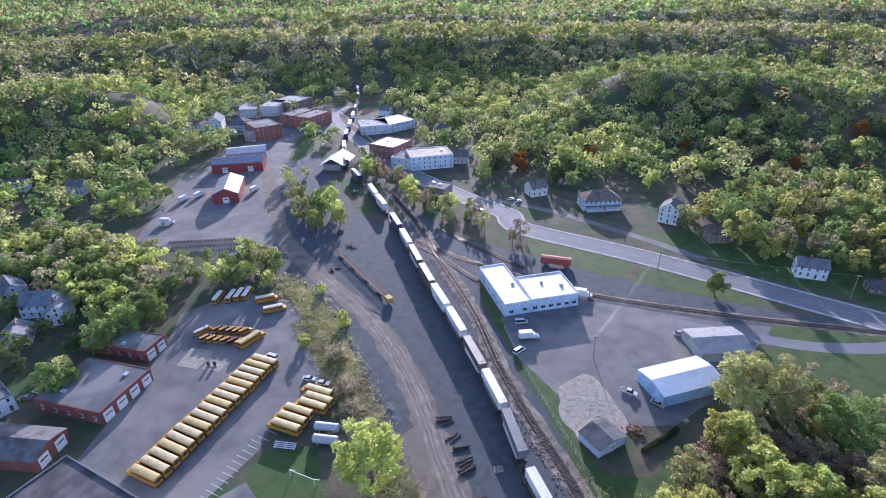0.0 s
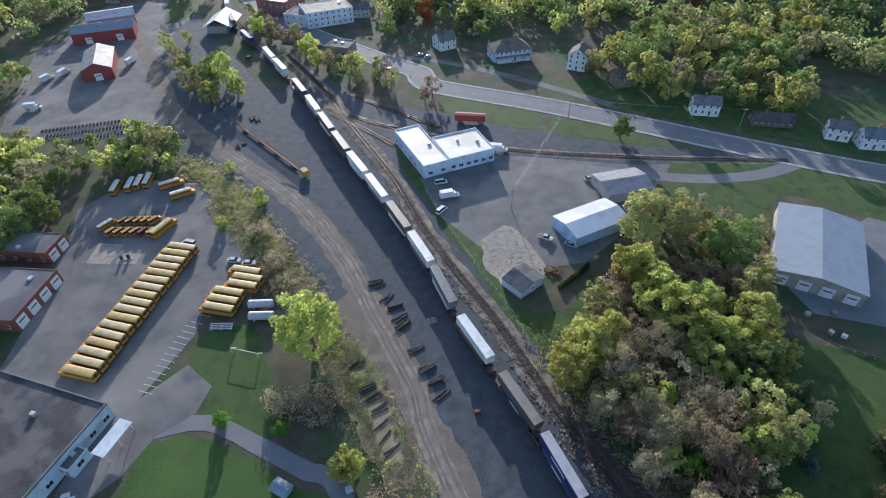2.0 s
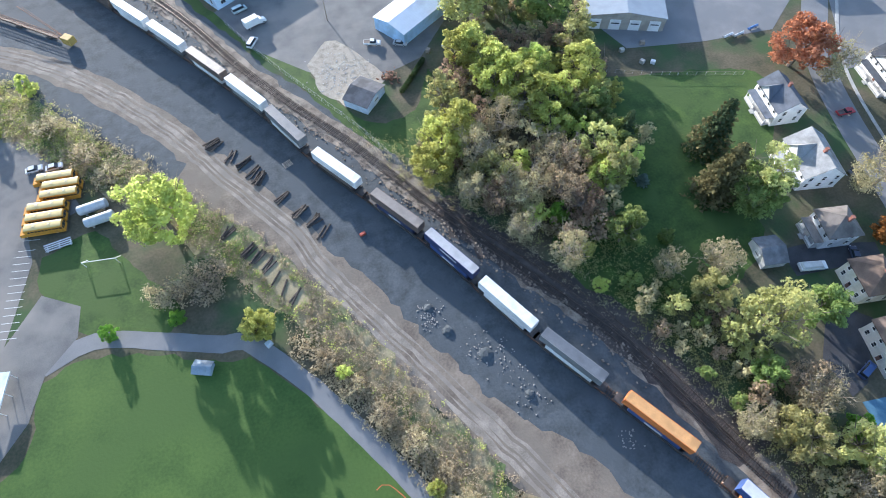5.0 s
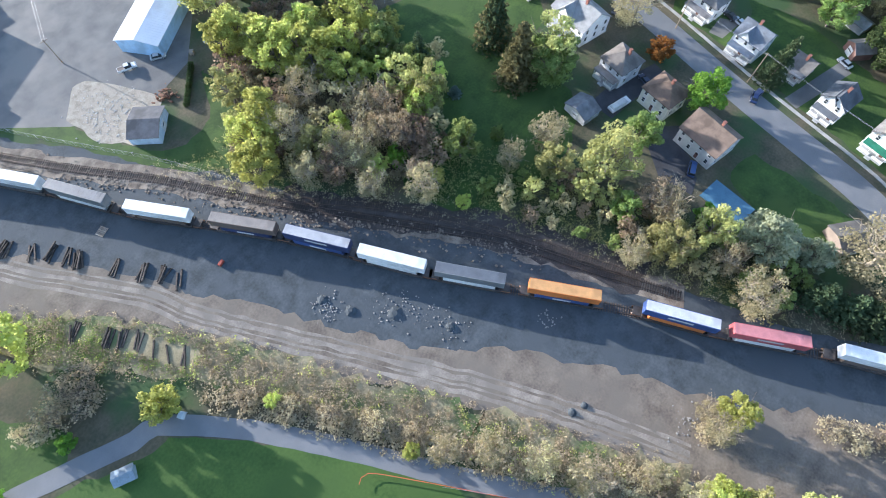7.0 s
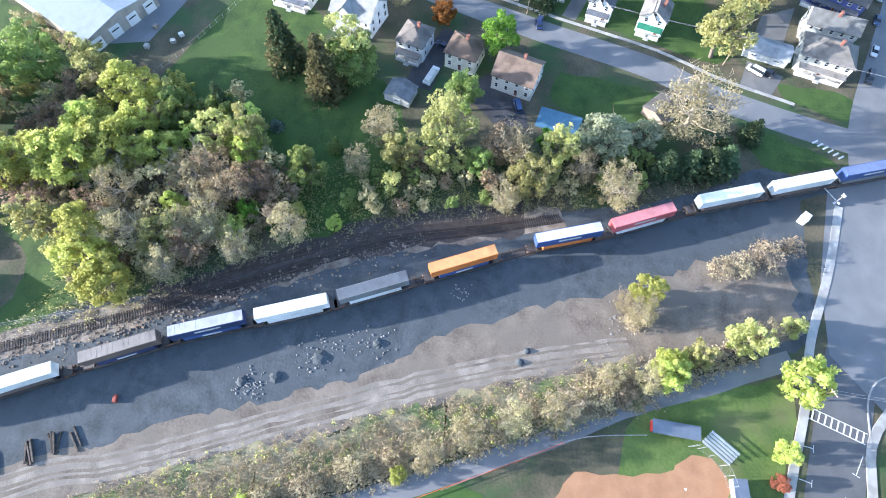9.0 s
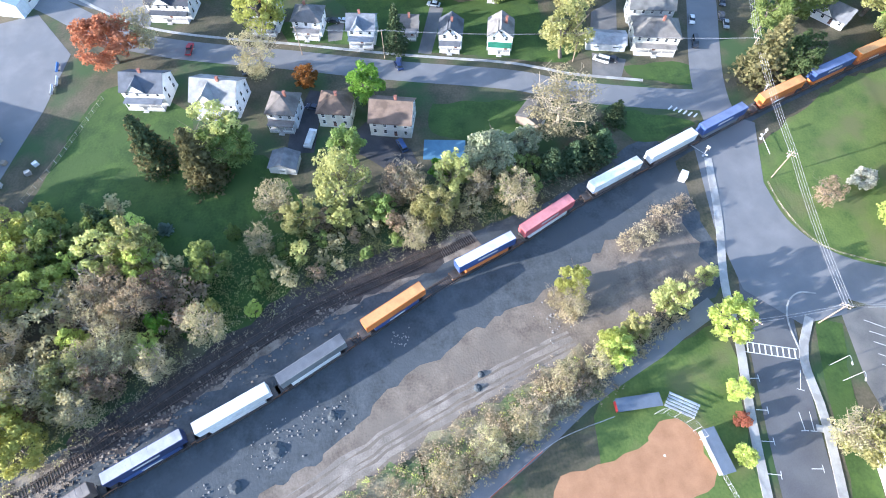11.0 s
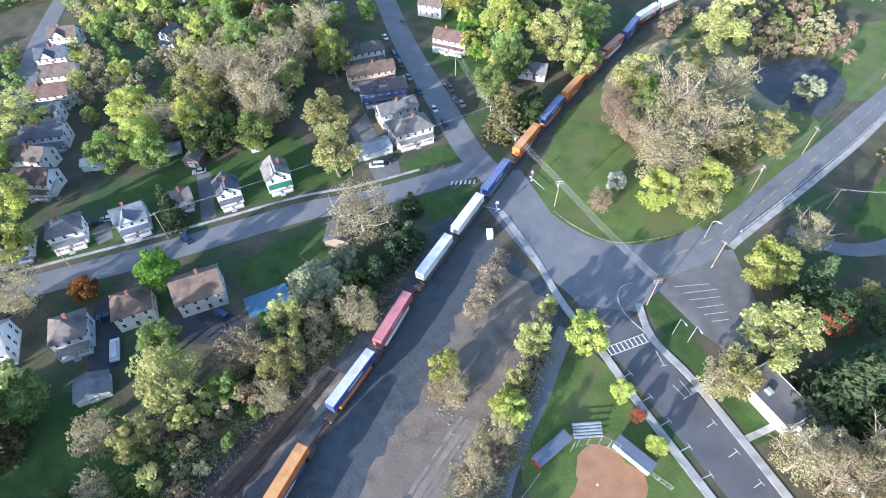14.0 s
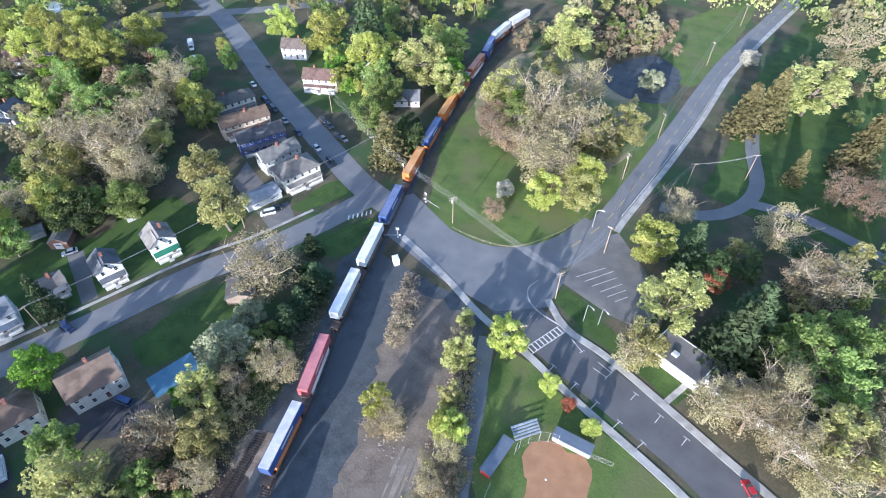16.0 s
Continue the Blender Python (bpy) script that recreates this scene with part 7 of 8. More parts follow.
# Red boxcar on the branch track.
root = thing("boxcar", "faded red boxcar standing on the branch", "rail car", at(*(-1.8, 211.1), 176))
part("body", Shape().bevelled(0, 0, 1.1, 13.5, 2.9, 2.9, 0.1), paint(0.33, 0.06, 0.05, 0.7), root)
part("roof", gable_roof(13.5, 2.9, 3.98, 0.25, 0.05, 0.06), paint(0.3, 0.07, 0.06, 0.7), root, m=pose(0, -1.45, 0.02))
part("door", Shape().box(0, -1.48, 1.2, 2.6, 0.08, 2.6), paint(0.28, 0.05, 0.045, 0.7), root)
for e in (-4.6, 4.6):
    part("truck", Shape().box(e, -0.8, 0.4, 2.4, 0.2, 0.5).box(e, 0.8, 0.4, 2.4, 0.2, 0.5).box(e, 0, 0.6, 0.4, 1.8, 0.5), STEEL, root)

# Boom of a railway crane laid along a spur, with its yellow head.
(cx0, cy0), (cx1, cy1) = (-110.3, 206.1), (-62.4, 161.4)
boom_len, boom_turn = math.hypot(cx1 - cx0, cy1 - cy0), math.degrees(math.atan2(cy1 - cy0, cx1 - cx0))
root = thing("crane", "long lattice boom crane resting on an old spur", "crane", at(cx0, cy0, boom_turn))
lattice = Shape()
for y, z in ((-0.5, 1.2), (0.5, 1.2), (-0.5, 2.2), (0.5, 2.2)):
    lattice.tube((0, y, z), (boom_len * 0.9, y, z), 0.09, n=4)
for i in range(int(boom_len * 0.9 / 1.6)):
    x = 1.6 * i
    for y in (-0.5, 0.5):
        lattice.tube((x, y, 1.2), (x + 0.8, y, 2.2), 0.05, n=3).tube((x + 0.8, y, 2.2), (x + 1.6, y, 1.2), 0.05, n=3)
part("boom", lattice, RUST, root)
part("flat_deck", Shape().box(boom_len * 0.5, 0, 0.6, boom_len * 0.7, 0.9, 0.25), STEEL, root)
part("cab", Shape().bevelled(boom_len * 0.93, 0, 0.7, 3.4, 2.6, 2.3, 0.15), paint(0.45, 0.3, 0.08, 0.7), root)
part("jib", Shape().tube((boom_len * 0.9, 0, 2.9), (boom_len * 0.6, 3.2, 5.5), 0.12, n=5).tube((boom_len * 0.9, 0.3, 2.9), (boom_len * 0.62, 3.8, 5.2), 0.08, n=4), RUST, root)
for i in range(4):
    part("truck", Shape().box(boom_len * (0.2 + 0.2 * i), 0, 0.1, 2.0, 2.0, 0.5), STEEL, root)

root = thing("fuel_island", "two dark fuel pumps on a pale concrete island", "fuel pumps", at(-112.6, 113.3, 15, 0.06))
part("plinth", Shape().bevelled(0, 0, 0, 4.2, 1.3, 0.18, 0.04), CONCRETE, root)
for e in (-1.1, 1.1):
    part("pump", Shape().bevelled(e, 0, 0.18, 0.8, 0.6, 1.6, 0.08), STEEL, root)
    part("hose_post", Shape().tube((e + 0.5, 0, 0.18), (e + 0.5, 0, 2.4), 0.05, n=6), RUST, root)

# Horizontal tanks, frames and a goal beside the bus lot.
for x, y in ((-60.9, 94.9), (-59.3, 90.4)):
    root = thing("storage_tank", "grey horizontal storage tank on cradles", "tank", at(x, y, 5), "tanks beside the lot")
    part("shell", Shape().tube((-3.4, 0, 1.6), (3.4, 0, 1.6), 1.3, n=20), paint(0.45, 0.47, 0.5, 0.5), root)
    for e in (-1, 1):
        part("end_cap", Shape().tube((3.4 * e, 0, 1.6), (3.65 * e, 0, 1.6), 1.3, 1.0, 20), paint(0.45, 0.47, 0.5, 0.5), root)
    for e in (-2.2, 2.2):
        part("cradle", Shape().box(e, 0, 0, 0.4, 2.0, 0.9), CONCRETE, root)
goal = Shape()
for q, r in (((-4, 0, 0), (-4, 0, 2.4)), ((4, 0, 0), (4, 0, 2.4)), ((-4, 0, 2.4), (4, 0, 2.4)), ((-4, 0, 2.4), (-4, 2, 0)), ((4, 0, 2.4), (4, 2, 0))):
    goal.tube(q, r, 0.08, n=5)
block("goal_frame", "white tubular goal frame on the grass", "goal", goal, TRIM, at(*(-59.8, 77.1), -10))
rack = thing("bench_rack", "low stack of metal benches on the grass", "benches", at(*(-70.0, 85.8), 5))
for i in range(4):
    part("plank", Shape().box(0, i * 0.5, 0.4 + 0.2 * i, 6.5, 0.28, 0.06), ALU, rack)
    part("riser", Shape().box(0, i * 0.5 + 0.2, 0.2 + 0.2 * i, 6.5, 0.05, 0.2), ALU, rack)
for e in (-2.8, 0, 2.8):
    part("bearer", Shape().box(e, 0.75, 0, 0.12, 1.9, 0.4), ALU, rack)

# Timber and old ties lying about the yard.
log_mesh = Shape().bevelled(0, 0, 0, 0.36, 4.6, 0.32, 0.05).mesh("timber", TIE)


def timber_pile(x, y, turn, n, label="loose pile of dark old railway ties"):
    rng = random.Random(f"{x:.0f}{y:.0f}")
    root = thing("timber_pile", label, "timber", at(x, y, turn, 0.05), "piles of old ties")
    for i in range(n):
        part("timber", log_mesh, (), root, m=pose((i % max(3, n - 3)) * 0.62 - 0.3 * n + rng.gauss(0, 0.1), rng.gauss(0, 0.35), 0.3 * (i // max(3, n - 3)), 0, 0, rng.gauss(0, 9)))


for (x, y), n in (((-27.6, 105.5), 8), ((-24.0, 100.5), 3), ((-20.8, 96.5), 4), ((-18.9, 93.0), 3), ((-17.0, 89.6), 7), ((-13.2, 81.8), 3), ((-9.1, 74.8), 6), ((-6.6, 70.8), 5), ((-5.2, 67.7), 2)):
    timber_pile(x, y, -52 + 12 * math.sin(x), n)
for (x, y), n in (((-28.3, 75.3), 4), ((-23.9, 67.9), 5), ((-22.3, 65.3), 4), ((-20.5, 62.5), 3), ((-19.0, 58.7), 1), ((-17.8, 55.3), 1), ((-15.9, 52.0), 2)):
    timber_pile(x, y, -48, n, "dark old ties laid in a row on the bank")
for x, y in ((-98.9, 185.6), (-98.6, 208.9), (-111.8, 222.7), (-101.1, 209.8)):
    timber_pile(x, y, 20, 6, "heap of scrap timber beside the spur")
pallet = thing("pallet", "pale weathered wooden platform lying on the cinders", "pallet", at(*(-9.7, 92.6), 20, 0.03))
for i in range(6):
    part("slat", Shape().box(-1.1 + 0.44 * i, 0, 0.14, 0.34, 2.2, 0.06), WOOD, pallet)
for e in (-0.9, 0, 0.9):
    part("bearer", Shape().box(0, e, 0, 2.5, 0.16, 0.14), WOOD, pallet)
root = thing("switch_stand", "small rusty red machine in the yard", "machine", at(*(4.0, 63.4), 15, 0.03))
part("body", Shape().bevelled(0, 0, 0.2, 1.6, 0.8, 0.7, 0.1), paint(0.3, 0.06, 0.04, 0.7), root)
part("frame", Shape().box(-0.6, 0, 0, 0.2, 1.0, 0.25).box(0.6, 0, 0, 0.2, 1.0, 0.25).tube((0.7, 0, 0.8), (1.4, 0, 1.1), 0.05, n=4), STEEL, root)
rubble = Shape()
rr = random.Random(3)
for cx, cy, n, spread in ((*(22.5, 23.6), 70, 5.5), (*(13.1, 35.1), 40, 3.2), (*(43.9, -4.6), 30, 2.5), (*(28.1, 10.2), 30, 4.0), (*(27.3, 17.5), 30, 4.0), (*(44.2, -40.4), 40, 4), (*(12.7, 37.8), 50, 3)):
    for _ in range(n):
        k = rr.uniform(0.1, 0.4)
        rubble.bevelled(cx + rr.gauss(0, spread * 0.5), cy + rr.gauss(0, spread * 0.5), 0, k, k * rr.uniform(0.6, 1.3), k * 0.6, k * 0.2)
tagged(part("rubble", rubble, STONE), "scattered broken stone and spoil heaps", "rubble", kind="stuff")
for i, ((x, y), r) in enumerate((((22.0, 23.2), 3.0), ((27.9, 11.5), 2.0), ((15.8, 31.5), 2.4), ((30.4, -20.5), 1.6), ((33.3, -21.7), 1.4), ((13.4, 38.4), 2.2), ((-98.1, 187.0), 2.2))):
    mound = Shape()
    rng2 = random.Random(i)
    r *= 0.62
    rings = [[(rr_ * math.cos(a) * rng2.uniform(0.8, 1.2), rr_ * math.sin(a) * rng2.uniform(0.8, 1.2), z) for a in np.linspace(0, 2 * math.pi, 13)[:-1]] for rr_, z in ((r, -0.05), (r * 0.7, 0.35), (r * 0.35, 0.62))]
    for lo, hi in zip(rings, rings[1:]):
        for k in range(12):
            mound.face([lo[k], lo[(k + 1) % 12], hi[(k + 1) % 12], hi[k]])
    mound.face(rings[-1])
    block("earth_mound", "low heap of grey spoil on the yard floor", "mound", mound, CINDER, at(x, y, 40 * i), "earth mounds")

# Wheelsets stored in rows by the barns.
wheelset = Shape().tube((0, -0.8, 0.45), (0, -0.66, 0.45), 0.45, n=10).tube((0, 0.66, 0.45), (0, 0.8, 0.45), 0.45, n=10).tube((0, -0.9, 0.45), (0, 0.9, 0.45), 0.09).mesh("wheelset", STEEL)
for (x0, y0), (x1, y1), n in (((-192.3, 192.7), (-159.6, 204.3), 24), ((-187.1, 188.1), (-156.3, 199.1), 24), ((-175.1, 185.1), (-153.4, 194.7), 18)):
    for i in range(n):
        f = i / (n - 1)
        block("wheelset", "dark spare railway wheelset stored in a row", "wheelset", wheelset, (), at(x0 + f * (x1 - x0), y0 + f * (y1 - y0), math.degrees(math.atan2(y1 - y0, x1 - x0)), 0.03), "stored wheelsets")

# ---- poles, wires, signals ----
POLES = {}


def pole(key, x, y, turn, tall=11.0, arms=1):
    root = thing("utility_pole", "wooden utility pole with crossarm and insulators", "utility pole", at(x, y, turn), "utility poles")
    part("pole", Shape().tube((0, 0, -0.2), (0, 0, tall), 0.17, 0.11, 8), POLE, root)
    for k in range(arms):
        arm = part("crossarm", Shape().box(0, 0, tall - 0.6 - 0.9 * k, 2.4, 0.12, 0.14), POLE, root)
        for i in (-1.05, -0.4, 0.4, 1.05):
            part("insulator", Shape().tube((i, 0, tall - 0.47 - 0.9 * k), (i, 0, tall - 0.25 - 0.9 * k), 0.06, 0.04, 6), TRIM, arm)
    if key in ("b", "e"):
        part("transformer", Shape().tube((0.35, 0, tall - 2.4), (0.35, 0, tall - 1.4), 0.25, n=10), paint(0.4, 0.41, 0.42, 0.5), root)
    POLES[key] = (x, y, turn, tall)


for key, (x, y), turn, arms in (("a", (121.1, -116.6), 60, 1), ("b", (78.7, -108.6), 55, 2), ("c", (36.7, -102.4), 60, 2), ("d", (34.4, -127.2), 0, 1), ("e", (46.4, -164.0), -20, 1), ("f", (47.0, -195.2), -20, 1), ("g", (157.8, -129.0), 60, 1), ("h", (137.1, -6.1), 100, 1), ("i", (129.1, -64.8), 100, 1), ("j", (141.9, 19.9), 100, 1), ("k", (12.7, -190.7), 30, 1), ("l", (27.6, -175.8), 30, 1), ("m", (35.3, -81.4), 40, 1), ("n", (14.9, 147.2), 0, 1), ("o", (42.3, 214.3), 0, 1), ("p", (115.2, 208.1), 0, 1), ("q", (-45.4, 267.1), 0, 1), ("r", (54.1, -265.4), -20, 1), ("s", (56.2, -318.3), -20, 1)):
    pole(key, x, y, turn, 9.0 if key in ("n", "l") else 11.0, arms)


def wire(a, b, slots=(-1.05, -0.4, 0.4, 1.05), sag=0.9):
    for k in slots:
        ends = []
        for x, y, turn, tall in (POLES[a], POLES[b]):
            c, s = math.cos(math.radians(turn)), math.sin(math.radians(turn))
            ends.append(Vector((x + c * k, y + s * k, tall - 0.28)))
        s = Shape()
        pts = [ends[0].lerp(ends[1], i / 10) - Vector((0, 0, sag * 4 * (i / 10) * (1 - i / 10))) for i in range(11)]
        for p, q in zip(pts, pts[1:]):
            s.tube(p, q, 0.026, n=3, caps=False)
        block("overhead_wire", "thin grey overhead wire between poles", "wire", s, WIRE, Matrix(), "overhead wires")


for a, b in (("g", "a"), ("a", "b"), ("b", "c"), ("c", "d"), ("d", "e"), ("e", "f"), ("f", "r"), ("r", "s")):
    wire(a, b)
for a, b in (("a", "i"), ("i", "h"), ("h", "j"), ("c", "m"), ("d", "l"), ("l", "k"), ("o", "p"), ("n", "o")):
    wire(a, b, (-0.4, 0.4))


def lamp_post(x, y, turn):
    root = thing("street_lamp", "slim grey street lamp with a curved arm", "street lamp", at(x, y, turn), "street lamps")
    part("post", Shape().tube((0, 0, 0), (0, 0, 7.0), 0.09, 0.06, 7), ALU, root)
    part("arm", Shape().tube((0, 0, 7.0), (0.9, 0, 7.5), 0.05, n=5).tube((0.9, 0, 7.5), (1.8, 0, 7.55), 0.05, n=5), ALU, root)
    part("lamp_head", Shape().bevelled(2.0, 0, 7.45, 0.7, 0.28, 0.16, 0.05), TRIM, root)


for (x, y), turn in (((26.7, -100.3), 160), ((42.7, -135.2), 200), ((23.0, -101.8), 150)):
    lamp_post(x, y, turn)


def crossing_signal(x, y, turn, gate):
    root = thing("crossing_signal", "railway crossing signal with crossed boards and lamps", "signal", at(x, y, turn), "level crossing signals")
    part("mast", Shape().tube((0, 0, 0), (0, 0, 4.2), 0.08, n=7).box(0, 0, 0, 0.6, 0.6, 0.3), ALU, root)
    for a in (-45, 45):
        part("crossbuck", Shape().box(0, -0.1, -0.12, 1.3, 0.03, 0.24), TRIM, root, m=pose(0, 0, 3.7, 0, a, 0))
    part("lamps", Shape().box(0, -0.08, 2.6, 1.1, 0.08, 0.1).tube((-0.45, -0.2, 2.65), (-0.45, 0, 2.65), 0.2, n=10).tube((0.45, -0.2, 2.65), (0.45, 0, 2.65), 0.2, n=10), STEEL, root)
    if gate:
        part("gate_arm", Shape().tube((0.2, 0, 1.1), (6.5, 0, 1.2), 0.06, n=5).box(-0.6, 0, 0.9, 0.7, 0.3, 0.35), TRIM, root)


crossing_signal(*(92.1, -111.0), 175, True)
crossing_signal(*(87.9, -92.5), 40, True)
crossing_signal(*(108.5, -117.9), 175, False)
root = thing("signal_cabinet", "small white equipment hut by the crossing", "hut", at(*(80.9, -84.0), 60))
part("body", Shape().box(0, 0, 0, 1.7, 2.2, 2.3), WHITE, root)
part("roof", Shape().bevelled(0, 0, 2.3, 1.9, 2.4, 0.16, 0.06), METALROOF, root)
part("door", Shape().box(0.86, 0, 0.1, 0.04, 0.9, 1.9), ALU, root)
root = thing("field_box", "pale grey utility cabinet beside the footpath", "cabinet", at(*(-24.2, 42.2), 30))
part("body", Shape().bevelled(0, 0, 0.1, 1.5, 1.1, 1.4, 0.08), paint(0.5, 0.55, 0.6, 0.5), root)
part("base", Shape().box(0, 0, 0, 1.7, 1.3, 0.12), CONCRETE, root)
shed(*(-39.7, 40.1, -24, 3.9), 2.8, 1.6, (0.3, 0.36, 0.42), (0.25, 0.3, 0.35), "small grey-blue hut on the lawn", doors=0, rise=0.7, name="hut")

# ---- ball field ----
root = thing("bleachers", "aluminium bleachers beside the diamond", "bleachers", at(*(20.1, -63.0, -122, 6.7)[:3]))
for i in range(5):
    part("bench", Shape().box(0, 0.3 + 0.62 * i, 0.35 + 0.32 * i, 6.6, 0.3, 0.05), ALU, root)
    part("footboard", Shape().box(0, 0.68 + 0.62 * i, 0.15 + 0.32 * i, 6.6, 0.26, 0.04), ALU, root)
for e in (-2.8, 0, 2.8):
    part("frame", Shape().tube((e, 0.2, 0), (e, 3.0, 1.75), 0.05, n=4).tube((e, 3.0, 0), (e, 3.0, 1.9), 0.05, n=4), STEEL, root)
for base, mark in (((21.8, -54.4, -88, 9.6), True), ((11.8, -69.0, 9, 8.9), False)):
    x, y, turn, w = base
    root = thing("dugout", "low dugout with a dark blue-grey roof" if not mark else "low dugout with a red end panel", "dugout", at(x, y, turn), "dugouts")
    part("back_wall", Shape().box(0, 2.4, 0, w, 0.2, 2.1), paint(0.3, 0.32, 0.34, 0.8), root)
    part("roof", Shape().box(0, 1.2, 2.1, w + 0.3, 2.9, 0.14), paint(0.13, 0.16, 0.21, 0.7), root)
    for i in range(4):
        part("post", Shape().tube((-w / 2 + 0.1 + i * (w - 0.2) / 3, 0.1, 0), (-w / 2 + 0.1 + i * (w - 0.2) / 3, 0.1, 2.1), 0.06, n=5), STEEL, root)
    part("bench", Shape().box(0, 1.9, 0.4, w * 0.9, 0.35, 0.06), WOOD, root)
    if mark:
        part("end_panel", Shape().box(-w / 2, 1.2, 0.2, 0.12, 2.2, 1.8), paint(0.55, 0.05, 0.05, 0.6), root)


def fence(pts, tall, label, mesh_mat=WIRE, gap=2.6, name="chain_link_fence"):
    root = thing(name, label, "fence", Matrix())
    line = spline(pts, gap)
    for p in line:
        part("post", Shape().tube((p.x, p.y, 0), (p.x, p.y, tall), 0.04, n=5), ALU, root)
    for a, b in zip(line, line[1:]):
        net = Shape().tube((*a, tall), (*b, tall), 0.03, n=4).tube((*a, 0.1), (*b, 0.1), 0.02, n=3)
        n = 5
        for k in range(1, n):
            net.tube((*a, tall * k / n), (*b, tall * k / n), 0.008, n=3, caps=False)
        part("panel", net, mesh_mat, root)


fence([(20.5, -57.7), (20.5, -59.6), (18.0, -63.9), (14.3, -65.7)], 4.5, "tall chain-link backstop behind home plate", gap=2.0, name="backstop")
fence([(13.2, -66.1), (8.0, -67.6), (2.2, -69.1)], 1.8, "chain-link fence along the infield")
fence([(20.8, -48.7), (18.7, -39.7), (16.2, -32.9), (9.5, -21.8), (1.3, -9.0)], 1.4, "low chain-link fence round the outfield")
fence([(-17.4, 156.9), (-8.3, 136.7), (3.3, 115.1), (12.7, 97.8), (20.4, 79.8)], 1.8, "chain-link fence between workshops and track")
fence([(90.4, 94.3), (105.7, 87.5), (129.2, 79.1)], 1.4, "wooden fence behind the warehouse yard", WOOD, name="plank_fence")
tagged(part("home_plate", Shape().prism([(0, 0), (0.5, 0), (0.5, 0.3), (0.25, 0.5), (0, 0.3)], 0.07, 0.1), TRIM, m=at(*(11.8, -57.5))), "white rubber home plate", "plate")
orange = Shape()
opts = spline([(-9.3, 4.1), (-6.6, 4.1), (-1.0, -4.6), (8.4, -20.4), (15.6, -32.0)], 2)
for a, b in zip(opts, opts[1:]):
    orange.tube((*a, 0.9), (*b, 0.9), 0.09, n=4, caps=False).tube((*a, 0), (*a, 0.95), 0.03, n=4)
block("barrier_netting", "orange safety netting round a lawn corner", "netting", orange, paint(0.6, 0.13, 0.05, 0.7), Matrix())

fence([(77.2, -106.8), (70.9, -107.0), (63.7, -108.6), (58.6, -110.9), (54.7, -115.1), (49.7, -126.1), (47.5, -135.7), (46.5, -146.5)], 0.55, "low wooden post fence along the lawn edge", WOOD, gap=2.4, name="post_fence")
ribbon("corner_kerb", [(44.0, -105.1), (44.7, -101.0), (42.4, -97.4), (37.9, -95.4), (31.3, -95.1), (28.9, -95.2)], 0.35, 0.2, CONCRETE, "curved pale concrete kerb at the corner", "kerb", step=1.0, thick=0.14)

# ---- road paint ----
def bar(x, y, turn, length, wide, z=0.085, mat=PAINT, name="road_marking"):
    tagged(part(name, Shape().box(0, 0, 0, length, wide, 0.006), mat, m=at(x, y, turn, z)), "worn white painted road marking", "marking", "road markings", kind="structure")


(x0, y0), (x1, y1) = (33.0, -82.9), (29.9, -94.3)
along_turn = math.degrees(math.atan2(y1 - y0, x1 - x0))
for i in range(9):
    f = (i + 0.5) / 9
    bar(x0 + f * (x1 - x0), y0 + f * (y1 - y0), along_turn + 90, 2.2, 0.35)
for dy in (-1.2, 1.2):
    c, s = math.cos(math.radians(along_turn + 90)), math.sin(math.radians(along_turn + 90))
    bar((x0 + x1) / 2 + c * dy, (y0 + y1) / 2 + s * dy, along_turn, math.hypot(x1 - x0, y1 - y0), 0.2)
(x0, y0), (x1, y1) = (106.6, -89.1), (102.8, -95.5)
for i in range(6):
    f = i / 5
    bar(x0 + f * (x1 - x0), y0 + f * (y1 - y0), math.degrees(math.atan2(y1 - y0, x1 - x0)) + 70, 2.0, 0.5)
for (x, y), (u, v) in (((25.8, -80.8), (25.6, -83.2)), ((19.0, -79.9), (18.6, -82.4)), ((12.6, -78.5), (12.2, -81.1)), ((6.3, -77.2), (5.7, -79.9)), ((-0.1, -75.9), (-0.8, -78.6)), ((6.2, -86.6), (5.9, -89.0)), ((-0.8, -84.7), (-1.1, -87.4)), ((26.3, -93.2), (22.1, -91.4)), ((17.5, -88.9), (13.6, -88.6)), ((17.3, -91.2), (13.3, -90.5)), ((-7.8, -83.4), (-8.1, -85.8))):
    bar((x + u) / 2, (y + v) / 2, math.degrees(math.atan2(v - y, u - x)), math.hypot(u - x, v - y), 0.16)
    way = math.degrees(math.atan2(v - y, u - x)) + 90
    bar(u, v, way, 1.6, 0.16)
for (x, y), (u, v) in (((36.2, -113.2), (31.1, -121.9)), ((33.4, -113.2), (28.7, -122.1)), ((30.9, -112.9), (26.7, -120.5)), ((28.0, -112.5), (24.5, -119.1)), ((25.6, -112.1), (22.6, -117.7)), ((23.1, -111.9), (20.9, -116.0))):
    bar((x + u) / 2, (y + v) / 2, math.degrees(math.atan2(v - y, u - x)), math.hypot(u - x, v - y), 0.14)
for i in range(12):
    f = i / 11
    (x, y), (u, v) = (-81.8, 64.2), (-79.0, 86.3)
    bar(x + f * (u - x), y + f * (v - y), row_turn, 4.2, 0.13, 0.07)
for i in range(9):
    f = i / 8
    (x, y), (u, v) = (-78.0, 87.9), (-69.1, 110.8)
    bar(x + f * (u - x), y + f * (v - y), row_turn, 4.2, 0.12, 0.07)
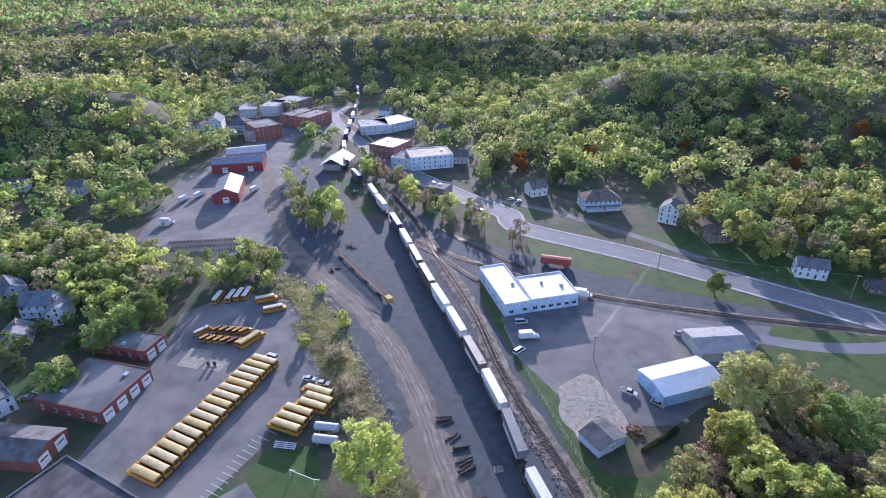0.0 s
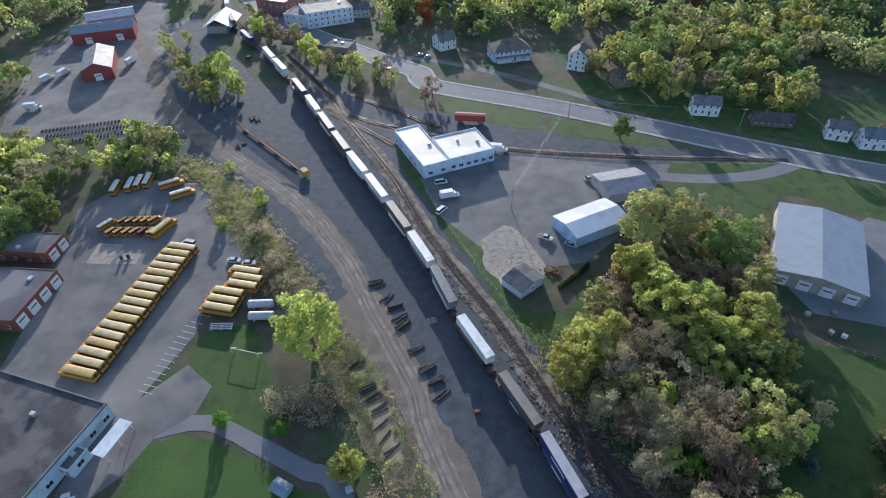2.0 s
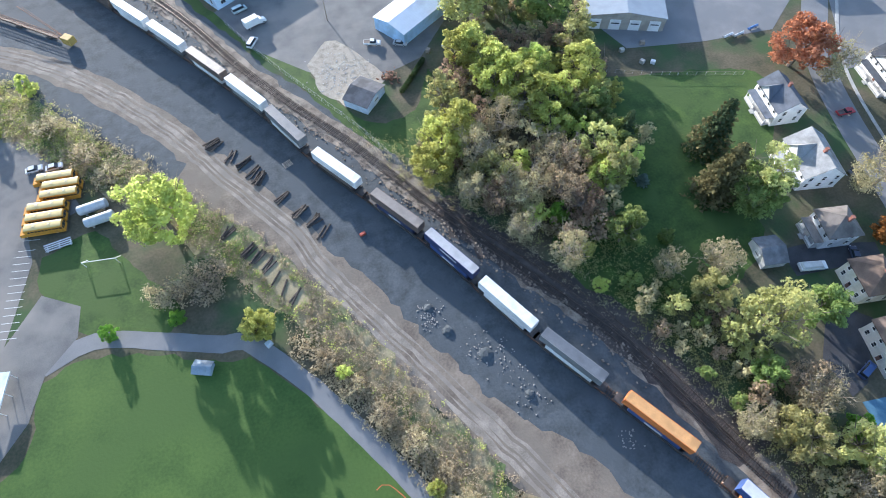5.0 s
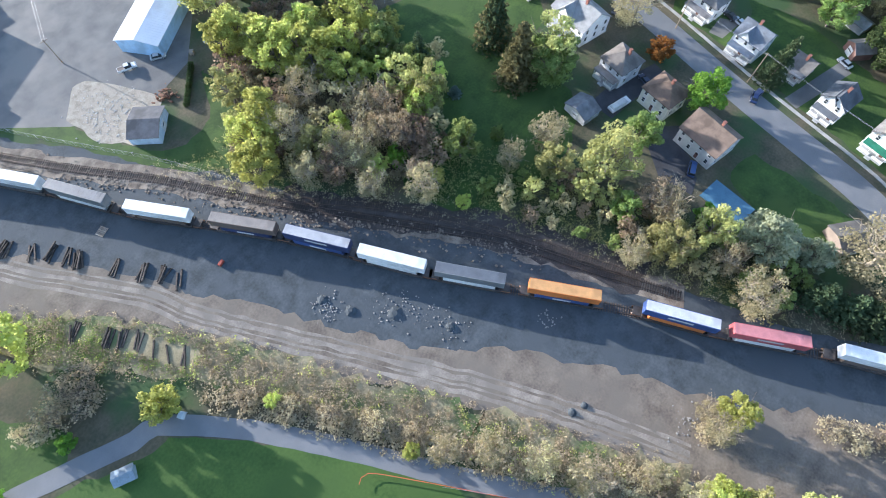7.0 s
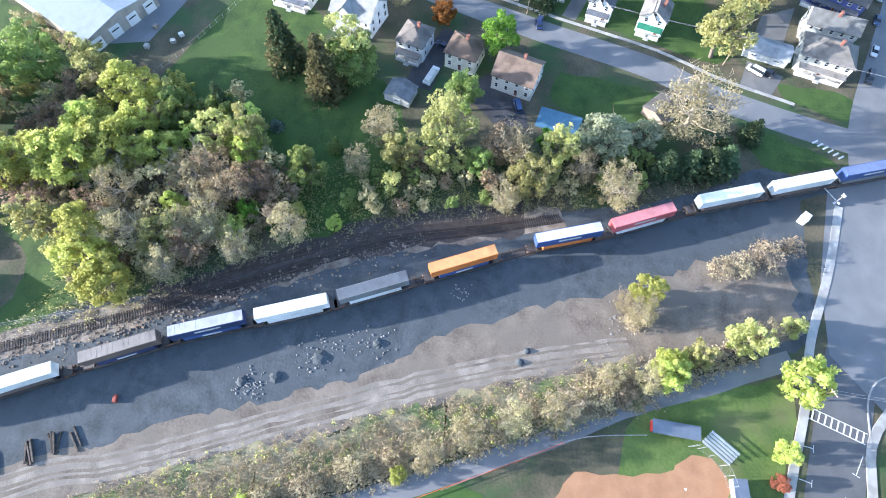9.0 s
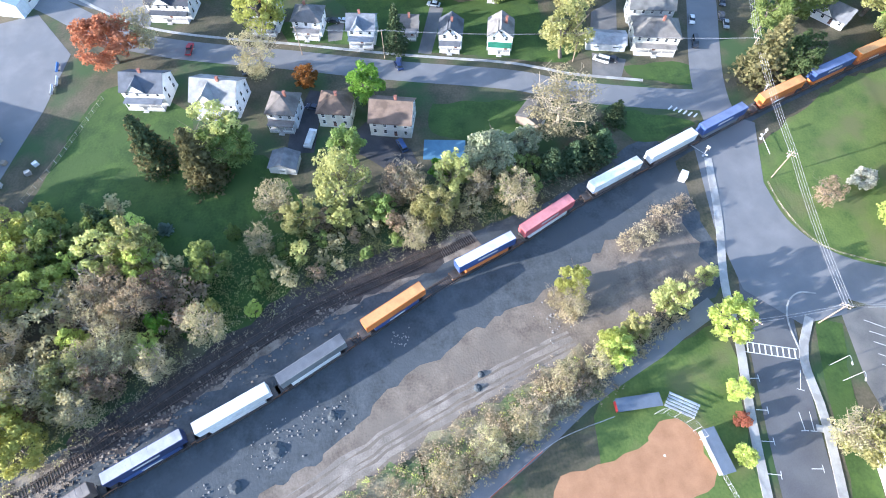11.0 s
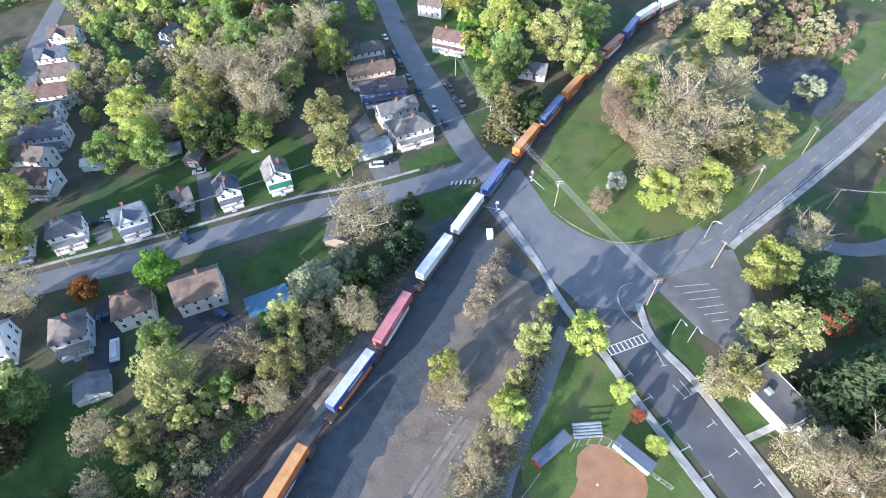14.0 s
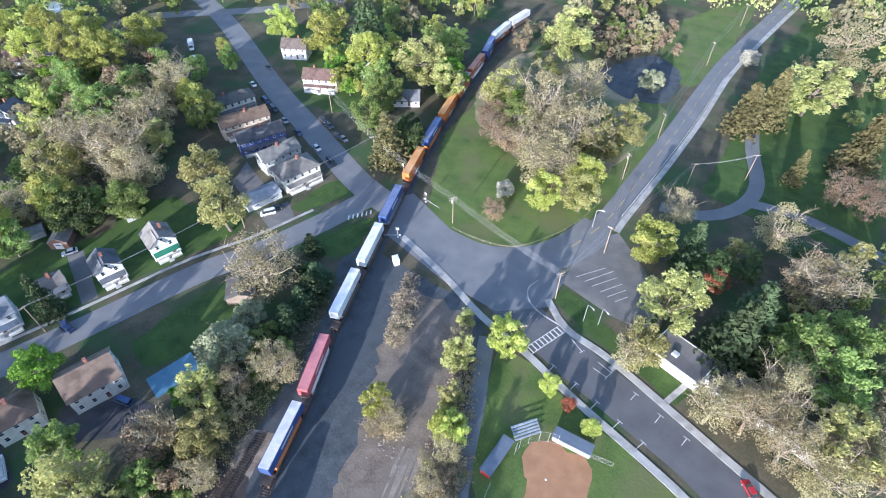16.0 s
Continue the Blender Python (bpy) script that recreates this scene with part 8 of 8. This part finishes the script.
for line, z in ((spline(MAIN[3:-2], 4), 0.075), (spline(CURVE[3:-1], 4), 0.085)):
    for i in range(0, len(line) - 1):
        a, b = line[i], line[i + 1]
        if i % 2 == 0:
            bar((a.x + b.x) / 2, (a.y + b.y) / 2, math.degrees(math.atan2(b.y - a.y, b.x - a.x)), (b - a).length, 0.16, z, YELLOWPAINT)

# ---- yards and gardens ----
root = thing("motor_boat", "boat wrapped in a pale cover on a trailer", "boat", at(*(105.8, 16.8), -15))
part("hull", section([(-3.2, 0.7), (-3.2, 1.5), (2.0, 1.6), (3.4, 1.5), (2.4, 0.8)], 1.1, 0.0), WHITE, root)
part("cover", Shape().bevelled(-0.3, 0, 1.5, 5.2, 1.9, 0.6, 0.3), paint(0.55, 0.55, 0.53, 0.8), root)
part("trailer", Shape().box(0, 0, 0.45, 6.0, 0.15, 0.15).box(-0.8, 0, 0.35, 0.15, 2.0, 0.15), STEEL, root)
wheels(root, ((-0.8, -1.0), (-0.8, 1.0)), 0.3)
for i, (x, y) in enumerate(((103.4, 111.6), (107.6, 114.1), (109.3, 109.4), (112.6, 107.9), (115.5, 106.6), (102.6, 94.1), (105.7, 92.9), (107.0, 101.7), (99.1, 100.8), (47.2, 122.1), (41.5, 121.7))):
    root = thing("crate", "pale crate stored in the warehouse yard", "crate", at(x, y, 23 * i, 0.05), "stored crates")
    part("box", Shape().bevelled(0, 0, 0.12, 1.4, 1.2, 1.0 + 0.1 * (i % 3), 0.05), (WHITE, WOOD, CONCRETE)[i % 3], root)
    part("skid", Shape().box(0, -0.4, 0, 1.5, 0.15, 0.12).box(0, 0.4, 0, 1.5, 0.15, 0.12), WOOD, root)
for i, (x, y) in enumerate(((134.6, 95.5), (138.2, 94.8), (144.4, 96.1))):
    root = thing("pipe_rack", "rack of blue and grey pipes in the yard", "rack", at(x, y, 10), "pipe racks")
    for e, h in ((-0.3, 0.5), (0.1, 0.5), (-0.1, 0.85)):
        part("pipe", Shape().tube((-2, e, h), (2, e, h), 0.2), paint(0.08, 0.2, 0.5) if i == 2 else ALU, root)
    for e in (-1.3, 1.3):
        part("stand", Shape().box(e, 0, 0, 0.2, 1.4, 0.3), STEEL, root)
hedge_line = spline([(28.6, 107.8), (38.5, 118.0)], 0.9)
for p in hedge_line:
    tree("dark", p.x, p.y, 0.95, 1.1)
junk = Shape()
for _ in range(60):
    k = rr.uniform(0.3, 1.1)
    jx, jy = (26.9, 114.9)
    junk.box(jx + rr.gauss(0, 1.6), jy + rr.gauss(0, 1.3), rr.uniform(0, 0.9), k, k * 0.4, k * 0.4, 0, rr.uniform(0, 3))
tagged(part("scrap_heap", junk, RUST), "rusty heap of scrap metal by the shed", "scrap", kind="stuff")
stones = Shape()
for i in range(120):
    (gx, gy), (hx, hy) = (142.5, 394.2), (186.6, 402.9)
    f, g = rr.random(), rr.uniform(-18, 18)
    stones.box(gx + f * (hx - gx), gy + f * (hy - gy) + g, 0, 0.8, 0.25, rr.uniform(0.7, 1.3), 0, rr.gauss(0.3, 0.1))
tagged(part("gravestones", stones, STONE), "scattered grey gravestones on a grassy slope", "gravestones", kind="stuff")
patch("cemetery_lawn", [(133.7, 374.2), (154.2, 423.5), (193.2, 430.9), (183.0, 384.0)], 0.025, MOWN, "grassy cemetery between trees", "lawn")
root = thing("fuel_canopy", "white and red canopy over fuel pumps", "canopy", at(*(338.5, -102.7), 10))
part("roof", Shape().box(0, 0, 4.6, 16, 8, 0.9), WHITE, root)
part("fascia", Shape().box(0, -4.05, 4.7, 16.1, 0.08, 0.45), paint(0.5, 0.05, 0.05), root)
for e in (-5, 5):
    part("column", Shape().box(e, 0, 0, 0.5, 0.5, 4.6), TRIM, root)

cobbles = Shape()
side_pts = offset(spline(SIDING[2:11], 1.5), -2.2)
for _ in range(1500):
    p = rr.choice(side_pts)
    k = rr.uniform(0.15, 0.55)
    cobbles.bevelled(p.x + rr.gauss(0, 1.7), p.y + rr.gauss(0, 1.7), 0.03, k, k * rr.uniform(0.6, 1.5), k * 0.45, k * 0.15)
tagged(part("spoil_stones", cobbles, BALLAST), "brown stones and spoil strewn beside the siding", "rubble", kind="stuff")
root = thing("guard_rail", "low white guard rail between road and pavement", "guard rail", Matrix())
rail_line = spline([(37.6, -146.0), (38.0, -167.0), (38.7, -190.2), (40.3, -220.5), (43.4, -258.0)], 3.0)
for p in rail_line:
    part("post", Shape().box(p.x, p.y, 0.05, 0.18, 0.18, 0.75), TRIM, root)
for a, b in zip(rail_line, rail_line[1:]):
    part("beam", Shape().box((a.x + b.x) / 2, (a.y + b.y) / 2, 0.5, (b - a).length, 0.1, 0.28, 0, math.atan2(b.y - a.y, b.x - a.x)), ALU, root)

# ---- undergrowth ----
tuft_rng = np.random.default_rng(77)


TIE_ROWS = ((-28.3, 75.3), (-23.9, 67.9), (-22.3, 65.3), (-20.5, 62.5), (-19.0, 58.7), (-17.8, 55.3), (-15.9, 52.0))


def undergrowth(name, line, half, count, size, kind, label):
    """Loose low weeds and brush strewn along a strip."""
    pts = spline(line, 2)
    pick = tuft_rng.integers(0, len(pts), count)
    blobs = []
    for i in pick[: count // 7]:
        x, y = pts[i].x + tuft_rng.uniform(-half, half), pts[i].y + tuft_rng.uniform(-half, half)
        if min(math.hypot(x - a, y - b) for a, b in TIE_ROWS) > 2.6:
            blobs.append((x, y, 0.12, tuft_rng.uniform(0.35, 1.1)))
    corners = leaf_cloud(tuft_rng, blobs, count, size, 0.9)
    corners[:, 2] = np.maximum(corners[:, 2], 0.05)
    tagged(new(name, triangles(name, corners, LEAVES[kind])), label, "undergrowth", kind="stuff")


bank = [(-92.6, 145.8), (-64.3, 115.9), (-34.5, 79.6), (-15.1, 50.7), (1.4, 17.3), (16.9, -15.5), (31.9, -47.2)]
undergrowth("dry_weeds", bank, 5.5, 42000, 0.27, "brush", "tangled dry tan weeds on the bank")
undergrowth("green_weeds", bank, 5.5, 4000, 0.3, "yellow", "green weeds sprouting on the bank")
undergrowth("fresh_weeds", bank[0:4], 4.5, 15000, 0.24, "green", "low fresh green weeds on the bank")
undergrowth("path_brush", [(-17.0, 40.7), (-2.7, 14.1), (13.6, -17.4), (27.9, -42.8), (31.2, -48.9), (43.8, -70.3)], 3.0, 14000, 0.4, "brush", "bare pale brush beside the footpath")
undergrowth("track_weeds", [(11.2, 96.2), (29.9, 65.6), (48.5, 35.2), (64.0, 3.4), (75.1, -29.4), (87.0, -60.2)], 3.0, 6000, 0.2, "brush", "weeds below the trees beside the old siding")
undergrowth("hedge_brush", [(-116.9, 171.4), (-95.9, 156.1), (-68.3, 124.1), (-59.9, 105.6)], 6, 9000, 0.3, "olive", "mixed brush on the bank above the bus lot")
undergrowth("wood_brush", [(25.5, 84.7), (41.5, 66.1), (54.7, 48.6), (66.3, 21.1), (78.4, -13.0), (84.7, -40.2)], 9, 24000, 0.27, "olive", "thin undergrowth below the trees")
undergrowth("tan_brush", [(-116.9, 171.4), (-95.9, 156.1), (-68.3, 124.1), (-47.8, 98.6)], 6.5, 11000, 0.3, "brush", "dry tan brush on the bank above the bus lot")
undergrowth("pale_brush", [(-110.8, 167.4), (-89.5, 149.1), (-64.9, 118.5)], 5.5, 5000, 0.3, "yellow", "young yellow-green brush above the bus lot")
pad = Shape()
for _ in range(260):
    k = rr.uniform(0.08, 0.4)
    (gx, gy) = (12.6, 121.8)
    pad.bevelled(gx + rr.gauss(0, 4.0), gy + rr.gauss(0, 5.0), 0.03, k, k * rr.uniform(0.6, 1.3), k * 0.5, k * 0.15)
tagged(part("broken_stone", pad, STONE), "broken stone strewn over the rubble pad", "rubble", kind="stuff")
